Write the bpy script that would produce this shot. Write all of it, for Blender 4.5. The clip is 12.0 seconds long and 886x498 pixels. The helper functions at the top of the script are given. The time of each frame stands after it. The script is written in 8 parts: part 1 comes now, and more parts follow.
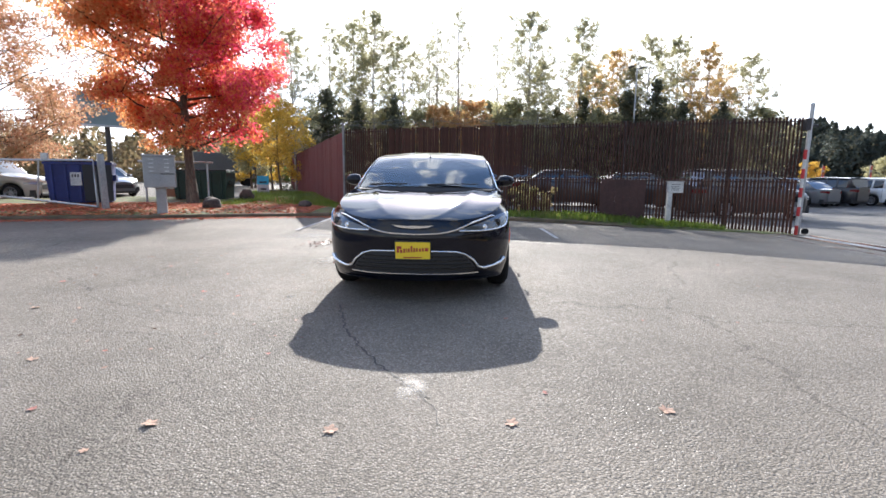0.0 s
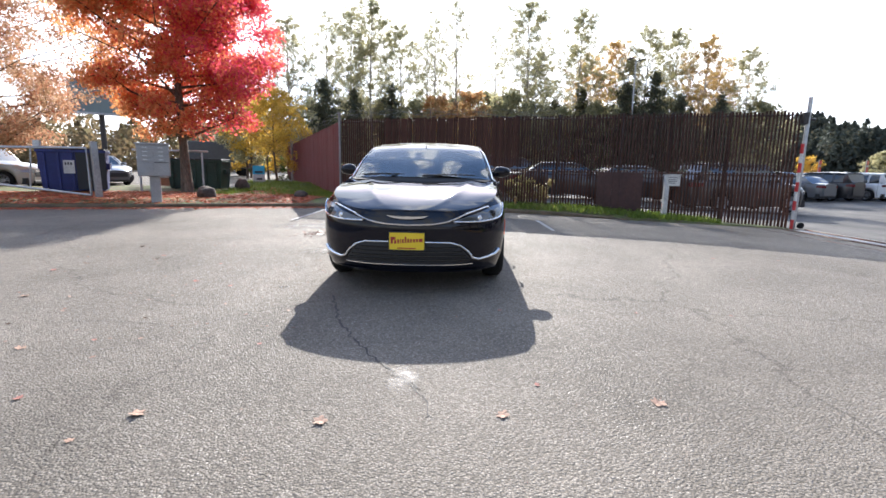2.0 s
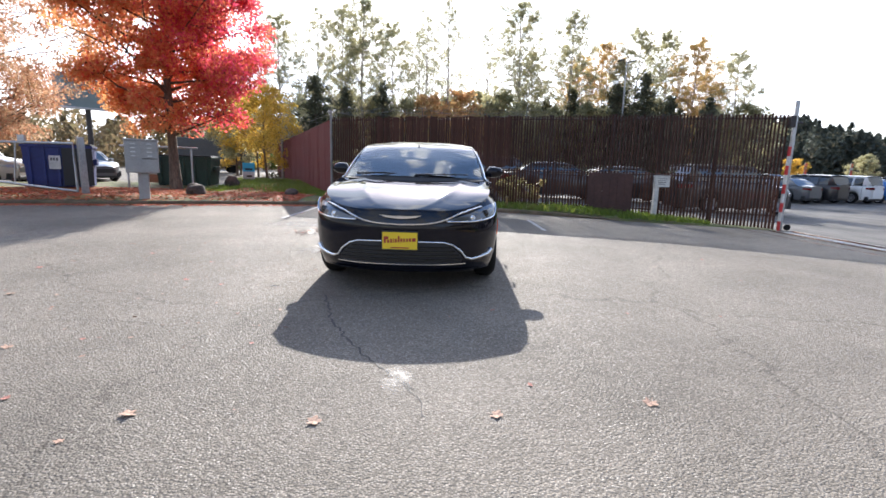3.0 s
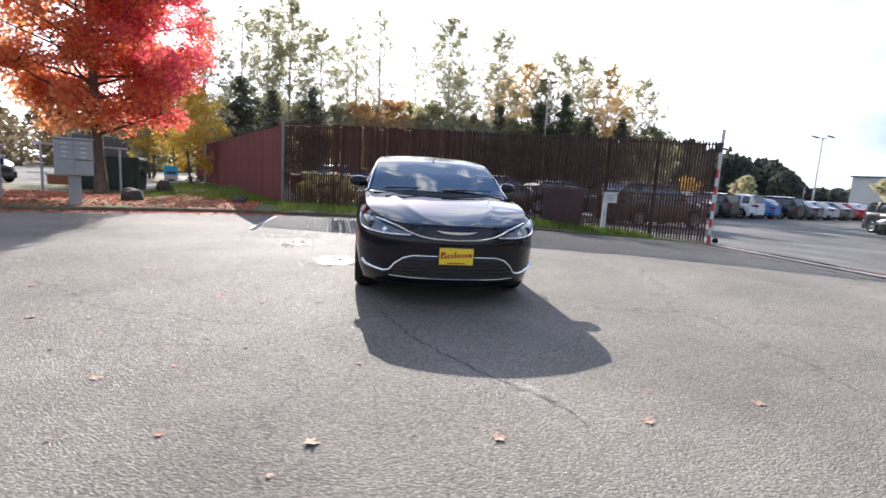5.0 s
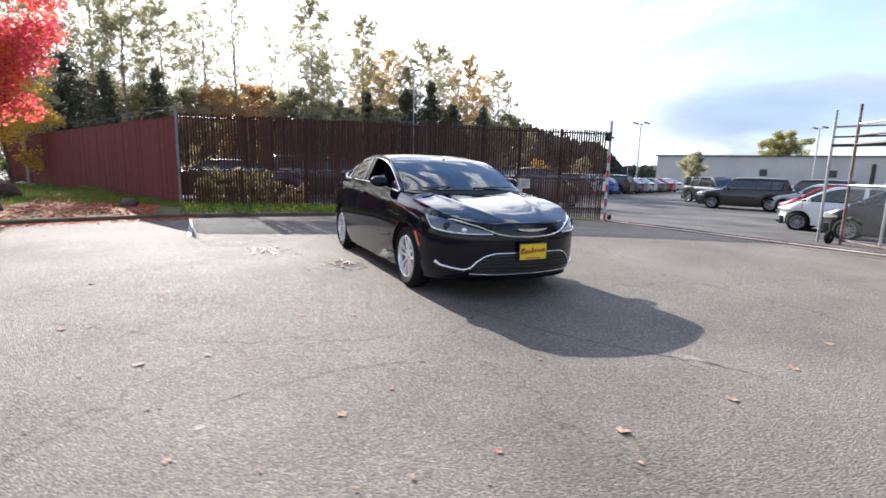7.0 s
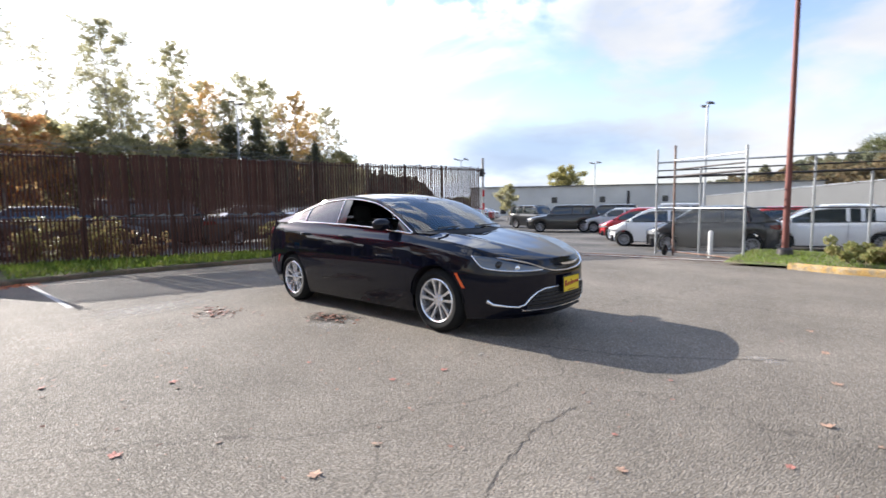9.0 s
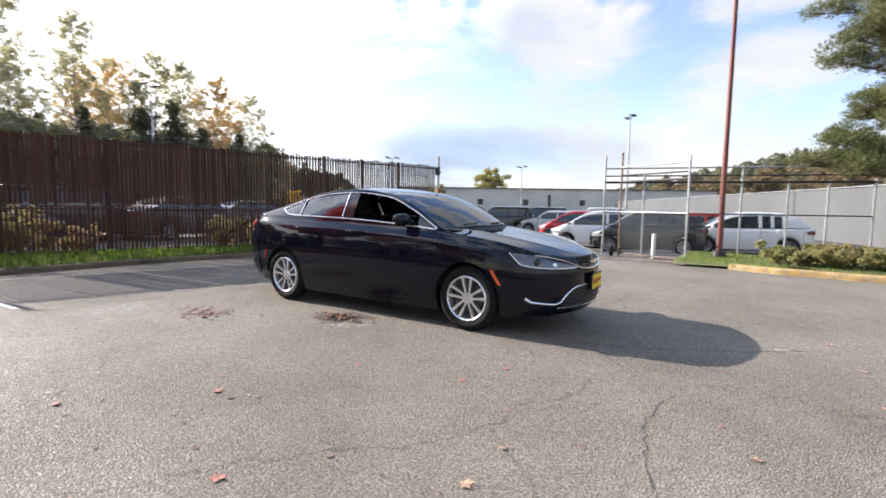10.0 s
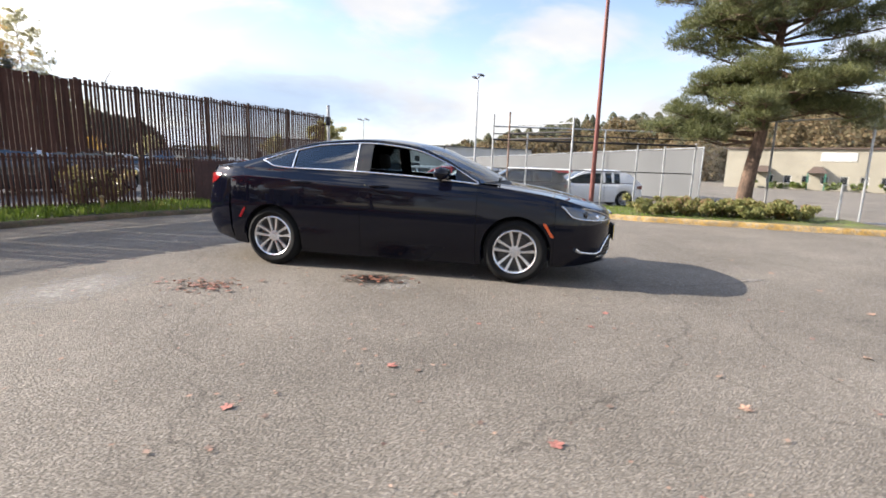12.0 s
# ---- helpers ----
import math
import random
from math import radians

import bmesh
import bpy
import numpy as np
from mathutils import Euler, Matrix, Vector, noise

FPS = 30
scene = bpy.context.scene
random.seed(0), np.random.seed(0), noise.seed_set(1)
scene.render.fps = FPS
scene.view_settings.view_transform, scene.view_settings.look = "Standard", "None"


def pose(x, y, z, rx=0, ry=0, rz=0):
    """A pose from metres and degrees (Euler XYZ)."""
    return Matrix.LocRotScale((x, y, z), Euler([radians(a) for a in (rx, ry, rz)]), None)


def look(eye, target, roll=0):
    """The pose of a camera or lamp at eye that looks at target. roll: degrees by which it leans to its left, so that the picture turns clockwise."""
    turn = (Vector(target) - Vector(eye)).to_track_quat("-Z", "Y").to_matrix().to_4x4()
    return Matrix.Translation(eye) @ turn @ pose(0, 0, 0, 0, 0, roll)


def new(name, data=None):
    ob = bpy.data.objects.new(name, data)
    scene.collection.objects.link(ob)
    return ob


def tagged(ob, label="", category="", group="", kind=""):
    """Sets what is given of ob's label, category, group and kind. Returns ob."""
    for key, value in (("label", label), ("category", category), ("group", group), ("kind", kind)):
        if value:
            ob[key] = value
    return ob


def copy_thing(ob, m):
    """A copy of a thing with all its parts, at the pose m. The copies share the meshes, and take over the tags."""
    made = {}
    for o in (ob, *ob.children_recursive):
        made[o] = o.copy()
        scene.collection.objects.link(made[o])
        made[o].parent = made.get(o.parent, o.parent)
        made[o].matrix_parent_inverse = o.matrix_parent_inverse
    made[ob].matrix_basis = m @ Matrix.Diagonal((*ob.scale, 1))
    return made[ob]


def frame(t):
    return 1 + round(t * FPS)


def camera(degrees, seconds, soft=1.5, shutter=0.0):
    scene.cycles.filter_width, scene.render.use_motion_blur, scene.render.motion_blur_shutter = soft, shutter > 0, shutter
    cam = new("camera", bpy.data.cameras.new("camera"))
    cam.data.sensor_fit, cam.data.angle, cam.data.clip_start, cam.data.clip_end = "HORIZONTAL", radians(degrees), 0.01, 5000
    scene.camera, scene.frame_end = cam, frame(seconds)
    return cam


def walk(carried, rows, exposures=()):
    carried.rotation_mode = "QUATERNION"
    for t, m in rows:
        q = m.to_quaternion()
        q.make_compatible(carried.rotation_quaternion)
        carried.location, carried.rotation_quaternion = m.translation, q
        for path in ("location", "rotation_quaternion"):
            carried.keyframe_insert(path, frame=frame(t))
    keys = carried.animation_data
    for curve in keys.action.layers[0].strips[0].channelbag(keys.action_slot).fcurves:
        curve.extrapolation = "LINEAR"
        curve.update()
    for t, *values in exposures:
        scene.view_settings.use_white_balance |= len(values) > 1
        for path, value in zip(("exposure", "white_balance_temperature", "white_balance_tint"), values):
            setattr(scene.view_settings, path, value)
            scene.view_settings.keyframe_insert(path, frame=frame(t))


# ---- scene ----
cam = camera(85.6, 12.0, 1.6, 0.45)
PATH = [
    (0, (0.462, -6.516, 1.149), (0.367, -4.541, 0.848), 0.6),
    (0.5, (0.481, -6.508, 1.143), (0.377, -4.536, 0.822), 0.7),
    (1, (0.485, -6.497, 1.14), (0.375, -4.525, 0.823), 1.0),
    (1.5, (0.489, -6.492, 1.14), (0.403, -4.522, 0.808), 1.1),
    (2, (0.483, -6.488, 1.139), (0.402, -4.518, 0.804), 1.1),
    (2.5, (0.486, -6.482, 1.144), (0.41, -4.512, 0.806), 1.2),
    (2.7, (0.486, -6.479, 1.145), (0.42, -4.509, 0.806), 1.3),
    (4.3, (-0.161, -6.604, 1.151), (0.031, -4.638, 0.841), 3.5),
    (4.5, (-0.322, -6.584, 1.148), (-0.081, -4.62, 0.859), 3.4),
    (5, (-0.759, -6.525, 1.177), (-0.457, -4.569, 0.888), 3.3),
    (5.5, (-1.27, -6.494, 1.2), (-0.76, -4.582, 0.911), 2.8),
    (6, (-1.764, -6.361, 1.194), (-1.136, -4.487, 0.887), 4.8),
    (6.5, (-2.249, -6.246, 1.223), (-1.472, -4.435, 0.883), 3.7),
    (7, (-2.756, -6.079, 1.239), (-1.887, -4.306, 0.918), 1.5),
    (7.2, (-2.934, -5.97, 1.246), (-2.002, -4.226, 0.944), 1.4),
    (8.8, (-4.24, -4.849, 1.295), (-2.843, -3.43, 1.108), -0.0),
    (9, (-4.4, -4.684, 1.28), (-2.929, -3.34, 1.106), -0.8),
    (9.5, (-4.726, -4.229, 1.255), (-3.158, -3.006, 1.046), -0.9),
    (10, (-4.977, -3.736, 1.24), (-3.304, -2.653, 1.064), 0.8),
    (10.5, (-5.25, -3.225, 1.226), (-3.469, -2.344, 0.995), 1.0),
    (11, (-5.435, -2.676, 1.221), (-3.6, -1.917, 0.984), 3.2),
    (11.5, (-5.651, -2.167, 1.204), (-3.751, -1.605, 0.932), 2.3),
    (12, (-5.761, -1.662, 1.187), (-3.835, -1.251, 0.841), 1.8),
]
walk(cam, [(t, look(eye, target, roll)) for t, eye, target, roll in PATH], [(0, 1.23, 6230, 10), (4, 1.21, 6260, 11), (8, 1.17, 6350, 11), (12, 1.26, 6740, 11)])

# ---- world, sun ----
world = bpy.data.worlds.new("world")
scene.world = world
world.use_nodes = True
SUN_DIR = Vector((-0.077, 1.0, 0.50)).normalized()


def sky_world():
    nt = world.node_tree
    nt.nodes.clear()
    out = nt.nodes.new("ShaderNodeOutputWorld")
    bg = nt.nodes.new("ShaderNodeBackground")
    sky = nt.nodes.new("ShaderNodeTexSky")
    sky.sky_type, sky.sun_disc = "NISHITA", False
    sky.sun_elevation = math.asin(SUN_DIR.z)
    sky.sun_rotation = math.atan2(SUN_DIR.x, SUN_DIR.y)
    sky.air_density, sky.dust_density, sky.ozone_density = 1.0, 0.8, 0.8
    tc = nt.nodes.new("ShaderNodeTexCoord")
    mp = nt.nodes.new("ShaderNodeMapping")
    mp.inputs["Scale"].default_value = (1.0, 1.0, 2.6)
    n1 = nt.nodes.new("ShaderNodeTexNoise")
    n1.inputs["Scale"].default_value, n1.inputs["Detail"].default_value = 2.9, 8
    n1.inputs["Roughness"].default_value = 0.52
    n1.inputs["Distortion"].default_value = 0.35
    # cloud cover is thick round the sun and breaks up away from it
    dot = nt.nodes.new("ShaderNodeVectorMath")
    dot.operation = "DOT_PRODUCT"
    dot.inputs[1].default_value = SUN_DIR
    near = nt.nodes.new("ShaderNodeMapRange")
    near.inputs[1].default_value, near.inputs[2].default_value = 0.72, 0.96
    near.inputs[3].default_value, near.inputs[4].default_value = 0.0, 0.5
    add = nt.nodes.new("ShaderNodeMath")
    add.operation = "ADD"
    ramp = nt.nodes.new("ShaderNodeMapRange")
    ramp.interpolation_type = "SMOOTHSTEP"
    ramp.inputs[1].default_value, ramp.inputs[2].default_value = 0.37, 0.56
    glow = nt.nodes.new("ShaderNodeMapRange")
    glow.inputs[1].default_value, glow.inputs[2].default_value = 0.45, 0.8
    glow.inputs[3].default_value, glow.inputs[4].default_value = 6.2, 22.0
    white = nt.nodes.new("ShaderNodeMix")
    white.data_type = "RGBA"
    white.blend_type = "MULTIPLY"
    white.inputs[0].default_value = 1.0
    white.inputs[6].default_value = (0.93, 0.955, 1.0, 1)
    mix = nt.nodes.new("ShaderNodeMix")
    mix.data_type = "RGBA"
    L = nt.links.new
    L(tc.outputs["Generated"], mp.inputs[0])
    L(mp.outputs[0], n1.inputs["Vector"])
    L(tc.outputs["Generated"], dot.inputs[0])
    L(dot.outputs["Value"], near.inputs[0])
    L(dot.outputs["Value"], glow.inputs[0])
    sep = nt.nodes.new("ShaderNodeSeparateXYZ")
    L(tc.outputs["Generated"], sep.inputs[0])
    high = nt.nodes.new("ShaderNodeMapRange")
    high.inputs[1].default_value, high.inputs[2].default_value = 0.25, 0.8
    high.inputs[3].default_value, high.inputs[4].default_value = 0.0, 0.06
    L(sep.outputs["Z"], high.inputs[0])
    less = nt.nodes.new("ShaderNodeMath")
    less.operation = "SUBTRACT"
    L(n1.outputs["Fac"], less.inputs[0])
    L(high.outputs[0], less.inputs[1])
    L(less.outputs[0], add.inputs[0])
    low = nt.nodes.new("ShaderNodeMapRange")
    low.interpolation_type = "SMOOTHSTEP"
    low.inputs[1].default_value, low.inputs[2].default_value = 0.30, 0.36
    low.inputs[3].default_value, low.inputs[4].default_value = 1.0, -0.05
    L(sep.outputs["Z"], low.inputs[0])
    veil = nt.nodes.new("ShaderNodeMath")
    veil.operation = "MULTIPLY"
    L(near.outputs[0], veil.inputs[0])
    L(low.outputs[0], veil.inputs[1])
    L(veil.outputs[0], add.inputs[1])
    # overhead the cloud is torn into small bright rags
    rags = nt.nodes.new("ShaderNodeTexNoise")
    rags.inputs["Scale"].default_value, rags.inputs["Detail"].default_value = 8.5, 6
    L(tc.outputs["Generated"], rags.inputs["Vector"])
    over = nt.nodes.new("ShaderNodeMapRange")
    over.inputs[1].default_value, over.inputs[2].default_value = 0.31, 0.38
    over.inputs[3].default_value, over.inputs[4].default_value = 0.0, 1.5
    L(sep.outputs["Z"], over.inputs[0])
    mid = nt.nodes.new("ShaderNodeMath")
    mid.operation = "SUBTRACT"
    mid.inputs[1].default_value = 0.515
    L(rags.outputs["Fac"], mid.inputs[0])
    torn_up = nt.nodes.new("ShaderNodeMath")
    torn_up.operation = "MULTIPLY_ADD"
    L(mid.outputs[0], torn_up.inputs[0])
    L(over.outputs[0], torn_up.inputs[1])
    L(add.outputs[0], torn_up.inputs[2])
    L(torn_up.outputs[0], ramp.inputs[0])
    n2 = nt.nodes.new("ShaderNodeTexNoise")
    n2.inputs["Scale"].default_value, n2.inputs["Detail"].default_value = 3.4, 5
    L(mp.outputs[0], n2.inputs["Vector"])
    under = nt.nodes.new("ShaderNodeMapRange")
    under.inputs[1].default_value, under.inputs[2].default_value = 0.35, 0.62
    under.inputs[3].default_value, under.inputs[4].default_value = 0.0, 1.0
    L(n2.outputs["Fac"], under.inputs[0])
    shade = nt.nodes.new("ShaderNodeMix")
    shade.data_type = "RGBA"
    shade.inputs[6].default_value, shade.inputs[7].default_value = (0.74, 0.82, 0.96, 1), (1.0, 1.0, 1.0, 1)
    L(under.outputs[0], shade.inputs[0])
    L(shade.outputs[2], white.inputs[6])
    blue = nt.nodes.new("ShaderNodeVectorMath")
    blue.operation = "MULTIPLY"
    blue.inputs[1].default_value = (1.78, 1.72, 1.95)
    L(sky.outputs[0], blue.inputs[0])
    L(glow.outputs[0], white.inputs[7])
    L(ramp.outputs[0], mix.inputs[0])
    # paler and brighter towards the top of the sky
    lift = nt.nodes.new("ShaderNodeMapRange")
    lift.inputs[1].default_value, lift.inputs[2].default_value = 0.40, 0.75
    L(sep.outputs["Z"], lift.inputs[0])
    tone = nt.nodes.new("ShaderNodeMix")
    tone.data_type = "RGBA"
    tone.inputs[6].default_value, tone.inputs[7].default_value = (1, 1, 1, 1), (0.85, 1.15, 1.3, 1)
    L(lift.outputs[0], tone.inputs[0])
    pale = nt.nodes.new("ShaderNodeVectorMath")
    pale.operation = "MULTIPLY"
    L(blue.outputs[0], pale.inputs[0])
    L(tone.outputs[2], pale.inputs[1])
    L(pale.outputs[0], mix.inputs[6])
    L(white.outputs[2], mix.inputs[7])
    # a blue-grey bank of cloud low over the lot
    off = nt.nodes.new("ShaderNodeVectorMath")
    off.operation = "SUBTRACT"
    off.inputs[1].default_value = (0.845, 0.525, 0.10)
    wide = nt.nodes.new("ShaderNodeVectorMath")
    wide.operation = "MULTIPLY"
    wide.inputs[1].default_value = (3.4, 3.4, 11.0)
    far = nt.nodes.new("ShaderNodeVectorMath")
    far.operation = "LENGTH"
    L(tc.outputs["Generated"], off.inputs[0])
    L(off.outputs[0], wide.inputs[0])
    L(wide.outputs[0], far.inputs[0])
    torn = nt.nodes.new("ShaderNodeMath")
    torn.operation = "MULTIPLY_ADD"
    torn.inputs[1].default_value = -1.7
    L(n2.outputs["Fac"], torn.inputs[0])
    L(far.outputs["Value"], torn.inputs[2])
    bank = nt.nodes.new("ShaderNodeMapRange")
    bank.interpolation_type = "SMOOTHSTEP"
    bank.inputs[1].default_value, bank.inputs[2].default_value = -0.55, 0.35
    bank.inputs[3].default_value, bank.inputs[4].default_value = 0.85, 0.0
    L(torn.outputs[0], bank.inputs[0])
    grey = nt.nodes.new("ShaderNodeMix")
    grey.data_type = "RGBA"
    grey.inputs[7].default_value = (3.0, 3.9, 5.4, 1)
    L(bank.outputs[0], grey.inputs[0])
    L(mix.outputs[2], grey.inputs[6])
    L(grey.outputs[2], bg.inputs[0])
    bg.inputs[1].default_value = 0.070
    L(bg.outputs[0], out.inputs[0])


sky_world()
sun = new("sun", bpy.data.lights.new("sun", "SUN"))
sun.data.energy, sun.data.angle, sun.data.color = 5.0, radians(0.55), (1.0, 0.95, 0.87)
sun.matrix_world = look(SUN_DIR * 60, (0, 0, 0))


# ---- materials ----
def material(name, color, rough=0.6, metal=0.0, grain=0.0, scale=20.0, stain=0.0, stain_scale=1.5, bump=0.0, bump_scale=None,
             color2=None, each=0.0, coat=0.0, spec=0.5, stretch=(1, 1, 1), emit=0.0):
    """A principled material: base colour, fine grain and broad stains, bump, and a shift from piece to piece."""
    m = bpy.data.materials.new(name)
    m.use_nodes = True
    nt = m.node_tree
    L = nt.links.new
    b = nt.nodes["Principled BSDF"]
    b.inputs["Roughness"].default_value, b.inputs["Metallic"].default_value = rough, metal
    b.inputs["Coat Weight"].default_value, b.inputs["Coat Roughness"].default_value = coat, 0.015
    b.inputs["Specular IOR Level"].default_value = spec
    b.inputs["Base Color"].default_value = (*color, 1)
    if emit:
        b.inputs["Emission Color"].default_value, b.inputs["Emission Strength"].default_value = (*color, 1), emit
    tc = nt.nodes.new("ShaderNodeTexCoord")
    mp = nt.nodes.new("ShaderNodeMapping")
    mp.inputs["Scale"].default_value = stretch
    L(tc.outputs["Object"], mp.inputs[0])
    last = None

    def mixed(fac, value, color_in, dark, light):
        ramp = nt.nodes.new("ShaderNodeMapRange")
        ramp.inputs[1].default_value, ramp.inputs[2].default_value = 0.3, 0.7
        ramp.inputs[3].default_value, ramp.inputs[4].default_value = dark, light
        L(fac, ramp.inputs[0])
        mul = nt.nodes.new("ShaderNodeVectorMath")
        mul.operation = "SCALE"
        if color_in is None:
            mul.inputs[0].default_value = color
        else:
            L(color_in, mul.inputs[0])
        L(ramp.outputs[0], mul.inputs["Scale"])
        return mul.outputs[0]

    if color2:
        n = nt.nodes.new("ShaderNodeTexNoise")
        n.inputs["Scale"].default_value, n.inputs["Detail"].default_value = stain_scale * 2.3, 5
        L(mp.outputs[0], n.inputs["Vector"])
        ramp = nt.nodes.new("ShaderNodeMapRange")
        ramp.inputs[1].default_value, ramp.inputs[2].default_value = 0.4, 0.62
        L(n.outputs["Fac"], ramp.inputs[0])
        mx = nt.nodes.new("ShaderNodeMix")
        mx.data_type = "RGBA"
        mx.inputs[6].default_value, mx.inputs[7].default_value = (*color, 1), (*color2, 1)
        L(ramp.outputs[0], mx.inputs[0])
        last = mx.outputs[2]
    if stain:
        n = nt.nodes.new("ShaderNodeTexNoise")
        n.inputs["Scale"].default_value, n.inputs["Detail"].default_value = stain_scale, 6
        L(mp.outputs[0], n.inputs["Vector"])
        last = mixed(n.outputs["Fac"], 0, last, 1 - stain, 1 + stain)
    if grain:
        n = nt.nodes.new("ShaderNodeTexNoise")
        n.inputs["Scale"].default_value, n.inputs["Detail"].default_value = scale, 4
        L(mp.outputs[0], n.inputs["Vector"])
        last = mixed(n.outputs["Fac"], 0, last, 1 - grain, 1 + grain)
    if each:
        info = nt.nodes.new("ShaderNodeObjectInfo")
        ramp = nt.nodes.new("ShaderNodeMapRange")
        ramp.inputs[3].default_value, ramp.inputs[4].default_value = 1 - each, 1 + each
        L(info.outputs["Random"], ramp.inputs[0])
        mul = nt.nodes.new("ShaderNodeVectorMath")
        mul.operation = "SCALE"
        if last is None:
            mul.inputs[0].default_value = color
        else:
            L(last, mul.inputs[0])
        L(ramp.outputs[0], mul.inputs["Scale"])
        last = mul.outputs[0]
    if last is not None:
        L(last, b.inputs["Base Color"])
    if bump:
        n = nt.nodes.new("ShaderNodeTexNoise")
        n.inputs["Scale"].default_value, n.inputs["Detail"].default_value = bump_scale or scale, 5
        L(mp.outputs[0], n.inputs["Vector"])
        bp = nt.nodes.new("ShaderNodeBump")
        bp.inputs["Strength"].default_value, bp.inputs["Distance"].default_value = bump, 0.02
        L(n.outputs["Fac"], bp.inputs["Height"])
        L(bp.outputs[0], b.inputs["Normal"])
    return m


def leaf_material(name, colors, through_light=0.45, rough=0.5, side=None):
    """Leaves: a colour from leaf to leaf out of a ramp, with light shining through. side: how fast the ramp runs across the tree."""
    m = bpy.data.materials.new(name)
    m.use_nodes = True
    nt = m.node_tree
    L = nt.links.new
    nt.nodes.clear()
    out = nt.nodes.new("ShaderNodeOutputMaterial")
    geo = nt.nodes.new("ShaderNodeNewGeometry")
    tc = nt.nodes.new("ShaderNodeTexCoord")
    n = nt.nodes.new("ShaderNodeTexNoise")
    n.inputs["Scale"].default_value, n.inputs["Detail"].default_value = 0.55, 3
    L(tc.outputs["Object"], n.inputs["Vector"])
    add = nt.nodes.new("ShaderNodeMath")
    add.operation = "MULTIPLY_ADD"
    add.inputs[1].default_value = 0.5
    L(geo.outputs["Random Per Island"], add.inputs[0])
    L(n.outputs["Fac"], add.inputs[2])
    sub = nt.nodes.new("ShaderNodeMapRange")
    sub.inputs[1].default_value, sub.inputs[2].default_value = 0.38, 1.12
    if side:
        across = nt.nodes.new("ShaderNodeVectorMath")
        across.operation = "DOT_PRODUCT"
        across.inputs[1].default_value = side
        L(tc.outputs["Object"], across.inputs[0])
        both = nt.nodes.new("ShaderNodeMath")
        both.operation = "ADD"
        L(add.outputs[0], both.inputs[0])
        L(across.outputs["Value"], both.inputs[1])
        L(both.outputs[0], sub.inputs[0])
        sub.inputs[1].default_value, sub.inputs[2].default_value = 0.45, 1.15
    else:
        L(add.outputs[0], sub.inputs[0])
    ramp = nt.nodes.new("ShaderNodeValToRGB")
    el = ramp.color_ramp.elements
    while len(el) < len(colors):
        el.new(0.5)
    for i, c in enumerate(colors):
        el[i].position = i / (len(colors) - 1)
        el[i].color = (*c, 1)
    L(sub.outputs[0], ramp.inputs[0])
    d = nt.nodes.new("ShaderNodeBsdfPrincipled")
    d.inputs["Roughness"].default_value = rough
    L(ramp.outputs[0], d.inputs["Base Color"])
    t = nt.nodes.new("ShaderNodeBsdfTranslucent")
    L(ramp.outputs[0], t.inputs[0])
    mx = nt.nodes.new("ShaderNodeMixShader")
    mx.inputs[0].default_value = through_light
    L(d.outputs[0], mx.inputs[1])
    L(t.outputs[0], mx.inputs[2])
    L(mx.outputs[0], out.inputs[0])
    return m


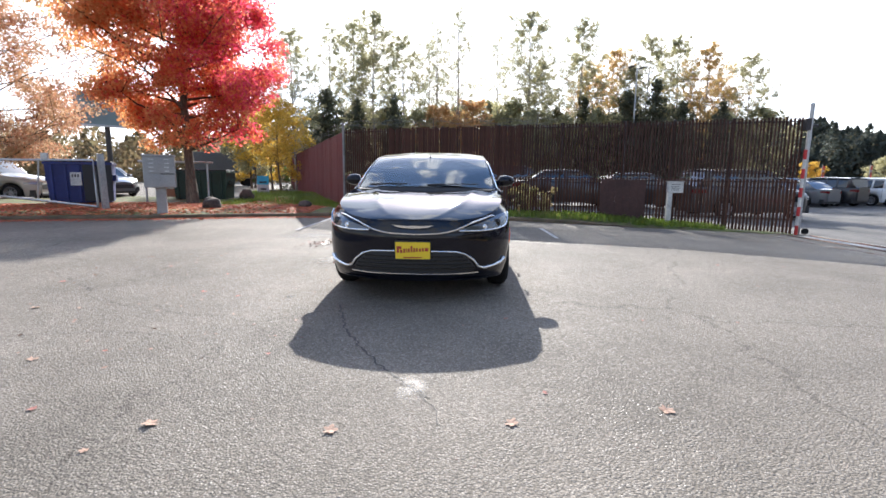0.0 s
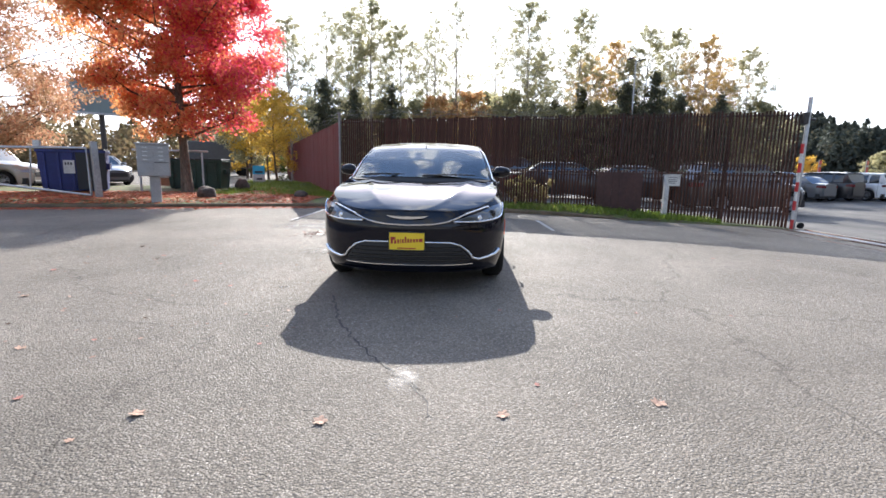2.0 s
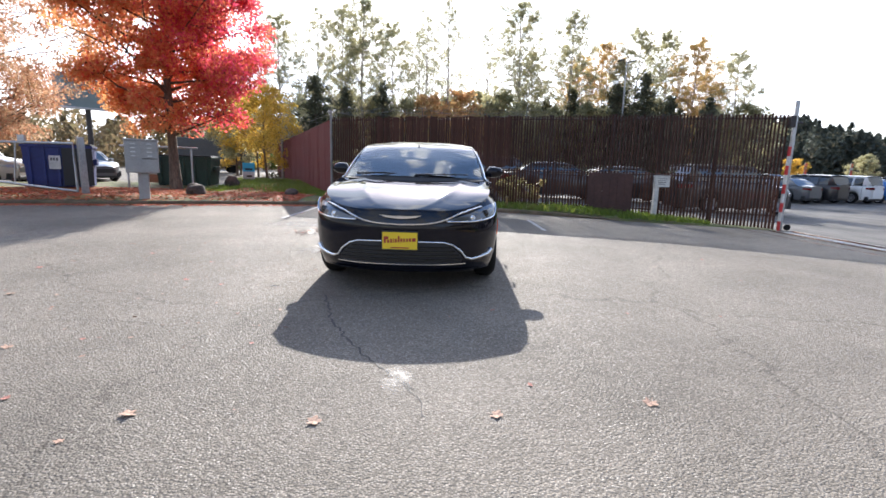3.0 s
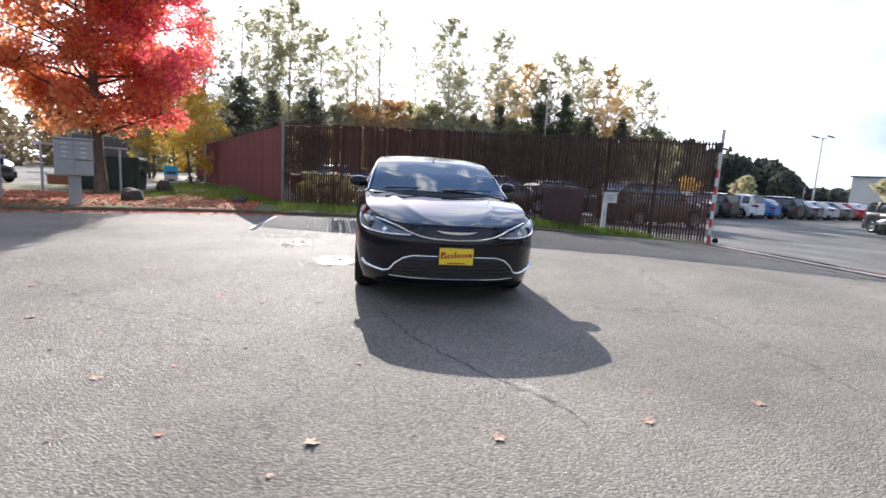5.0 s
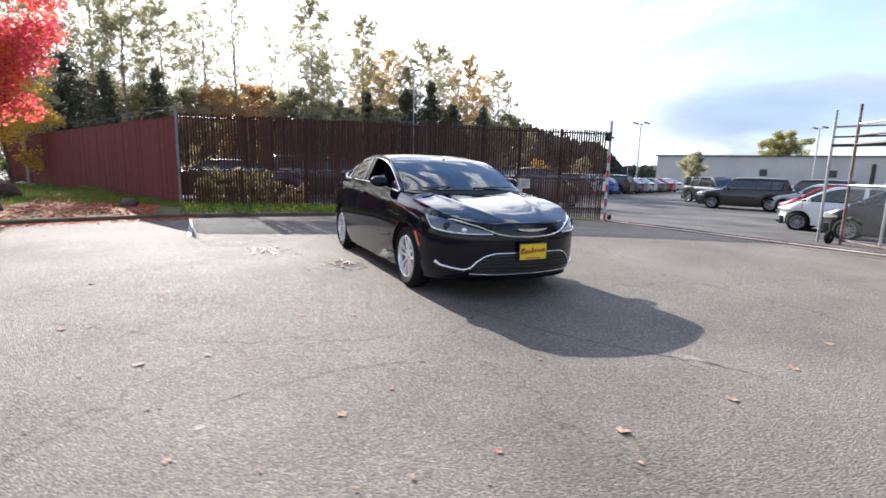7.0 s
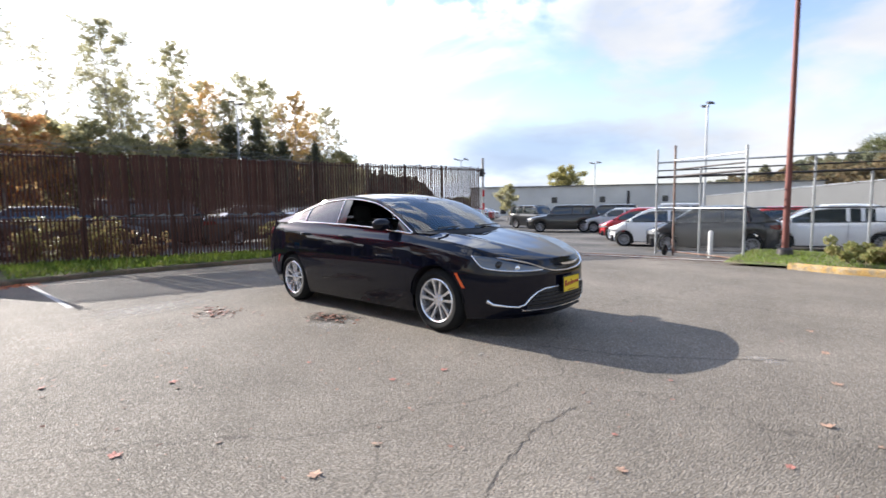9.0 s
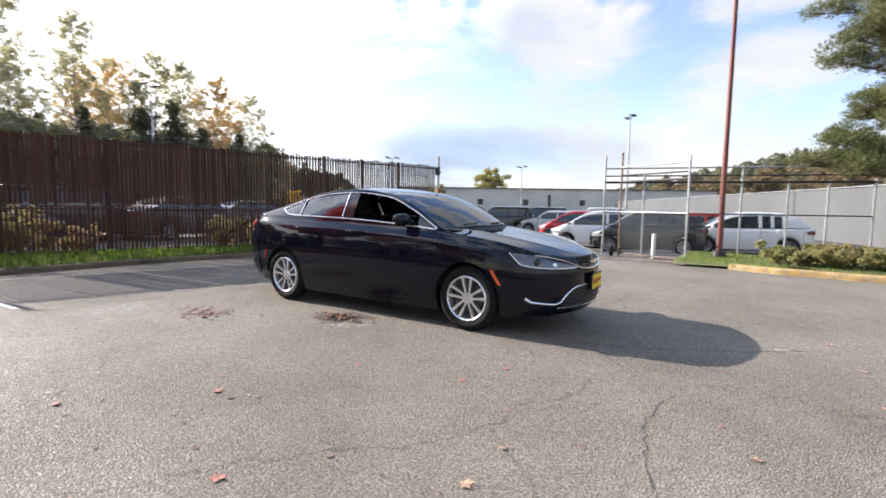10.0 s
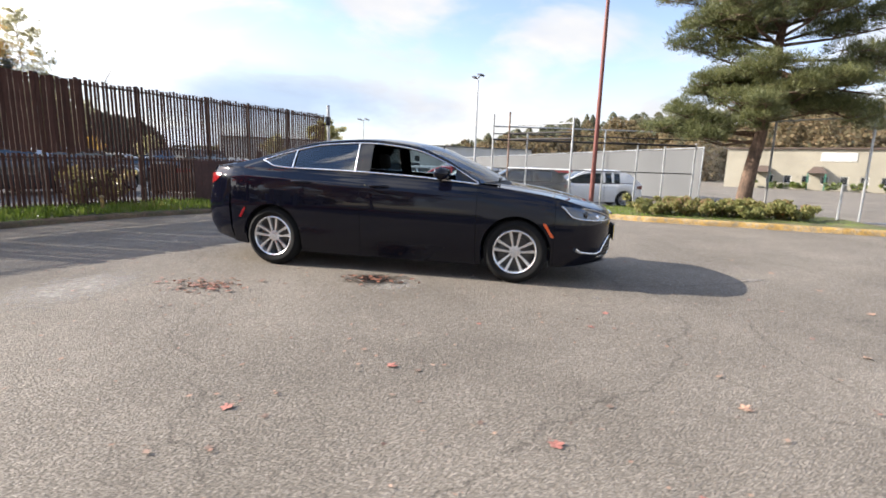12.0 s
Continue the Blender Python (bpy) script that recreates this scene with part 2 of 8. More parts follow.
def asphalt_material():
    """Worn chip asphalt: pale stones in dark binder, broad stains, fine cracks."""
    m = bpy.data.materials.new("asphalt")
    m.use_nodes = True
    nt = m.node_tree
    L = nt.links.new
    b = nt.nodes["Principled BSDF"]
    tc = nt.nodes.new("ShaderNodeTexCoord")
    vor = nt.nodes.new("ShaderNodeTexVoronoi")
    vor.inputs["Scale"].default_value = 96
    L(tc.outputs["Object"], vor.inputs["Vector"])
    chip = nt.nodes.new("ShaderNodeSeparateColor")
    L(vor.outputs["Color"], chip.inputs[0])
    ramp = nt.nodes.new("ShaderNodeValToRGB")
    el = ramp.color_ramp.elements
    el[0].position, el[0].color = 0.0, (0.170, 0.148, 0.122, 1)
    el[1].position, el[1].color = 1.0, (0.300, 0.263, 0.220, 1)
    mid = el.new(0.55)
    mid.color = (0.214, 0.187, 0.155, 1)
    L(chip.outputs[0], ramp.inputs[0])
    edge = nt.nodes.new("ShaderNodeMapRange")
    edge.inputs[1].default_value, edge.inputs[2].default_value = 0.30, 0.62
    edge.inputs[3].default_value, edge.inputs[4].default_value = 1.04, 0.72
    L(vor.outputs["Distance"], edge.inputs[0])
    n = nt.nodes.new("ShaderNodeTexNoise")
    n.inputs["Scale"].default_value, n.inputs["Detail"].default_value = 0.45, 8
    n.inputs["Roughness"].default_value = 0.65
    L(tc.outputs["Object"], n.inputs["Vector"])
    st = nt.nodes.new("ShaderNodeMapRange")
    st.inputs[1].default_value, st.inputs[2].default_value = 0.3, 0.7
    st.inputs[3].default_value, st.inputs[4].default_value = 0.72, 1.25
    L(n.outputs["Fac"], st.inputs[0])
    mul = nt.nodes.new("ShaderNodeMath")
    mul.operation = "MULTIPLY"
    L(st.outputs[0], mul.inputs[0])
    L(edge.outputs[0], mul.inputs[1])
    sc = nt.nodes.new("ShaderNodeVectorMath")
    sc.operation = "SCALE"
    L(ramp.outputs[0], sc.inputs[0])
    L(mul.outputs[0], sc.inputs["Scale"])
    # fine cracks, only here and there
    crack = nt.nodes.new("ShaderNodeTexVoronoi")
    crack.feature = "DISTANCE_TO_EDGE"
    crack.inputs["Scale"].default_value = 0.21
    wob = nt.nodes.new("ShaderNodeTexNoise")
    wob.inputs["Scale"].default_value, wob.inputs["Detail"].default_value = 2.2, 6
    L(tc.outputs["Object"], wob.inputs["Vector"])
    wm = nt.nodes.new("ShaderNodeVectorMath")
    wm.operation = "MULTIPLY_ADD"
    wm.inputs[1].default_value = (0.7, 0.7, 0)
    L(wob.outputs["Color"], wm.inputs[0])
    L(tc.outputs["Object"], wm.inputs[2])
    L(wm.outputs[0], crack.inputs["Vector"])
    cr = nt.nodes.new("ShaderNodeMapRange")
    cr.inputs[1].default_value, cr.inputs[2].default_value = 0.0008, 0.003
    cr.inputs[3].default_value, cr.inputs[4].default_value = 0.72, 1.0
    L(crack.outputs["Distance"], cr.inputs[0])
    sc2 = nt.nodes.new("ShaderNodeVectorMath")
    sc2.operation = "SCALE"
    L(sc.outputs[0], sc2.inputs[0])
    L(cr.outputs[0], sc2.inputs["Scale"])
    L(sc2.outputs[0], b.inputs["Base Color"])
    # here and there a polished stone that glints
    gl = nt.nodes.new("ShaderNodeMapRange")
    gl.inputs[1].default_value, gl.inputs[2].default_value = 0.78, 0.97
    gl.inputs[3].default_value, gl.inputs[4].default_value = 0.82, 0.36
    L(chip.outputs[2], gl.inputs[0])
    L(gl.outputs[0], b.inputs["Roughness"])
    b.inputs["Specular IOR Level"].default_value = 0.12
    bp = nt.nodes.new("ShaderNodeBump")
    bp.inputs["Strength"].default_value, bp.inputs["Distance"].default_value = 0.8, 0.0062
    inv = nt.nodes.new("ShaderNodeMath")
    inv.operation = "SUBTRACT"
    inv.inputs[0].default_value = 1.0
    L(vor.outputs["Distance"], inv.inputs[1])
    hs = nt.nodes.new("ShaderNodeMath")
    hs.operation = "MULTIPLY_ADD"
    hs.inputs[1].default_value = 0.6
    L(chip.outputs[1], hs.inputs[0])
    L(inv.outputs[0], hs.inputs[2])
    L(hs.outputs[0], bp.inputs["Height"])
    L(bp.outputs[0], b.inputs["Normal"])
    return m


def glass_material(name, tint, ior=1.5):
    """Clear or tinted sheet glass: light goes straight through, the sky mirrors in it."""
    m = bpy.data.materials.new(name)
    m.use_nodes = True
    nt = m.node_tree
    nt.nodes.clear()
    out = nt.nodes.new("ShaderNodeOutputMaterial")
    clear = nt.nodes.new("ShaderNodeBsdfTransparent")
    clear.inputs[0].default_value = (*tint, 1)
    gloss = nt.nodes.new("ShaderNodeBsdfGlossy")
    gloss.inputs["Roughness"].default_value = 0.0
    fr = nt.nodes.new("ShaderNodeFresnel")
    fr.inputs["IOR"].default_value = ior
    mx = nt.nodes.new("ShaderNodeMixShader")
    nt.links.new(fr.outputs[0], mx.inputs[0])
    nt.links.new(clear.outputs[0], mx.inputs[1])
    nt.links.new(gloss.outputs[0], mx.inputs[2])
    nt.links.new(mx.outputs[0], out.inputs[0])
    return m


def patch_material(name, color, rough, cover, scale, spec=0.5):
    """A thin film on the asphalt that breaks up in grains and thins out towards its rim."""
    m = bpy.data.materials.new(name)
    m.use_nodes = True
    nt = m.node_tree
    L = nt.links.new
    b = nt.nodes["Principled BSDF"]
    b.inputs["Base Color"].default_value = (*color, 1)
    b.inputs["Roughness"].default_value = rough
    b.inputs["Specular IOR Level"].default_value = spec
    tc = nt.nodes.new("ShaderNodeTexCoord")
    mid = nt.nodes.new("ShaderNodeVectorMath")
    mid.operation = "SUBTRACT"
    mid.inputs[1].default_value = (0.5, 0.5, 0.0)
    flat = nt.nodes.new("ShaderNodeVectorMath")
    flat.operation = "MULTIPLY"
    flat.inputs[1].default_value = (1, 1, 0)
    ln = nt.nodes.new("ShaderNodeVectorMath")
    ln.operation = "LENGTH"
    L(tc.outputs["Generated"], mid.inputs[0])
    L(mid.outputs[0], flat.inputs[0])
    L(flat.outputs[0], ln.inputs[0])
    rim = nt.nodes.new("ShaderNodeMapRange")
    rim.inputs[1].default_value, rim.inputs[2].default_value = 0.10, 0.5
    rim.inputs[3].default_value, rim.inputs[4].default_value = cover, -0.15
    L(ln.outputs["Value"], rim.inputs[0])
    n = nt.nodes.new("ShaderNodeTexNoise")
    n.inputs["Scale"].default_value, n.inputs["Detail"].default_value = scale, 7
    n.inputs["Roughness"].default_value = 0.75
    L(tc.outputs["Object"], n.inputs["Vector"])
    add = nt.nodes.new("ShaderNodeMath")
    add.operation = "ADD"
    L(rim.outputs[0], add.inputs[0])
    L(n.outputs["Fac"], add.inputs[1])
    al = nt.nodes.new("ShaderNodeMapRange")
    al.inputs[1].default_value, al.inputs[2].default_value = 0.62, 1.0
    al.inputs[3].default_value, al.inputs[4].default_value = 0.0, 0.85
    L(add.outputs[0], al.inputs[0])
    L(al.outputs[0], b.inputs["Alpha"])
    return m


ASPHALT = asphalt_material()
# ---- building helpers ----
def part(name, bm, mat, parent=None, label="", smooth=None):
    """Link a bmesh as one mesh object, under a thing or a part."""
    me = bpy.data.meshes.new(name)
    bm.normal_update()
    bm.to_mesh(me)
    bm.free()
    if smooth is not None:
        me.shade_smooth()
        me.set_sharp_from_angle(angle=radians(smooth))
    for one in mat if isinstance(mat, (list, tuple)) else (mat,):
        me.materials.append(one)
    ob = new(name, me)
    if parent is not None:
        ob.parent = parent
    if label:
        tagged(ob, label)
    return ob


def thing(name, m, label, category, group="", kind=""):
    ob = new(name)
    ob.empty_display_size = 0.2
    ob.matrix_world = m
    return tagged(ob, label, category, group, kind)


def box(bm, x0, x1, y0, y1, z0, z1, bevel=0.0, m=None):
    vs = [bm.verts.new((x, y, z)) for z in (z0, z1) for y in (y0, y1) for x in (x0, x1)]
    fs = [bm.faces.new([vs[i] for i in q]) for q in
          ((0, 2, 3, 1), (4, 5, 7, 6), (0, 1, 5, 4), (2, 6, 7, 3), (0, 4, 6, 2), (1, 3, 7, 5))]
    if m is not None:
        bmesh.ops.transform(bm, matrix=m, verts=vs)
    if bevel:
        es = list({e for f in fs for e in f.edges})
        bmesh.ops.bevel(bm, geom=es, offset=bevel, segments=2, affect="EDGES", profile=0.5)
    return vs


def tube(bm, pts, radii, seg=8, caps=True):
    """A round bar along points, of changing radius."""
    pts = [Vector(p) for p in pts]
    if not isinstance(radii, (list, tuple)):
        radii = [radii] * len(pts)
    rings = []
    ref = None
    for i, p in enumerate(pts):
        d = (pts[min(i + 1, len(pts) - 1)] - pts[max(i - 1, 0)]).normalized()
        if ref is None:
            ref = Vector((1, 0, 0)) if abs(d.x) < 0.8 else Vector((0, 1, 0))
        a = (ref - d * ref.dot(d)).normalized()
        ref = a
        b = d.cross(a)
        rings.append([bm.verts.new(p + (a * math.cos(2 * math.pi * k / seg) + b * math.sin(2 * math.pi * k / seg)) * radii[i]) for k in range(seg)])
    for r, s in zip(rings, rings[1:]):
        for k in range(seg):
            bm.faces.new((r[k], r[(k + 1) % seg], s[(k + 1) % seg], s[k]))
    if caps:
        bm.faces.new(rings[0][::-1])
        bm.faces.new(rings[-1])
    return rings


def lathe(bm, profile, seg=32, axis="x", m=None):
    """Turn (along, radius) points round an axis; a radius of 0 closes it."""
    rows = []
    vs = []
    for a, r in profile:
        if r < 1e-6:
            v = bm.verts.new({"x": (a, 0, 0), "z": (0, 0, a), "y": (0, a, 0)}[axis])
            rows.append([v])
            vs.append(v)
            continue
        row = []
        for k in range(seg):
            c, s = math.cos(2 * math.pi * k / seg) * r, math.sin(2 * math.pi * k / seg) * r
            row.append(bm.verts.new({"x": (a, c, s), "z": (c, s, a), "y": (s, a, c)}[axis]))
        rows.append(row)
        vs += row
    for r, s in zip(rows, rows[1:]):
        for k in range(seg):
            j = (k + 1) % seg
            if len(r) == 1 and len(s) > 1:
                bm.faces.new((r[0], s[k], s[j]))
            elif len(s) == 1 and len(r) > 1:
                bm.faces.new((r[k], s[0], r[j]))
            elif len(r) > 1:
                bm.faces.new((r[k], s[k], s[j], r[j]))
    if m is not None:
        bmesh.ops.transform(bm, matrix=m, verts=vs)
    return vs


def prism(bm, outline, depth, m=None):
    """A flat outline (u, v) given thickness: faces u, v at 0 and at depth along w."""
    a = [bm.verts.new((u, v, 0)) for u, v in outline]
    b = [bm.verts.new((u, v, depth)) for u, v in outline]
    bm.faces.new(a[::-1])
    bm.faces.new(b)
    n = len(a)
    for k in range(n):
        bm.faces.new((a[k], a[(k + 1) % n], b[(k + 1) % n], b[k]))
    if m is not None:
        bmesh.ops.transform(bm, matrix=m, verts=a + b)
    return a + b


def interp(x, pts):
    """A smooth (monotone) curve through (x, y) points."""
    xs, ys = [p[0] for p in pts], [p[1] for p in pts]
    if x <= xs[0]:
        return ys[0]
    if x >= xs[-1]:
        return ys[-1]
    i = max(k for k in range(len(xs) - 1) if xs[k] <= x)
    d = [(ys[k + 1] - ys[k]) / (xs[k + 1] - xs[k]) for k in range(len(xs) - 1)]
    t = [d[0]] + [0 if d[k - 1] * d[k] <= 0 else 2 * d[k - 1] * d[k] / (d[k - 1] + d[k]) for k in range(1, len(d))] + [d[-1]]
    h = xs[i + 1] - xs[i]
    s = (x - xs[i]) / h
    return ((1 + 2 * s) * (1 - s) ** 2 * ys[i] + s * (1 - s) ** 2 * h * t[i]
            + s * s * (3 - 2 * s) * ys[i + 1] + s * s * (s - 1) * h * t[i + 1])


# ---- surfaces of the setting ----
CONCRETE = material("concrete", (0.42, 0.40, 0.37), 0.85, grain=0.25, scale=60, stain=0.3, stain_scale=2, bump=0.3)
KERB_OLD = material("mossy_concrete", (0.115, 0.075, 0.046), 0.9, grain=0.4, scale=40, stain=0.4, stain_scale=3, bump=0.4, color2=(0.085, 0.07, 0.035))
KERB_YELLOW = material("yellow_kerb_paint", (0.36, 0.22, 0.06), 0.75, grain=0.3, scale=30, stain=0.4, stain_scale=4, bump=0.3, color2=(0.26, 0.20, 0.12))
SOIL = material("turf_soil", (0.10, 0.085, 0.04), 0.95, grain=0.4, scale=30, stain=0.4, stain_scale=1.2, bump=0.5, color2=(0.10, 0.13, 0.03))
GRASS = leaf_material("grass_blades", [(0.08, 0.10, 0.016), (0.13, 0.20, 0.025), (0.20, 0.27, 0.04), (0.27, 0.24, 0.08)], 0.4)
LITTER = leaf_material("fallen_leaves", [(0.36, 0.045, 0.03), (0.52, 0.10, 0.05), (0.56, 0.20, 0.08), (0.44, 0.17, 0.09)], 0.2, 0.7)
SLAT = material("rusty_brown_slat", (0.068, 0.032, 0.023), 0.8, spec=0.2, grain=0.2, scale=25, stain=0.3, stain_scale=0.8, each=0.22, stretch=(1, 1, 0.3))
SLAT_RED = material("red_brown_slat", (0.17, 0.045, 0.042), 0.75, spec=0.2, grain=0.12, scale=25, stain=0.12, stain_scale=0.5, each=0.06)
GALV = material("galvanised_steel", (0.42, 0.43, 0.44), 0.45, 0.85, grain=0.2, scale=30, stain=0.2)
DARK_STEEL = material("dark_steel", (0.05, 0.045, 0.045), 0.5, 0.6, grain=0.2, scale=30)
WHITE_LINE = material("worn_white_paint", (0.40, 0.385, 0.36), 0.7, grain=0.5, scale=45, stain=0.3, stain_scale=6)


def ground_z(x, y):
    return interp(x, [(4.0, 0.0), (6.0, -0.05), (9.0, -0.15), (12.0, -0.27), (16.0, -0.36), (20.0, -0.38)])


def make_ground():
    bm = bmesh.new()
    xs = [-900, -300, -100, -40, -20, -12] + [-8 + 0.5 * k for k in range(0, 45)] + [16, 18, 20, 30, 60, 100, 300, 900]
    ys = [-900, -300, -100, -40, -20, -12, -8, -4, 0, 4, 8, 12, 20, 40, 100, 300, 900]
    grid = [[bm.verts.new((x, y, ground_z(x, y))) for x in xs] for y in ys]
    for a, b in zip(grid, grid[1:]):
        for k in range(len(xs) - 1):
            bm.faces.new((a[k], a[k + 1], b[k + 1], b[k]))
    ob = part("ground", bm, ASPHALT, smooth=40)
    tagged(ob, "worn grey chip asphalt with cracks and stains", "ground", kind="structure")


make_ground()


def make_lot():
    """The fenced lot's own surface: older, darker and damp."""
    def near(x):
        return interp(x, [(-3.3, 9.15), (8.0, 5.62), (8.4, 4.0), (9.2, -2.6), (12.0, -6.5), (60, -11.0)])
    bm = bmesh.new()
    xs = [-3.3, -1, 1, 3, 4] + [4.5 + 0.5 * k for k in range(24)] + [18, 20, 30, 60]
    rows = [[bm.verts.new((x, near(x) + (62 - near(x)) * (k / 12) ** 2, ground_z(x, 0) + 0.007)) for k in range(13)] for x in xs]
    for a, b in zip(rows, rows[1:]):
        for k in range(12):
            bm.faces.new((a[k], b[k], b[k + 1], a[k + 1]))
    damp = material("damp_lot_asphalt", (0.120, 0.110, 0.099), 0.78, spec=0.2, grain=0.35, scale=60, stain=0.4, stain_scale=0.35, bump=0.4, color2=(0.085, 0.08, 0.074))
    tagged(part("lot_surface", bm, damp, smooth=40), "darker damp patched asphalt of the fenced lot", "ground", kind="structure")


make_lot()

KERB_LINE = [(-40, -4.5), (-14, 3.0), (-9.8, 4.5), (-7.5, 5.25), (-5.8, 5.95), (-4.4, 6.4), (-3.3, 6.62), (-1.9, 6.7), (-0.5, 6.6), (0.8, 6.4), (1.9, 6.1), (3.1, 5.55), (4.4, 5.0)]
FENCE_A, FENCE_B = Vector((-3.45, 8.75, 0)), Vector((8.2, 5.1, 0))


def sweep_kerb(name, line, top, width, mat, label):
    """A kerb with a rounded nose; the face stands on the line, the body lies to the left of its run."""
    bm = bmesh.new()
    rings = []
    pts = [Vector((*p, 0)) for p in line]
    for i, p in enumerate(pts):
        d = (pts[min(i + 1, len(pts) - 1)] - pts[max(i - 1, 0)]).normalized()
        n = Vector((-d.y, d.x, 0))
        z0 = ground_z(p.x, p.y)
        h = top * (1 - 0.7 * min(max((p.x - 2.9) / 1.5, 0), 1)) if mat is KERB_OLD else top
        prof = [(0, -0.1), (0.008, h * 0.6), (0.02, h - 0.02), (0.045, h), (width, h), (width, -0.1)]
        rings.append([bm.verts.new(p + n * a + Vector((0, 0, z0 + b))) for a, b in prof])
    for r, s in zip(rings, rings[1:]):
        for k in range(len(r) - 1):
            bm.faces.new((r[k], s[k], s[k + 1], r[k + 1]))
    bm.faces.new(rings[0])
    bm.faces.new(rings[-1][::-1])
    ob = part(name, bm, mat, smooth=50)
    return tagged(ob, label, "kerb", kind="structure")


def dense(line, step=0.5):
    out = []
    for (x0, y0), (x1, y1) in zip(line, line[1:]):
        n = max(1, int(math.hypot(x1 - x0, y1 - y0) / step))
        out += [(x0 + (x1 - x0) * k / n, y0 + (y1 - y0) * k / n) for k in range(n)]
    return out + [line[-1]]


def kerb_y(x):
    for (x0, y0), (x1, y1) in zip(KERB_LINE, KERB_LINE[1:]):
        if x0 <= x <= x1:
            return y0 + (y1 - y0) * (x - x0) / (x1 - x0)
    return KERB_LINE[-1][1]


sweep_kerb("kerb_1", dense(KERB_LINE), 0.09, 0.15, KERB_OLD, "old mossy dark concrete kerb round the verge")


def fence_y(x):
    return FENCE_A.y + (FENCE_B.y - FENCE_A.y) * (x - FENCE_A.x) / (FENCE_B.x - FENCE_A.x)


def far_edge(x):
    """The far side of the verge: just behind the slat fence, or the back of the lawn."""
    if x > -3.3:
        return fence_y(x) + 0.35
    if x > -13:
        return 9.1 + (-3.3 - x) * 1.95 if x > -7 else 12.3
    return 10.5


def verge_z(x, y):
    k = y - kerb_y(x)
    z = 0.08 + 0.08 * min(max(k / 1.0, 0), 1) + 0.02 * noise.noise(Vector((x * 0.7, y * 0.7, 3)))
    if x > 3.0:
        z = z * max(0.0, 1 - (x - 3.0) / 4.0) + ground_z(x, y) + 0.02
    if x < -5 and y > 9:
        z += 0.25 * min((y - 9) / 6, 1) * min((-5 - x) / 3, 1) * (1 if x > -8 else 0.4)
    return z


def make_verge():
    bm = bmesh.new()
    rows = []
    xs = [-40, -30, -22, -17] + [-14 + 0.4 * k for k in range(0, 56)]
    for x in xs:
        y0 = kerb_y(x) + 0.14 if x <= 4.4 else 5.0 - (x - 4.4) * 0.06
        y1 = max(far_edge(x), y0 + 0.3)
        rows.append([bm.verts.new((x, y0 + (y1 - y0) * k / 14, ground_z(x, y0) - 0.03 if k == 0 and x > 2.8 else verge_z(x, y0 + (y1 - y0) * k / 14))) for k in range(15)])
    for r, s in zip(rows, rows[1:]):
        for k in range(14):
            bm.faces.new((r[k], s[k], s[k + 1], r[k + 1]))
    ob = part("verge", bm, SOIL, smooth=60)
    tagged(ob, "strip of turf and earth between kerb and fence", "verge", kind="structure")


make_verge()


# ---- slat fence ----
def slat_mesh(name, w, h, d=0.012):
    bm = bmesh.new()
    box(bm, -w / 2, w / 2, -d / 2, d / 2, 0, h)
    me = bpy.data.meshes.new(name)
    bm.to_mesh(me)
    bm.free()
    return me


def slat_fence(name, a, b, mat, label, pitch, ratio_low, ratio_up, z_low, z_mid, z_top, posts, seed, tiers=(0, 1)):
    """Upright slats in two tiers on rails and round posts."""
    rnd = random.Random(seed)
    run = (b - a)
    length = run.length
    turn = math.degrees(math.atan2(run.y, run.x))
    fence = thing(name, pose(a.x, a.y, 0, 0, 0, turn), label, "fence", kind="structure")
    low = [slat_mesh("slat", pitch * r, z_mid - z_low) for r in ratio_low]
    for me in low:
        me.materials.append(mat)
    ups = [slat_mesh("slat", pitch * r, z_top - z_mid - 0.035) for r in ratio_up]
    for me in ups:
        me.materials.append(mat)
    n = int(length / pitch)
    for k in range(n):
        x = (k + 0.5) * pitch
        f = x / length
        gz = 0.14 + (-0.13 - 0.14) * min(max((f - 0.35) / 0.5, 0), 1) if len(tiers) == 2 else 0.1
        for tier in tiers:
            meshes = (low, ups)[tier]
            i = rnd.randrange(len(meshes)) if tier == 0 else rnd.randrange(2) if f > 0.80 or (f < 0.13 and len(tiers) == 2) else 2 + rnd.randrange(2) if f > 0.47 or rnd.random() < 0.10 else 4 + rnd.randrange(len(meshes) - 4)
            if tier == 0 and len(tiers) == 2 and rnd.random() < 0.02:
                continue
            ob = new("slat", meshes[i])
            ob.parent = fence
            dz = rnd.uniform(-0.025, 0.03)
            if tier == 0:
                sc = (z_mid - z_low - gz) / (z_mid - z_low)
                ob.matrix_local = Matrix.Translation((x, rnd.uniform(-0.006, 0.006), z_low + gz + dz * 0.4)) @ Matrix.Diagonal((1, 1, sc, 1))
            else:
                ob.matrix_local = pose(x, rnd.uniform(-0.006, 0.006), z_mid + 0.035 + dz, 0, rnd.uniform(-0.5, 0.5), rnd.uniform(-2.5, 2.5))
    bm = bmesh.new()
    for z in (0.22, z_mid - 0.06, z_top - 0.08):
        tube(bm, [(0, 0.035 if len(tiers) == 2 else -0.035, z), (length, 0.035 if len(tiers) == 2 else -0.035, z)], 0.02, 8)
    part("rail", bm, DARK_STEEL, fence)
    back = 0.075 if len(tiers) == 2 else -0.075
    for f in posts:
        bm = bmesh.new()
        tube(bm, [(f * length, back, -0.2), (f * length, back, z_top + 0.03)], 0.035, 10)
        part("post", bm, DARK_STEEL, fence)
    return fence, length


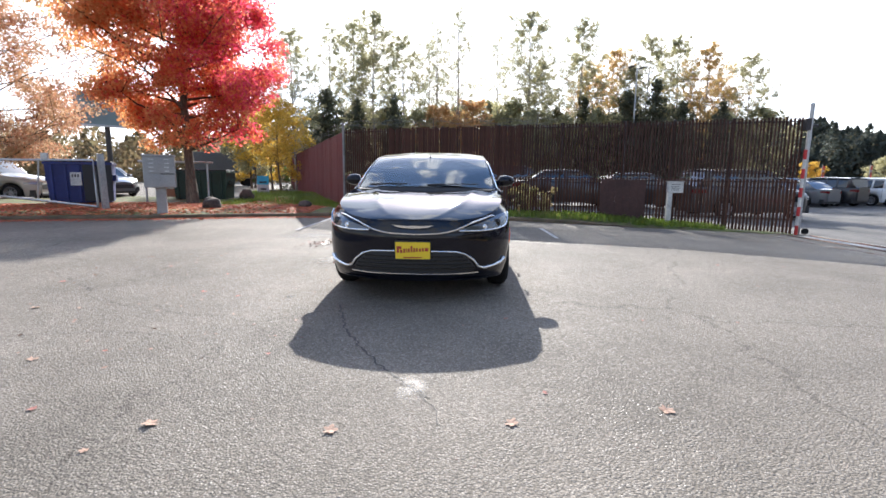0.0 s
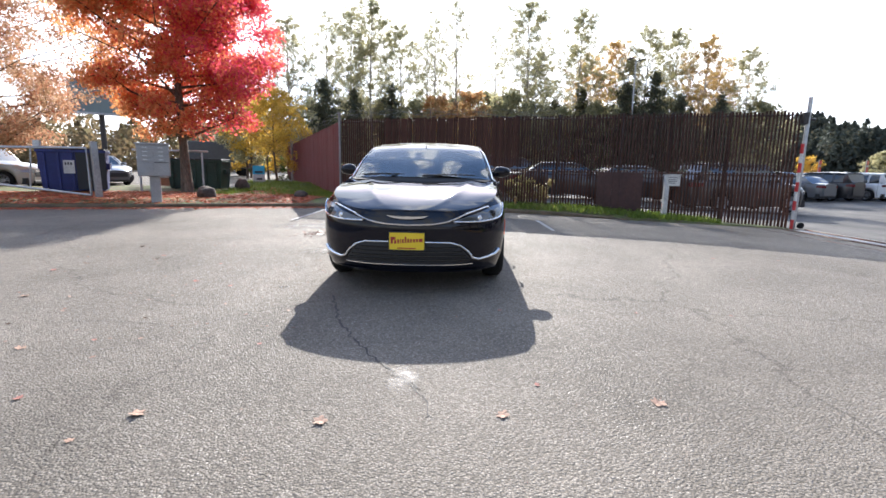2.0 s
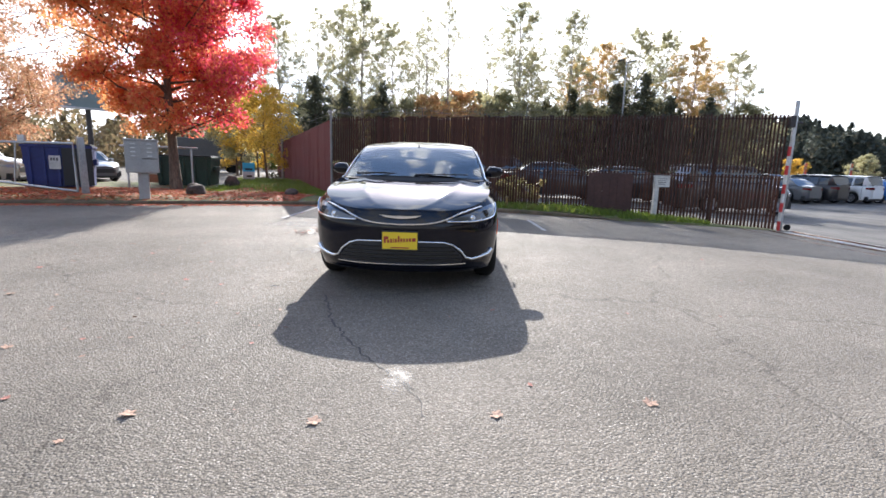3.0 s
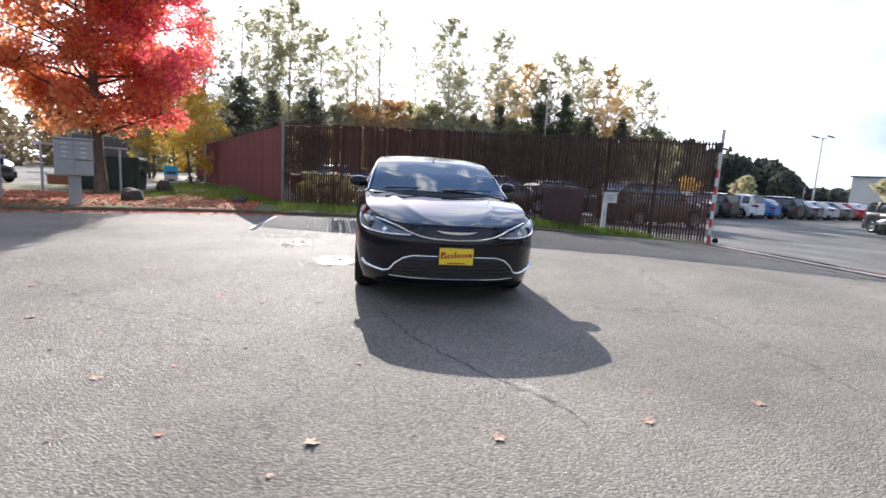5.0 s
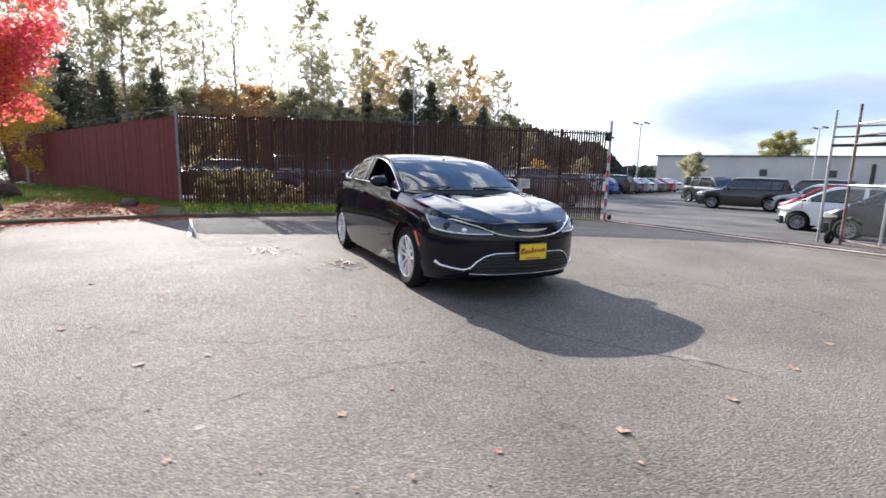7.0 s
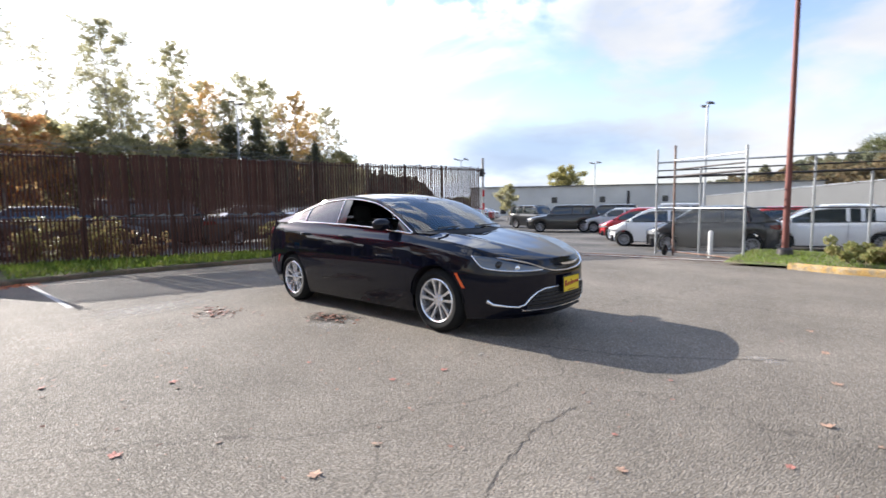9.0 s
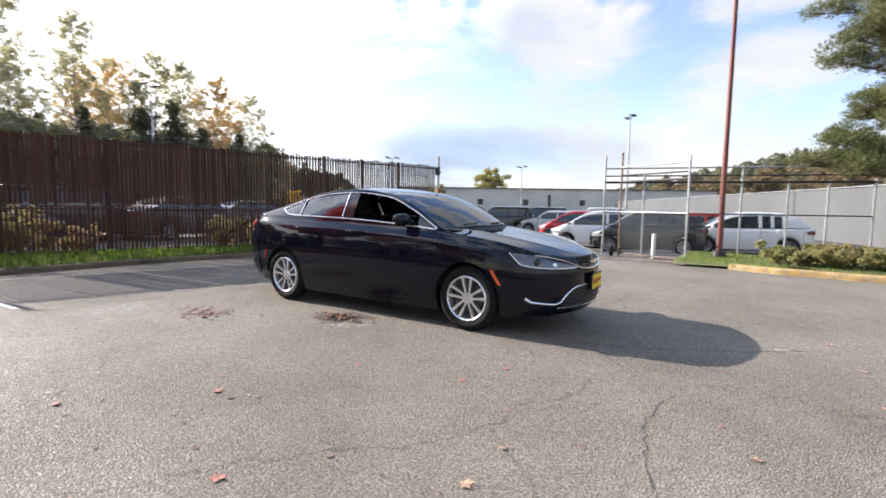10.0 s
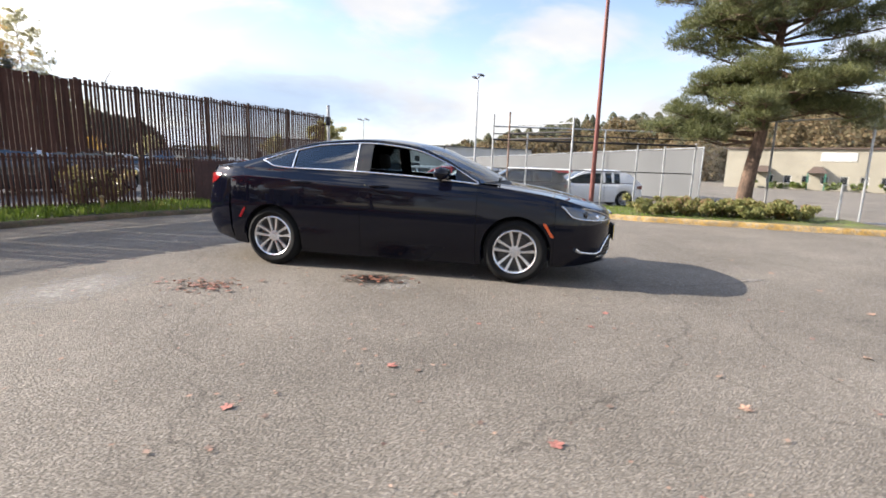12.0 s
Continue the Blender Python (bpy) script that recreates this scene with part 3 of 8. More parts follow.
fence, fence_length = slat_fence("slat_fence", FENCE_A, FENCE_B, SLAT, "tall fence of rusty brown upright slats with gaps", 0.075,
                                 [0.5, 0.58, 0.68, 0.74], [0.56, 0.60, 0.60, 0.64, 0.84, 0.90, 0.90, 0.92, 0.93, 0.96], 0.0, 1.16, 2.56,
                                 [0.13, 0.27, 0.41, 0.55, 0.68, 0.775, 0.88], 3)


def fence_lattice(x0, x1, z0, z1, gap=0.06, wire=0.0022):
    """The wire diamonds that hold the open slats of the upper tier; too fine to pick apart."""
    vs, fs = [], []
    h = z1 - z0
    for sgn in (1, -1):
        for k in range(int((x1 - x0 + h) / gap)):
            s0 = x0 - h + k * gap
            lo, hi = max(x0, s0), min(x1, s0 + h)
            if hi <= lo:
                continue
            i = len(vs)
            for q in (lo, hi):
                z = z0 + (q - s0) if sgn == 1 else z1 - (q - s0)
                vs += [(q, -0.012, z + wire), (q, -0.012, z - wire), (q, -0.012 - wire, z)]
            fs += [(i, i + 1, i + 4, i + 3), (i + 1, i + 2, i + 5, i + 4), (i + 2, i, i + 3, i + 5)]
    me = bpy.data.meshes.new("wire_mesh")
    me.from_pydata(vs, [], fs)
    me.materials.append(DARK_STEEL)
    ob = new("wire_mesh", me)
    ob.parent = fence
    tagged(ob, kind="stuff")


fence_lattice(fence_length * 0.46, fence_length, 1.18, 2.58)
SIDE_END = Vector((-13.6, 31.5, 0))
side_fence, side_length = slat_fence("slat_fence", FENCE_A, SIDE_END, SLAT_RED, "long side fence of red-brown slats set tight", 0.12, [0.99, 0.985], [0.985], 0.0, 2.5, 2.53,
                                     [0.1 * k for k in range(1, 10)], 4, (0,))
# ---- the black sedan ----
PAINT = material("black_car_paint", (0.0035, 0.004, 0.009), 0.4, 0.0, coat=1.0, spec=0.0)
PAINT.node_tree.nodes["Principled BSDF"].inputs["Coat IOR"].default_value = 1.38
PAINT.node_tree.nodes["Principled BSDF"].inputs["Coat Roughness"].default_value = 0.03
CHROME = material("chrome", (0.80, 0.80, 0.80), 0.08, 1.0)
BLACK_GLOSS = material("black_gloss_trim", (0.008, 0.008, 0.009), 0.12)
BLACK_PLASTIC = material("black_plastic", (0.015, 0.015, 0.016), 0.6, grain=0.2, scale=200, bump=0.05)
RUBBER = material("tyre_rubber", (0.010, 0.010, 0.010), 0.85, spec=0.2, grain=0.25, scale=60)
ALLOY = material("silver_alloy", (0.70, 0.70, 0.71), 0.24, 0.8)
DISC = material("brake_steel", (0.10, 0.095, 0.09), 0.5, 0.8)
CABIN = material("cabin_cloth", (0.020, 0.020, 0.021), 0.9, grain=0.3, scale=120)
CAR_GLASS = glass_material("car_glass", (0.80, 0.87, 0.87), 1.95)
DARK_GLASS = glass_material("tinted_glass", (0.38, 0.43, 0.43), 1.9)
HEAD_DARK = material("dark_headlamp_housing", (0.10, 0.105, 0.11), 0.12, 0.5, coat=1.0)
LENS_RED = material("red_lens", (0.26, 0.006, 0.010), 0.2, coat=0.25)
LENS_AMBER = material("amber_lens", (0.75, 0.10, 0.015), 0.2, coat=1.0)
PLATE_YELLOW = material("yellow_plate", (0.80, 0.56, 0.02), 0.5)
INK_RED = material("red_ink", (0.35, 0.03, 0.02), 0.5)

SIDE_PLAN = [(0.0, -2.37), (0.25, -2.352), (0.45, -2.30), (0.64, -2.19), (0.76, -2.07), (0.84, -1.94), (0.885, -1.8), (0.912, -1.55), (0.925, -1.2), (0.932, -0.7),
             (0.935, 0.0), (0.935, 0.7), (0.928, 1.2), (0.91, 1.6), (0.875, 1.9), (0.82, 2.12), (0.73, 2.28), (0.58, 2.39), (0.35, 2.46), (0.0, 2.49)]


def side_curve():
    pts = [Vector((x, y, 0)) for x, y in SIDE_PLAN]
    ext = [Vector((-pts[1].x, pts[1].y, 0))] + pts + [Vector((-pts[-2].x, pts[-2].y, 0))]
    out = []
    for i in range(1, len(ext) - 2):
        p0, p1, p2, p3 = ext[i - 1:i + 3]
        for k in range(24):
            t = k / 24
            out.append(0.5 * ((2 * p1) + (-p0 + p2) * t + (2 * p0 - 5 * p1 + 4 * p2 - p3) * t * t + (-p0 + 3 * p1 - 3 * p2 + p3) * t ** 3))
    return out + [pts[-1]]


CURVE = side_curve()
# the upper edge of the lower body: hood edge, belt line, deck edge
EDGE = [(-2.37, 0.755), (-2.30, 0.765), (-2.19, 0.785), (-2.0, 0.835), (-1.8, 0.885), (-1.5, 0.935), (-1.2, 0.972), (-0.95, 1.0), (-0.5, 1.018), (0.3, 1.05), (0.9, 1.07), (1.3, 1.085), (1.8, 1.10), (2.15, 1.085), (2.3, 1.09), (2.49, 1.095)]
SECTION = [(0.0, 0.925), (0.12, 0.958), (0.22, 0.978), (0.40, 0.995), (0.55, 1.0), (0.70, 0.993), (0.80, 0.984), (0.875, 0.972), (0.92, 0.945), (0.96, 0.915), (1.0, 0.895)]
ARCH_R, WHEEL_Z, AXLES = 0.355, 0.33, (-1.371, 1.371)


def sill(y):
    return interp(y, [(-2.37, 0.215), (-2.0, 0.20), (-1.7, 0.185), (-1.0, 0.165), (1.0, 0.17), (1.8, 0.22), (2.1, 0.27), (2.49, 0.32)])


def arch(y):
    z = sill(y)
    for c in AXLES:
        if abs(y - c) < ARCH_R:
            z = max(z, WHEEL_Z + 0.015 + math.sqrt(ARCH_R ** 2 - (y - c) ** 2))
    return z


def body_side(x, y, h):
    """A point of the flank: plan point (x, y), h from the sill (0) to the upper edge (1) as a share of the full height there."""
    z0, z1 = sill(y), interp(y, EDGE)
    z = z0 + (z1 - z0) * h
    end = max(0.0, 1 - x / 0.80)
    f = interp(h, SECTION)
    f = f * (1 - end) + end * interp(h, [(0, 0.96), (0.15, 0.985), (0.3, 1.0), (0.8, 1.0), (1, 0.985)])
    if y < -1.75:
        back = interp(h, [(0, 0.055), (0.12, 0.012), (0.25, 0.0), (0.72, 0.0), (0.86, 0.012), (1.0, 0.045)])
    else:
        back = 0.0
    if y > 1.9:
        back = -interp(h, [(0, 0.06), (0.2, 0.0), (0.5, 0.0), (0.75, 0.05), (1.0, 0.06)])
    blend = min(max((abs(y) - 1.75) / 0.35, 0), 1)
    return Vector((x * f, y + back * blend, z))


def plan_at(y=None, x=None, rear=False):
    """The plan point whose y (flank) or x (front, rear) is given."""
    if y is not None:
        return min((p for p in CURVE), key=lambda p: abs(p.y - y))
    half = [p for p in CURVE if (p.y > 0) == rear]
    return min(half, key=lambda p: abs(p.x - abs(x)))


def front_point(x, z, out=0.0):
    """A point on the front end at half-width x and height z, moved outward."""
    p = plan_at(x=x)
    h = (z - sill(p.y)) / (interp(p.y, EDGE) - sill(p.y))
    q = body_side(p.x, p.y, h)
    n = Vector((p.x * 0.55, -1.0 if p.x < 0.7 else -0.6, 0)).normalized()
    q = q + n * out
    return Vector((math.copysign(q.x, x) if x else 0.0, q.y, q.z))


def plan_samples():
    idx = list(range(0, len(CURVE), 3))
    pts = [CURVE[i] for i in idx]
    ys = [p.y for p in pts]
    extra = []
    for c in AXLES:
        for k in range(25):
            a = math.pi * k / 24
            extra.append(c - ARCH_R * math.cos(a))
        extra += [c - ARCH_R - 0.002, c + ARCH_R + 0.002]
    for y in extra + [-1.755, -1.7522, -0.9636, -0.9604, 0.2984, 0.3016, 1.2364, 1.2396]:
        j = next(i for i in range(len(CURVE) - 1) if CURVE[i].y <= y <= CURVE[i + 1].y)
        a, b = CURVE[j], CURVE[j + 1]
        t = (y - a.y) / max(b.y - a.y, 1e-9)
        pts.append(a + (b - a) * t)
    pts.sort(key=lambda p: (p.y, p.x if p.y < 0 else -p.x))
    out = [pts[0]]
    for p in pts[1:]:
        if (p - out[-1]).length > 0.0008:
            out.append(p)
    return out


RAIL = [(0, -0.80, -0.98, 1.008), (0.2, -0.735, -0.58, 1.25), (0.35, -0.685, -0.20, 1.385), (0.5, -0.655, 0.3, 1.435), (0.65, -0.645, 0.8, 1.406), (0.75, -0.66, 1.2, 1.322), (0.9, -0.71, 1.65, 1.195), (1.0, -0.765, 2.0, 1.108)]
SPINE = [(0, 0, -1.20, 1.035), (0.2, 0, -0.72, 1.262), (0.35, 0, -0.30, 1.412), (0.5, 0, 0.2, 1.467), (0.65, 0, 0.8, 1.448), (0.75, 0, 1.2, 1.38), (0.9, 0, 1.7, 1.232), (1.0, 0, 2.08, 1.118)]


def knot(r, table):
    return Vector([interp(r, [(row[0], row[k]) for row in table]) for k in (1, 2, 3)])


def top_point(r, u):
    """On the glasshouse's top: r from cowl to deck, u from the middle (0) to the rail (1)."""
    a, c = knot(r, RAIL), knot(r, SPINE)
    return Vector((a.x * u, c.y + (a.y - c.y) * u * u, c.z + (a.z - c.z) * u ** 2.8))


def belt_point(r):
    a = knot(r, RAIL)
    y = a.y if r > 0.3 else -0.98 + (a.y + 0.98) * 1.0
    p = plan_at(y=y)
    q = body_side(p.x, y, 1.0)
    return Vector((-q.x, y, q.z))


def flank_point(r, v):
    b, a = belt_point(r), knot(r, RAIL)
    p = b + (a - b) * v
    p.x -= 0.010 * math.sin(math.pi * v) * min(1, (a.z - b.z) / 0.3)
    return p


def window_low(r):
    return interp(r, [(0, 0.10), (0.72, 0.10), (0.80, 0.16), (0.865, 0.66)])


def window_high(r):
    return interp(r, [(0, 0.78), (0.1, 0.84), (0.35, 0.885), (0.6, 0.89), (0.78, 0.83), (0.865, 0.68)])


def grid_mesh(rows, mirror=False, flip=False):
    bm = bmesh.new()
    sides = (1, -1) if mirror else (1,)
    for sx in sides:
        vs = [[bm.verts.new((p.x * sx, p.y, p.z)) for p in row] for row in rows]
        for a, b in zip(vs, vs[1:]):
            for k in range(len(a) - 1):
                q = (a[k], a[k + 1], b[k + 1], b[k])
                if (q[0].co - q[2].co).length > 1e-5:
                    bm.faces.new(q[::-1] if (sx == 1) == flip else q)
    bmesh.ops.remove_doubles(bm, verts=bm.verts, dist=0.0004)
    bmesh.ops.recalc_face_normals(bm, faces=bm.faces)
    return bm


def solid(ob, t, offset=-1, cut_at=38):
    mod = ob.modifiers.new("thickness", "SOLIDIFY")
    mod.thickness, mod.offset = t, offset
    cut = ob.modifiers.new("crisp_rim", "EDGE_SPLIT")
    cut.split_angle = radians(cut_at)
    return ob


def wheel_meshes(radius=0.33, rim=0.225, width=0.205):
    """Tyre, rim and disc with the hub at the origin, the outer face towards -x."""
    h = width / 2
    tyre = bmesh.new()
    lathe(tyre, [(-h + 0.015, rim + 0.004), (-h, rim + 0.02), (-h - 0.004, (rim + radius) / 2), (-h + 0.012, radius - 0.03), (-h + 0.035, radius - 0.006), (-h + 0.06, radius), (h - 0.06, radius), (h - 0.02, radius - 0.015), (h, (rim + radius) / 2), (h - 0.015, rim)], 56)
    rimb = bmesh.new()
    lathe(rimb, [(-h + 0.012, rim + 0.006), (-h + 0.004, rim - 0.004), (-h + 0.012, rim - 0.016), (-h + 0.05, rim - 0.026), (h - 0.02, rim - 0.03)], 56)
    for k in range(5):
        for side in (-1, 1):
            a = 2 * math.pi * k / 5
            m = Matrix.Rotation(a, 4, "X")
            w0, w1 = 0.014, 0.022
            off0, off1 = 0.019 * side, 0.052 * side
            r0, r1 = 0.045, rim - 0.012
            x0, x1 = -h + 0.035, -h + 0.016
            vs = []
            for r, off, w, x in ((r0, off0, w0, x0), ((r0 + r1) / 2, (off0 + off1) / 2, (w0 + w1) / 2, x0 - 0.006), (r1, off1, w1, x1)):
                vs.append([rimb.verts.new(m @ Vector((xx, off + dd, r))) for xx, dd in ((x, -w * 0.7), (x, w * 0.7), (x + 0.03, w), (x + 0.03, -w))])
            for p, q in zip(vs, vs[1:]):
                for j in range(4):
                    rimb.faces.new((p[j], p[(j + 1) % 4], q[(j + 1) % 4], q[j]))
    lathe(rimb, [(-h + 0.024, 0), (-h + 0.024, 0.026), (-h + 0.03, 0.03), (-h + 0.032, 0.058), (-h + 0.045, 0.066), (-h + 0.08, 0.06)], 30)
    bmesh.ops.recalc_face_normals(rimb, faces=rimb.faces)
    disc = bmesh.new()
    lathe(disc, [(-0.012, 0), (-0.012, 0.15), (0.012, 0.15), (0.012, 0)], 36)
    box(disc, -0.035, 0.02, 0.09, 0.17, -0.07, 0.07, 0.01)
    # added sheet closing the wheel, its dark steel standing for shade between spokes
    lathe(disc, [(0.03, 0), (0.03, rim - 0.03)], 30)
    lug = bmesh.new()
    lathe(lug, [(-h + 0.022, 0), (-h + 0.022, 0.009), (-h + 0.05, 0.009)], 8)
    return tyre, rimb, disc, lug


def sedan():
    car = thing("sedan", pose(0, 0, 0), "glossy black four-door sedan with chrome trim, parked on the asphalt", "car")
    cols = plan_samples()
    hs = [0.0, 0.03, 0.07, 0.12, 0.17, 0.22, 0.3, 0.4, 0.5, 0.6, 0.68, 0.75, 0.8, 0.84, 0.875, 0.9, 0.93, 0.96, 0.985, 1.0]

    def column(p):
        z0, z1, zb = sill(p.y), interp(p.y, EDGE), arch(p.y)
        h0 = (zb - z0) / (z1 - z0)
        return [body_side(p.x, p.y, h0 + (1 - h0) * h) for h in hs]

    def panel(name, y0, y1, mirror, label="", solid_t=0.02):
        sel = [p for p in cols if y0 <= p.y <= y1]
        ob = part(name, grid_mesh([column(p) for p in sel], mirror), PAINT, car, label, smooth=35)
        return solid(ob, solid_t)

    bumper = panel("front_bumper", -3, -1.7548, True)
    rear = panel("rear_bumper", 1.90, 3, True)
    # flank panels, each side on its own
    for side in (1, -1):
        for name, y0, y1 in (("fender", -1.7525, -0.9635), ("front_door", -0.9605, 0.2985), ("rear_door", 0.3015, 1.2365), ("quarter_panel", 1.2395, 1.91)):
            sel = [p for p in cols if y0 <= p.y <= y1]
            ob = part(name, grid_mesh([[Vector((q.x * -side, q.y, q.z)) for q in column(p)] for p in sel]), PAINT, car, smooth=35)
            solid(ob, 0.02)
            if "door" in name:
                hy = 0.10 if name == "front_door" else 1.0
                p = plan_at(y=hy)
                hb = bmesh.new()
                zc = 0.945 + 0.012 * hy
                base = body_side(p.x, hy, (zc - sill(hy)) / (interp(hy, EDGE) - sill(hy)))
                pts = [(-side * (base.x + o), hy + d, zc + dz) for d, o, dz in ((-0.115, 0.0, -0.004), (-0.09, 0.032, 0), (-0.03, 0.042, 0.002), (0.05, 0.042, 0.002), (0.09, 0.03, 0), (0.105, 0.0, 0))]
                tube(hb, pts, [0.010, 0.014, 0.015, 0.015, 0.013, 0.010], 10)
                part("door_handle", hb, PAINT, ob, smooth=60)
                if name == "front_door":
                    lock = bmesh.new()
                    lathe(lock, [(0, 0), (0, 0.012), (0.01, 0.013)], 14, m=Matrix.Translation((-side * (base.x + 0.004), hy + 0.15, zc)) @ Matrix.Rotation(math.pi if side == -1 else 0, 4, "Z"))
                    part("lock", lock, CHROME, ob, smooth=40)
    # dark backing behind the panel gaps, and the floor pan
    inner = [[Vector((max(q.x - 0.03, 0), q.y, q.z)) for q in column(p)] for p in cols if -1.9 < p.y < 1.95]
    part("inner_frame", grid_mesh(inner, True), BLACK_PLASTIC, car, smooth=40)
    pan = bmesh.new()
    rows = []
    for p in [q for q in cols if abs(q.y) < 2.3]:
        w = p.x * 0.90 if all(abs(p.y - c) > ARCH_R + 0.03 for c in AXLES) else 0.56
        rows.append([Vector((-w, p.y, sill(p.y) + 0.015)), Vector((0, p.y, sill(p.y) + 0.01)), Vector((w, p.y, sill(p.y) + 0.015))])
    part("floor_pan", grid_mesh(rows), BLACK_PLASTIC, car)
    for c in AXLES:
        for side in (-1, 1):
            liner = bmesh.new()
            ring = []
            for k in range(19):
                a = math.pi * k / 18
                y, z = c - (ARCH_R + 0.004) * math.cos(a), WHEEL_Z + 0.015 + (ARCH_R + 0.004) * math.sin(a)
                ring.append([liner.verts.new((side * x, y, z)) for x in (0.895, 0.56)])
            for a, b in zip(ring, ring[1:]):
                liner.faces.new((a[0], a[1], b[1], b[0]))
            liner.faces.new([r[1] for r in ring])
            part("wheel_well", liner, BLACK_PLASTIC, car)
    # hood and boot lid: rows across, from edge to spine
    def lid(name, y0, y1, spine, inset):
        rows = []
        for p in [q for q in cols if y0 <= q.y <= y1]:
            e = body_side(p.x, p.y, 1.0)
            zc = max(interp(e.y, spine), e.z) if name == "hood" else interp(e.y, spine)
            row = []
            for k in range(-26, 27):
                u = k / 26
                au = abs(u)
                z = zc + (e.z - zc) * au ** 2.6
                if name == "hood":
                    # two creases that run from the screen's corners in towards the badge, and a soft hollow between
                    on = min(1, max(0, (e.y + 2.28) / 0.35))
                    c = 0.46 + 0.22 * min(1, max(0, (e.y + 2.3) / 1.3))
                    z += on * (0.013 * math.exp(-abs(au - c) / 0.07) - 0.006 * math.exp(-(au / 0.3) ** 2))
                row.append(Vector((e.x * u, e.y, z + 0.001)))
            rows.append(row)
        return solid(part(name, grid_mesh(rows), PAINT, car, smooth=40), 0.012)

    lid("hood", -3, -0.955, [(-2.37, 0.755), (-2.30, 0.775), (-2.2, 0.808), (-2.05, 0.850), (-1.8, 0.905), (-1.5, 0.958), (-1.2, 0.998), (-0.95, 1.014)], 0)
    lid("boot_lid", 1.92, 3, [(1.9, 1.125), (2.05, 1.112), (2.25, 1.115), (2.42, 1.135), (2.49, 1.10)], 0)
    # cowl under the windscreen's foot
    rows = []
    for k in range(17):
        x = -0.78 + 1.56 * k / 16
        u = x / 0.8
        y1 = -1.20 + 0.22 * u * u
        rows.append([Vector((x, y1 - 0.05, 0.985 + 0.02 * u * u)), Vector((x, y1 - 0.02, 1.008 + 0.004 * u * u)), Vector((x, y1 + 0.01, 1.034 - 0.028 * abs(u) ** 2.4)), Vector((x, y1 + 0.05, 1.03 - 0.03 * u * u))])
    part("cowl", grid_mesh(rows), BLACK_PLASTIC, car, smooth=40)
    for x0 in (-0.62, 0.02):
        wb = bmesh.new()
        tube(wb, [(x0, -1.17, 1.05), (x0 + 0.2, -1.155, 1.062), (x0 + 0.58, -1.12 + 0.12 * abs(x0 + 0.3), 1.062)], [0.012, 0.009, 0.006], 6)
        part("wiper", wb, BLACK_PLASTIC, car)
    us = [k / 12 for k in range(-12, 13)]

    def top_rows(r0, r1, n, umax=1.0, lift=0.0):
        return [[top_point(r0 + (r1 - r0) * i / n, abs(u) * umax) * 1.0 if u <= 0 else Vector((-top_point(r0 + (r1 - r0) * i / n, u * umax).x, *top_point(r0 + (r1 - r0) * i / n, u * umax).yz)) for u in us] for i in range(n + 1)]

    solid(part("roof", grid_mesh(top_rows(0.338, 0.752, 26)), PAINT, car, smooth=40), 0.03)
    glass = part("windscreen", grid_mesh(top_rows(0.0, 0.336, 18, 0.965)), CAR_GLASS, car, "clear windscreen reflecting the sky", smooth=60)
    solid(glass, 0.005)
    back = part("rear_window", grid_mesh(top_rows(0.754, 0.985, 12, 0.93)), DARK_GLASS, car, smooth=60)
    solid(back, 0.005)
    for side in (1, -1):
        mir = lambda p: Vector((p.x * side, p.y, p.z))
        # pillars beside the windscreen and rear window
        for name, r0, r1, u0 in (("front_pillar", 0.0, 0.34, 0.965), ("rear_pillar", 0.75, 1.0, 0.93)):
            n = 14
            rows = []
            for i in range(n + 1):
                r = r0 + (r1 - r0) * i / n
                rows.append([mir(top_point(r, u)) for u in (u0, (u0 + 1) / 2, 1.0)] + [mir(flank_point(r, v)) for v in (0.97, 0.93, window_high(r))])
            solid(part(name, grid_mesh(rows), PAINT, car, smooth=50), 0.02)
        # roof rail above the side windows, sill strip below, sail panel behind
        rs = [0.34 + (0.752 - 0.34) * i / 20 for i in range(21)]
        solid(part("roof_rail", grid_mesh([[mir(flank_point(r, v)) for v in (1.0, 0.96, 0.92, window_high(r))] for r in rs]), PAINT, car, smooth=50), 0.03)
        rs = [0.004 + (0.865 - 0.004) * i / 40 for i in range(41)]
        solid(part("belt_strip", grid_mesh([[mir(flank_point(r, window_low(r) * k / 3)) for k in range(4)] for r in rs]), PAINT, car, smooth=50), 0.02)
        rs = [0.865 + (1.0 - 0.865) * i / 10 for i in range(11)]
        solid(part("sail_panel", grid_mesh([[mir(flank_point(r, k / 6)) for k in range(7)] for r in rs]), PAINT, car, smooth=50), 0.02)

        def pane(name, r0, r1, mat, n=12, inset=0.004, parent=car, label=""):
            rows = []
            for i in range(n + 1):
                r = r0 + (r1 - r0) * i / n
                a, b = window_low(r), window_high(r)
                row = [mir(flank_point(r, a + (b - a) * k / 6)) for k in range(7)]
                for p in row:
                    p.x -= side * -inset
                rows.append(row)
            return solid(part(name, grid_mesh(rows), mat, parent, label, smooth=60), 0.004)

        pane("sail_trim", 0.004, 0.135, BLACK_GLOSS, 8)
        if side == -1:
            pane("front_side_window", 0.14, 0.478, CAR_GLASS)
        pane("centre_pillar", 0.478, 0.524, BLACK_GLOSS, 3, 0.0)
        pane("rear_side_window", 0.526, 0.728, DARK_GLASS)
        pane("quarter_window", 0.738, 0.863, DARK_GLASS)
        # bright trim round the side windows
        trim = bmesh.new()
        rs = [0.012 + (0.864 - 0.012) * i / 50 for i in range(51)]
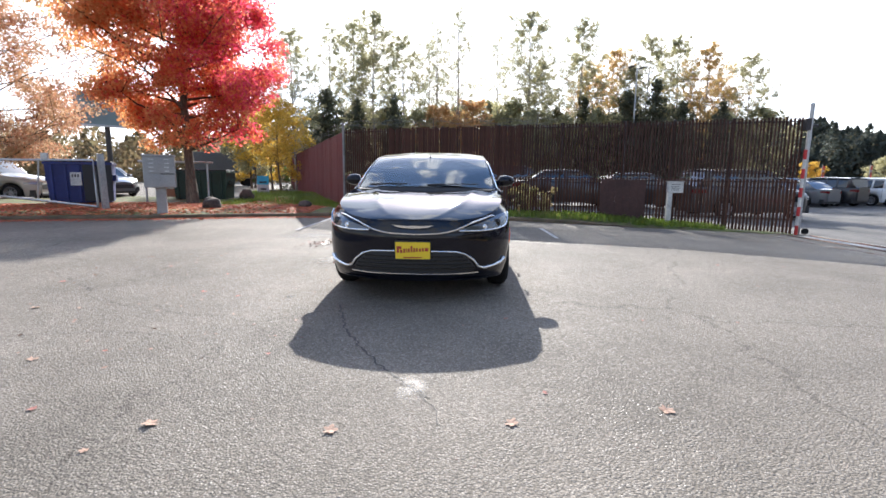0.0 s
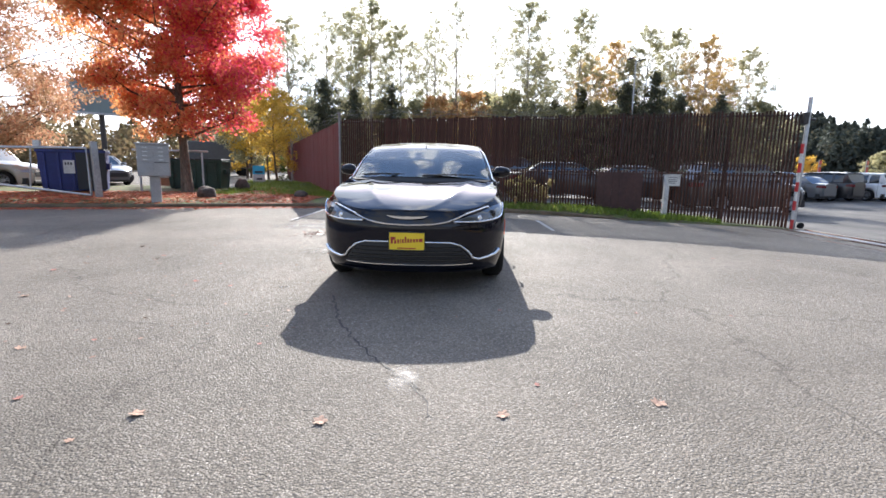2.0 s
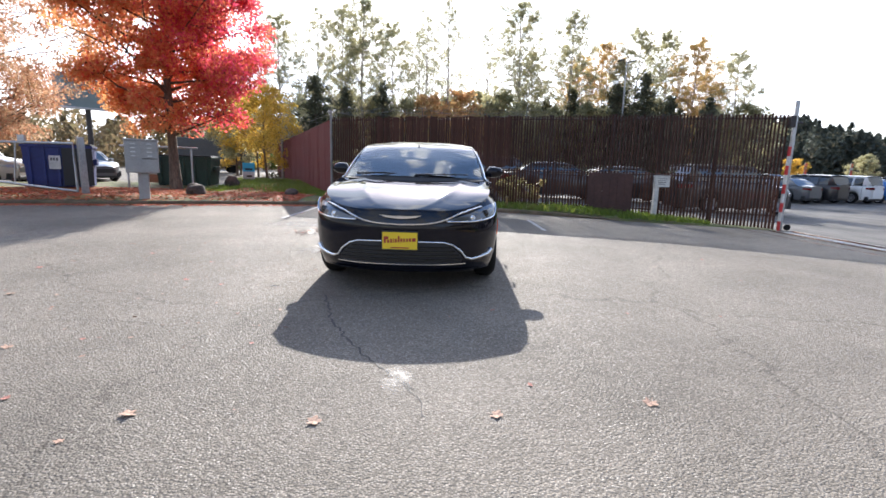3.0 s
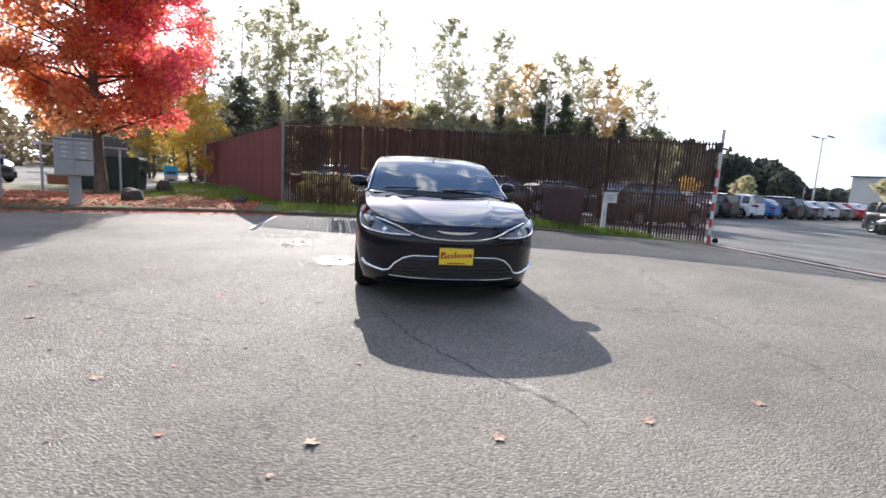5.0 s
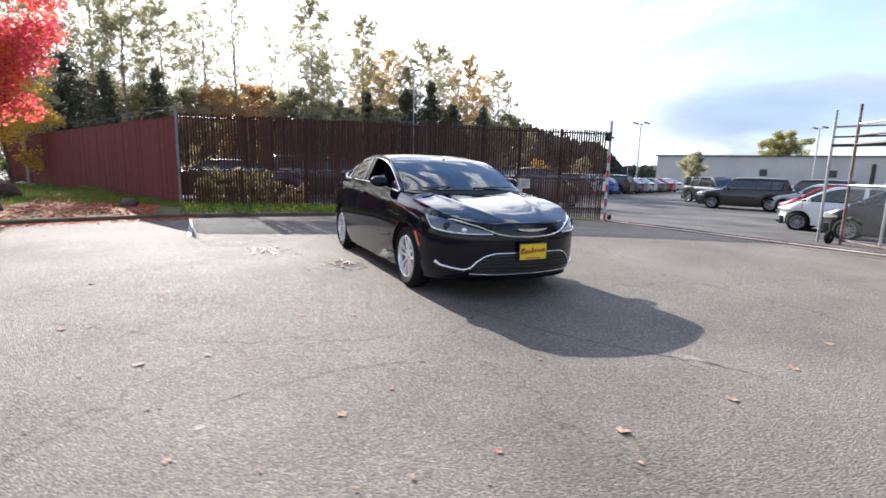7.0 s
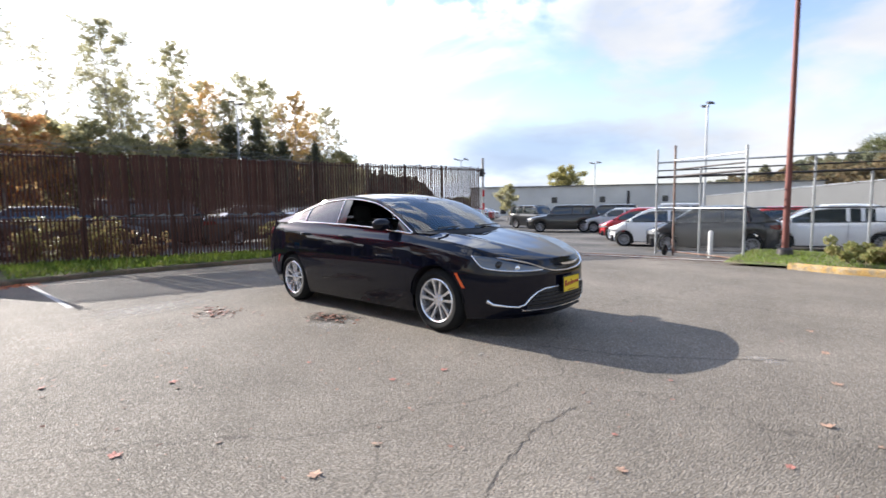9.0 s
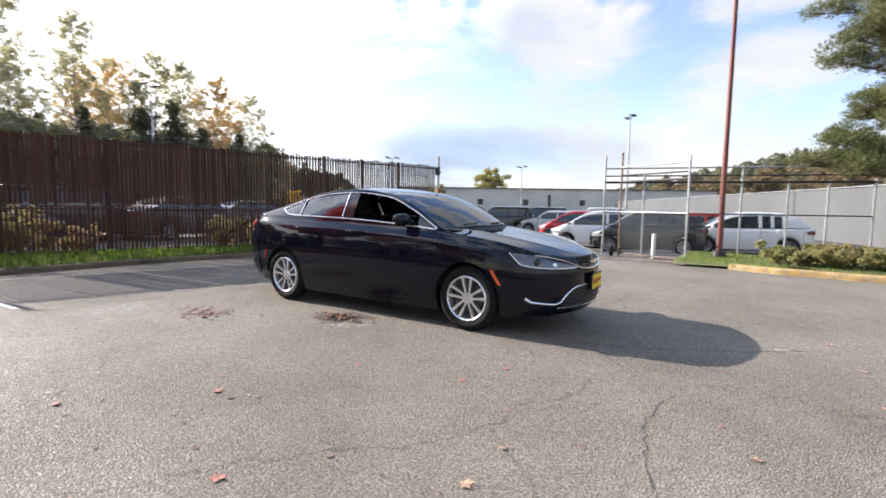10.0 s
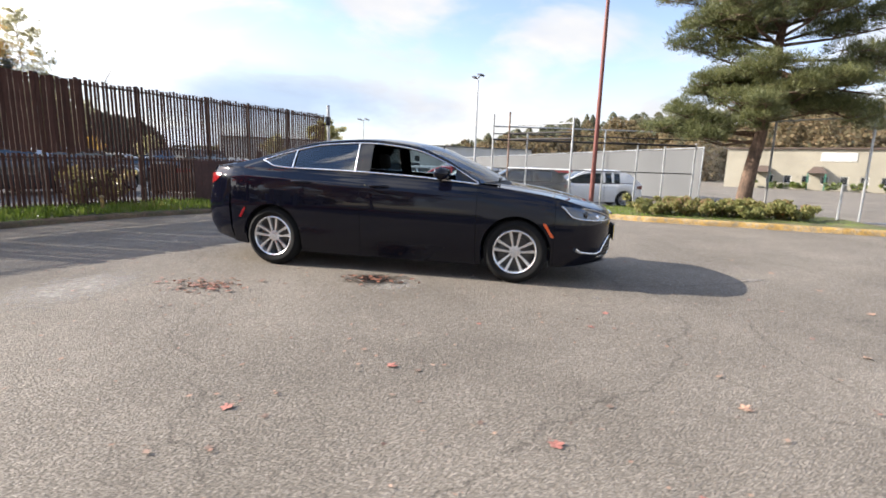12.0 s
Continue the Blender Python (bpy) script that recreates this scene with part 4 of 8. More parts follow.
        loop = [mir(flank_point(r, window_high(r) + 0.01) + Vector((-0.004, 0, 0))) for r in rs] + [mir(flank_point(r, window_low(r) - 0.012) + Vector((-0.006, 0, 0))) for r in rs[::-1]]
        tube(trim, loop + [loop[0]], [0.0065] * 51 + [0.009] * 51 + [0.0065], 8)
        for r in (0.527, 0.733):
            tube(trim, [mir(flank_point(r, window_low(r) + (window_high(r) - window_low(r)) * k / 5) + Vector((-0.006, 0, 0))) for k in range(6)], 0.007, 6)
        part("window_trim", trim, CHROME, car, "bright chrome window surround", smooth=60)
        # door mirror
        mb = bmesh.new()
        prof = [(-0.80, 0.030, -0.60), (-0.83, 0.034, -0.61), (-0.86, 0.058, -0.60), (-0.90, 0.066, -0.595), (-0.95, 0.066, -0.59), (-1.0, 0.056, -0.58), (-1.025, 0.036, -0.575), (-1.035, 0.01, -0.575)]
        rings = []
        for x, h, y in prof:
            zc = 1.10 if x < -0.84 else 1.07
            rings.append([mb.verts.new((x * side, y + (0.075 if math.cos(a) < 0 else 0.055) * math.cos(a) * (h / 0.066) ** 0.6, zc + h * math.sin(a))) for a in [2 * math.pi * k / 16 for k in range(16)]])
        for a, b in zip(rings, rings[1:]):
            for k in range(16):
                mb.faces.new((a[k], a[(k + 1) % 16], b[(k + 1) % 16], b[k]))
        mb.faces.new(rings[0])
        mb.faces.new(rings[-1])
        bmesh.ops.recalc_face_normals(mb, faces=mb.faces)
        mo = part("door_mirror", mb, PAINT, car, smooth=50)
        mg = bmesh.new()
        prism(mg, [(0.06 * math.cos(a) * 1.2, 0.05 * math.sin(a)) for a in [2 * math.pi * k / 20 for k in range(20)]], 0.004, Matrix.Translation((-0.94 * side, -0.531, 1.10)) @ Matrix.Rotation(math.pi / 2, 4, "X"))
        part("mirror_glass", mg, CHROME, mo)
    nose_details(car)
    cabin(car)
    meshes = [part(n, b, m, None, smooth=40) for n, b, m in zip(("tyre", "rim", "brake_disc", "lug_nut"), wheel_meshes(), (RUBBER, ALLOY, DISC, CHROME))]
    for c in AXLES:
        for side in (-1, 1):
            w = new("wheel")
            w.parent = car
            w.matrix_local = pose(side * 0.80, c, 0.33, 0, 0, 0 if side == -1 else 180)
            for ob in meshes:
                for k in range(5 if ob.data.name == "lug_nut" else 1):
                    o = new(ob.data.name, ob.data)
                    o.parent = w
                    if ob.data.name == "lug_nut":
                        a = 2 * math.pi * (k + 0.5) / 5
                        o.location = (0, 0.042 * math.cos(a), 0.042 * math.sin(a))
    for ob in meshes:
        bpy.data.objects.remove(ob)
    return car


def strip(points, across, thick, name, mat, car, label="", closed=False):
    """A flat bright strip along points; across: half-height, thick: stand-off."""
    bm = bmesh.new()
    rings = []
    for i, p in enumerate(points):
        rings.append([bm.verts.new(p + Vector((0, -t, h))) for h, t in ((-across, 0.0), (-across * 0.6, thick), (across * 0.6, thick), (across, 0.0), (across, -0.02), (-across, -0.02))])
    for a, b in zip(rings, rings[1:]):
        for k in range(6):
            bm.faces.new((a[k], a[(k + 1) % 6], b[(k + 1) % 6], b[k]))
    bm.faces.new(rings[0])
    bm.faces.new(rings[-1][::-1])
    bmesh.ops.recalc_face_normals(bm, faces=bm.faces)
    return part(name, bm, mat, car, label, smooth=50)


def chrome_z(x):
    return interp(abs(x), [(0, 0.642), (0.2, 0.65), (0.34, 0.672), (0.43, 0.70), (0.52, 0.732), (0.64, 0.762), (0.76, 0.79)])


def nose_details(car):
    # upper grille between the hood's lip and the bright strip
    rows = []
    for k in range(-20, 21):
        x = 0.40 * k / 20
        zt = min(0.752, interp(abs(x), [(0, 0.752), (0.4, 0.742)]))
        rows.append([front_point(x, chrome_z(x) + (zt - chrome_z(x)) * j / 4, 0.004) for j in range(5)])
    solid(part("upper_grille", grid_mesh(rows), BLACK_GLOSS, car, "black grille panel under the hood lip", smooth=40), 0.01)
    strip([front_point(0.775 * k / 30, chrome_z(0.775 * k / 30), 0.008) for k in range(-30, 31)], 0.008, 0.006, "grille_strip", CHROME, car, "chrome strip across the nose")
    # winged badge as a plain shape
    bm = bmesh.new()
    outline = [(-0.185, 0.018), (-0.12, 0.012), (-0.05, 0.008), (0, 0.010), (0.05, 0.008), (0.12, 0.012), (0.185, 0.018), (0.13, -0.004), (0.06, -0.012), (0, -0.015), (-0.06, -0.012), (-0.13, -0.004)]
    prism(bm, outline, 0.012, Matrix.Translation((0, -2.372, 0.708)) @ Matrix.Rotation(math.pi / 2, 4, "X"))
    part("badge", bm, CHROME, car, "winged chrome badge")
    for side in (-1, 1):
        top, low = [], []
        pts = [p for p in CURVE if 0.40 <= p.x and p.y < -1.80]
        rows, inner = [], []
        for i, p in enumerate(pts):
            f = i / (len(pts) - 1)
            zt = interp(f, [(0, 0.682), (0.2, 0.722), (0.45, 0.765), (0.7, 0.80), (1, 0.818)])
            zb = interp(f, [(0, 0.668), (0.2, 0.664), (0.5, 0.674), (0.78, 0.70), (1, 0.812)])
            n = Vector((p.x * 0.8 if p.x < 0.8 else 1.3, -1 if p.x < 0.8 else -0.5, 0)).normalized()
            row = []
            for k in range(7):
                z = zb + (zt - zb) * k / 6
                h = (z - sill(p.y)) / (interp(p.y, EDGE) - sill(p.y))
                q = body_side(p.x, p.y, min(h, 1)) + n * 0.006
                row.append(Vector((q.x * side, q.y, q.z)))
            rows.append(row)
        head = part("headlight", grid_mesh(rows), HEAD_DARK, car, "swept-back clear headlight", smooth=60)
        solid(head, 0.012)
        low_pts = [r[0] + Vector((0, -0.004, 0.004)) for r in rows]
        bm = bmesh.new()
        tube(bm, [low_pts[0] + Vector((0, -0.002, 0.02))] + low_pts, 0.007, 8)
        part("light_bar", bm, CHROME, head, smooth=60)
        for f, rad in ((0.55, 0.036), (0.3, 0.024)):
            r = rows[int(f * (len(rows) - 1))]
            c = (r[2] + r[4]) / 2
            n = Vector((side * 0.55, -0.83, 0.1)).normalized()
            bm = bmesh.new()
            lathe(bm, [(0.010, 0), (0.008, rad * 0.5), (0.003, rad * 0.85), (0.006, rad), (-0.006, rad * 1.05)], 24, m=Matrix.Translation(c) @ n.to_track_quat("X", "Z").to_matrix().to_4x4())
            part("projector", bm, CHROME if rad < 0.03 else BLACK_GLOSS, head, smooth=50)
        # amber front and red rear side markers
        for y, z0, z1, mat, nm in ((-1.695, 0.50, 0.64, LENS_AMBER, "side_marker"), (1.745, 0.53, 0.64, LENS_RED, "rear_marker")):
            rows = []
            for j in range(6):
                z = z0 + (z1 - z0) * j / 5
                row = []
                for d in (-0.016, 0, 0.016):
                    yy = y + d + (0.045 - 0.09 * j / 5) * (-1 if y < 0 else 0.8)
                    p = plan_at(y=yy)
                    q = body_side(p.x, yy, (z - sill(yy)) / (interp(yy, EDGE) - sill(yy)))
                    row.append(Vector(((q.x + 0.006) * side, yy, z)))
                rows.append(row)
            solid(part(nm, grid_mesh(rows), mat, car, "amber marker lens" if y < 0 else "red marker lens", smooth=60), 0.008)
        # tail light wrapping the rear corner
        pts = [p for p in CURVE if p.y > 2.12 and p.x > 0.45]
        rows = []
        for p in pts:
            row = []
            for k in range(5):
                low = interp(p.y, [(2.12, 0.99), (2.22, 0.92), (2.4, 0.87)])
                z = low + (1.02 - low) * k / 4
                q = body_side(p.x, p.y, (z - sill(p.y)) / (interp(p.y, EDGE) - sill(p.y)))
                n = Vector((p.x, 0.8, 0)).normalized() * 0.008
                row.append(Vector(((q.x + n.x) * side, q.y + n.y, q.z)))
            rows.append(row)
        solid(part("tail_light", grid_mesh(rows), LENS_RED, car, "red tail light", smooth=60), 0.01)
    # lower grille: dark opening with bars, framed in chrome
    def mouth_top(x):
        return interp(abs(x), [(0, 0.487), (0.36, 0.480), (0.42, 0.465), (0.50, 0.405), (0.56, 0.335)])
    rows = []
    for k in range(-24, 25):
        x = 0.555 * k / 24
        rows.append([front_point(x, 0.30 + (mouth_top(x) - 0.30) * j / 4, 0.004) for j in range(5)])
    mouth = solid(part("lower_grille", grid_mesh(rows), BLACK_PLASTIC, car, "black lower grille with bars", smooth=40), 0.01)
    for z in (0.335, 0.37, 0.405, 0.44):
        w = next(x for x in [0.56 - 0.01 * i for i in range(60)] if mouth_top(x) > z + 0.012)
        strip([front_point(w * k / 12, z, 0.008) for k in range(-12, 13)], 0.006, 0.008, "grille_bar", BLACK_GLOSS, mouth)
    frame_pts = [(0.83, 0.385), (0.80, 0.352), (0.72, 0.335), (0.64, 0.325), (0.585, 0.345), (0.53, 0.405), (0.46, 0.462), (0.38, 0.487), (0.2, 0.492), (0, 0.494)]
    line = [front_point(x, z, 0.008) for x, z in frame_pts]
    line = line + [Vector((-p.x, p.y, p.z)) for p in line[::-1][1:]]
    bm = bmesh.new()
    tube(bm, line, [0.022, 0.014, 0.011, 0.011, 0.011, 0.011, 0.009, 0.008, 0.007] + [0.007] + [0.007, 0.008, 0.009, 0.011, 0.011, 0.011, 0.011, 0.014, 0.022], 10)
    part("lower_chrome", bm, CHROME, car, "chrome frame of the lower grille and fog lamps", smooth=60)
    strip([front_point(0.60 * k / 20, 0.288, 0.006) for k in range(-20, 21)], 0.006, 0.006, "chin_strip", CHROME, car)
    # dealer's plate on the bumper, its writing left as plain bars
    pl = new("plate_holder")
    pl.parent = car
    pl.matrix_local = pose(0, -2.415, 0.505)
    bm = bmesh.new()
    box(bm, -0.152, 0.152, 0, 0.004, -0.076, 0.076, 0.0015)
    part("plate", bm, PLATE_YELLOW, pl, "yellow dealer plate with a red band of writing")
    bm = bmesh.new()
    for x0, x1, z0, z1 in ((-0.14, -0.12, -0.022, 0.036), (-0.12, -0.098, 0.012, 0.036), (-0.11, -0.09, -0.022, 0.006), (-0.082, -0.066, -0.02, 0.016), (-0.058, -0.05, -0.018, 0.02), (-0.042, -0.026, -0.016, 0.018), (-0.018, -0.002, -0.014, 0.04), (0.006, 0.022, -0.012, 0.022), (0.030, 0.045, -0.010, 0.022), (0.056, 0.072, -0.008, 0.022), (0.08, 0.098, -0.006, 0.024), (0.106, 0.138, -0.004, 0.026)):
        box(bm, x0, x1, -0.002, 0.002, z0, z1)
    box(bm, -0.08, 0.08, -0.002, 0.002, -0.066, -0.056)
    part("lettering", bm, INK_RED, pl)
    bm = bmesh.new()
    box(bm, -0.16, 0.16, 0.006, 0.016, -0.084, 0.084, 0.004)
    for z in (-0.08, 0.08):
        box(bm, -0.158, 0.158, -0.002, 0.008, z - 0.006, z + 0.006, 0.001)
    box(bm, -0.1, 0.1, 0.012, 0.05, -0.05, 0.05)
    part("holder", bm, BLACK_PLASTIC, pl)


def cabin(car):
    """Seats, dashboard, wheel and trim seen through the glass."""
    rows = []
    for r in [0.02 + 0.96 * i / 30 for i in range(31)]:
        b = belt_point(r)
        rows.append([Vector((b.x + 0.05, b.y, b.z - 0.02)), Vector((b.x + 0.10, b.y, 0.75)), Vector((b.x + 0.12, b.y, 0.36)), Vector((0, b.y, 0.34))])
    part("cabin_lining", grid_mesh(rows, True), CABIN, car, smooth=40)
    rows = []
    for k in range(13):
        x = -0.74 + 1.48 * k / 12
        rows.append([Vector((x, y, z)) for y, z in ((-1.15, 1.0), (-0.95, 1.02), (-0.72, 1.015 + (0.03 if x > 0.1 else 0)), (-0.6, 0.97), (-0.56, 0.85), (-0.6, 0.6))])
    part("dashboard", grid_mesh(rows), CABIN, car, smooth=40)
    wheel = bmesh.new()
    m = Matrix.Translation((0.37, -0.42, 0.93)) @ Matrix.Rotation(radians(65), 4, "X")
    ring = [m @ Vector((0.185 * math.cos(a), 0.185 * math.sin(a), 0)) for a in [2 * math.pi * k / 28 for k in range(29)]]
    tube(wheel, ring, 0.016, 8, False)
    for a in (0, math.pi, -math.pi / 2):
        tube(wheel, [m @ Vector((0, 0, -0.02)), m @ Vector((0.18 * math.cos(a), 0.18 * math.sin(a), 0))], 0.018, 6)
    tube(wheel, [m @ Vector((0, 0, 0)), m @ Vector((0, 0, -0.3))], 0.03, 8)
    part("steering_wheel", wheel, BLACK_PLASTIC, car, smooth=50)

    def seat(x, y, w):
        s = new("seat")
        s.parent = car
        s.matrix_local = pose(x, y, 0)
        b = bmesh.new()
        box(b, -w, w, -0.28, 0.25, 0.42, 0.58, 0.05)
        part("cushion", b, CABIN, s, smooth=50)
        b = bmesh.new()
        box(b, -w, w, -0.07, 0.07, 0, 0.58, 0.055, Matrix.Translation((0, 0.26, 0.52)) @ Matrix.Rotation(radians(-18), 4, "X"))
        part("backrest", b, CABIN, s, smooth=50)
        for hx in ((0,) if w < 0.4 else (-0.36, 0.36)):
            b = bmesh.new()
            box(b, -0.13, 0.13, -0.05, 0.05, 0, 0.19, 0.045, Matrix.Translation((hx, 0.47, 1.12)) @ Matrix.Rotation(radians(-12), 4, "X"))
            tube(b, [(hx - 0.05, 0.45, 1.02), (hx - 0.05, 0.47, 1.14)], 0.008, 6)
            tube(b, [(hx + 0.05, 0.45, 1.02), (hx + 0.05, 0.47, 1.14)], 0.008, 6)
            part("headrest", b, CABIN, s, smooth=50)

    seat(-0.37, -0.02, 0.25)
    seat(0.37, -0.02, 0.25)
    seat(0, 0.92, 0.62)
    b = bmesh.new()
    box(b, -0.66, 0.66, 1.42, 1.95, 1.03, 1.05, 0.01)
    part("parcel_shelf", b, CABIN, car)
    b = bmesh.new()
    box(b, -0.11, 0.11, -0.36, -0.33, 1.30, 1.36, 0.012)
    tube(b, [(0, -0.34, 1.35), (0, -0.42, 1.395)], 0.012, 6)
    part("rear_view_mirror", b, BLACK_PLASTIC, car, smooth=40)


sedan()
# ---- trees, shrubs, grass ----
BARK = material("grey_brown_bark", (0.12, 0.085, 0.06), 0.9, grain=0.4, scale=30, stain=0.3, stain_scale=4, bump=0.6, stretch=(1, 1, 0.25))
BARK_PALE = material("pale_bark", (0.30, 0.27, 0.23), 0.85, grain=0.4, scale=20, stain=0.35, stain_scale=5, bump=0.3, stretch=(1, 1, 0.4))
BARK_PINE = material("pine_bark", (0.11, 0.07, 0.048), 0.9, grain=0.5, scale=18, stain=0.3, stain_scale=4, bump=0.8, stretch=(1, 1, 0.4))
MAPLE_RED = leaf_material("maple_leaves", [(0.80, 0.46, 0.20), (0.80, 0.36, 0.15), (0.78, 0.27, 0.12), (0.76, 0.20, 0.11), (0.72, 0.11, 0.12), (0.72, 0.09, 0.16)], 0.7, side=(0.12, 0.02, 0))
GOLDEN = leaf_material("golden_leaves", [(0.42, 0.28, 0.05), (0.62, 0.40, 0.06), (0.72, 0.50, 0.10), (0.60, 0.30, 0.06)], 0.68)
RUSTY = leaf_material("rusty_leaves", [(0.50, 0.25, 0.12), (0.60, 0.34, 0.16), (0.62, 0.43, 0.20), (0.46, 0.37, 0.16)], 0.66)
YELLOW_GREEN = leaf_material("yellow_green_leaves", [(0.22, 0.21, 0.08), (0.31, 0.29, 0.10), (0.42, 0.36, 0.12), (0.29, 0.27, 0.12)], 0.5)
PALE_ORANGE = leaf_material("pale_orange_leaves", [(0.46, 0.19, 0.12), (0.52, 0.28, 0.16), (0.56, 0.38, 0.24), (0.44, 0.30, 0.15)], 0.5)
POPLAR = leaf_material("poplar_leaves", [(0.26, 0.25, 0.15), (0.34, 0.33, 0.19), (0.43, 0.40, 0.22), (0.52, 0.45, 0.26)], 0.7)
POPLAR_GOLD = leaf_material("turning_poplar_leaves", [(0.42, 0.33, 0.11), (0.58, 0.42, 0.16), (0.64, 0.40, 0.18), (0.48, 0.42, 0.18)], 0.72)
GREENERY = leaf_material("green_leaves", [(0.05, 0.08, 0.015), (0.09, 0.13, 0.025), (0.16, 0.19, 0.04), (0.24, 0.23, 0.05)], 0.4)
# far woods: distance haze is mixed into these three muted leaf colours
DULL = leaf_material("dull_autumn_leaves", [(0.16, 0.14, 0.08), (0.20, 0.16, 0.085), (0.26, 0.18, 0.10), (0.18, 0.18, 0.10)], 0.5, 0.9)
HAZY = leaf_material("distant_leaves", [(0.055, 0.07, 0.06), (0.075, 0.09, 0.075), (0.095, 0.105, 0.08), (0.15, 0.12, 0.07)], 0.3, 0.9)
OLIVE = leaf_material("olive_hill_leaves", [(0.14, 0.155, 0.10), (0.17, 0.18, 0.115), (0.20, 0.195, 0.12), (0.25, 0.20, 0.125)], 0.55, 0.9)
# fir needles lightened, with haze and sun veil in the colour
CONIFER = leaf_material("fir_needles", [(0.07, 0.07, 0.05), (0.10, 0.105, 0.065), (0.13, 0.135, 0.08), (0.18, 0.17, 0.095)], 0.5)
PINE = leaf_material("pine_needles", [(0.07, 0.082, 0.035), (0.115, 0.13, 0.052), (0.17, 0.18, 0.07), (0.24, 0.235, 0.095)], 0.4)
BED_LEAF = leaf_material("ground_cover_leaves", [(0.17, 0.19, 0.065), (0.24, 0.25, 0.085), (0.31, 0.28, 0.11), (0.36, 0.21, 0.13)], 0.5, 0.7)
IVY = leaf_material("ivy_leaves", [(0.13, 0.14, 0.05), (0.22, 0.22, 0.075), (0.34, 0.28, 0.12), (0.36, 0.20, 0.12)], 0.4)


def blades(centres, size, rs, shape="leaf", lean=None, jitter=0.35):
    """Many small flat leaves, one island each, at the given centres. Returns vertices and faces."""
    n = len(centres)
    c = np.asarray(centres, float)
    a = rs.normal(size=(n, 3))
    if lean is not None:
        a = a * lean[1] + np.asarray(lean[0])
    a /= np.linalg.norm(a, axis=1)[:, None]
    t = rs.normal(size=(n, 3))
    b = np.cross(a, t)
    b /= np.linalg.norm(b, axis=1)[:, None]
    s = (size * (1 + jitter * rs.uniform(-1, 1, n)))[:, None]
    if shape == "leaf":
        k = 4
        v = np.stack([c - a * s * 0.55, c + b * s * 0.38, c + a * s * 0.6, c - b * s * 0.38], 1)
    else:
        k = 3
        w = 0.042 if shape == "thin" else 0.10
        v = np.stack([c - b * s * w, c + b * s * w, c + a * s], 1)
    return v.reshape(-1, 3), [tuple(range(i * k, i * k + k)) for i in range(n)]


def leaf_mesh(name, v, f, mat):
    me = bpy.data.meshes.new(name)
    me.from_pydata(v.tolist(), [], f)
    me.materials.append(mat)
    return me


def around(points, radii, count, rs, hollow=0.35):
    """Random places in the balls round the points."""
    p, r = np.asarray(points, float), np.asarray(radii, float)
    w = r ** 2
    i = rs.choice(len(p), count, p=w / w.sum())
    d = rs.normal(size=(count, 3))
    d /= np.linalg.norm(d, axis=1)[:, None]
    q = hollow + (1 - hollow) * rs.uniform(0, 1, count) ** 0.6
    return p[i] + d * (r[i] * q)[:, None] * np.array([1, 1, 0.8])


def broad_tree(name, seed, height, spread, clear, trunk_r, leaf_n, leaf_size, leaf_mat, bark, label, category="tree", narrow=1.0, branches=16, clump=0.16, fullness=1.0, up=0.6):
    """A leafy tree: tapered trunk, rising limbs with side twigs, leaves in uneven clumps round their ends."""
    rnd, rs = random.Random(seed), np.random.RandomState(seed)
    t = thing(name, pose(0, 0, 0), label, category)
    bm = bmesh.new()
    pts = []
    wob = (rnd.uniform(-1, 1), rnd.uniform(-1, 1))
    for k in range(9):
        f = k / 8
        pts.append(Vector((wob[0] * 0.03 * height * math.sin(f * 3), wob[1] * 0.03 * height * math.sin(f * 2.4 + 1) - wob[1] * 0.03 * height * math.sin(1), f * height * 0.93 - 0.1)))
    tube(bm, pts, [trunk_r * (1.35 if k == 0 else 1) * (1 - 0.92 * k / 8) + 0.012 for k in range(9)], 10)
    centres, radii = [], []
    for k in range(branches):
        f = (k + 0.5) / branches
        z = clear + (height * 0.93 - clear) * f ** 0.9
        i = min(int(z / (height * 0.93) * 8), 7)
        g = z / (height * 0.93) * 8 - i
        p = pts[i].lerp(pts[i + 1], max(0, min(g, 1)))
        reach = spread * (math.sin(math.pi * min(1, (0.25 + 0.75 * f) ** narrow)) ** 0.75 * 0.9 + 0.12) * rnd.uniform(0.7, 1.15)
        a = k * 2.4 + rnd.uniform(-0.5, 0.5)
        d = Vector((math.cos(a), math.sin(a), up * rnd.uniform(0.5, 1.3)))
        tip = p + d * reach
        mid = p + d * reach * 0.5 + Vector((rnd.uniform(-1, 1), rnd.uniform(-1, 1), rnd.uniform(-0.6, 0.3))) * reach * 0.12
        r0 = trunk_r * (0.38 - 0.28 * f)
        tube(bm, [p, mid, tip], [r0, r0 * 0.55, 0.012], 6, False)
        for j in range(5):
            q = mid.lerp(tip, rnd.uniform(-0.3, 1.0)) if j else tip
            e = q + Vector((rnd.uniform(-1, 1), rnd.uniform(-1, 1), rnd.uniform(-0.5, 0.8))) * reach * 0.38
            tube(bm, [q, q.lerp(e, 0.5) + Vector((0, 0, 0.03)), e], [r0 * 0.35 + 0.006, r0 * 0.2 + 0.005, 0.004], 4, False)
            for w in (0.45, 1.0):
                centres.append(q.lerp(e, w))
                radii.append(clump * height * rnd.uniform(0.45, 1.0) * (0.6 + 0.4 * reach / max(spread, 0.1)) * 0.5)
    tr = part("trunk", bm, bark, t, smooth=60)
    v, f = blades(around(centres, radii, int(leaf_n * fullness), rs, 0.1), leaf_size, rs)
    ob = new("crown", leaf_mesh("crown", v, f, leaf_mat))
    ob.parent = t
    return t


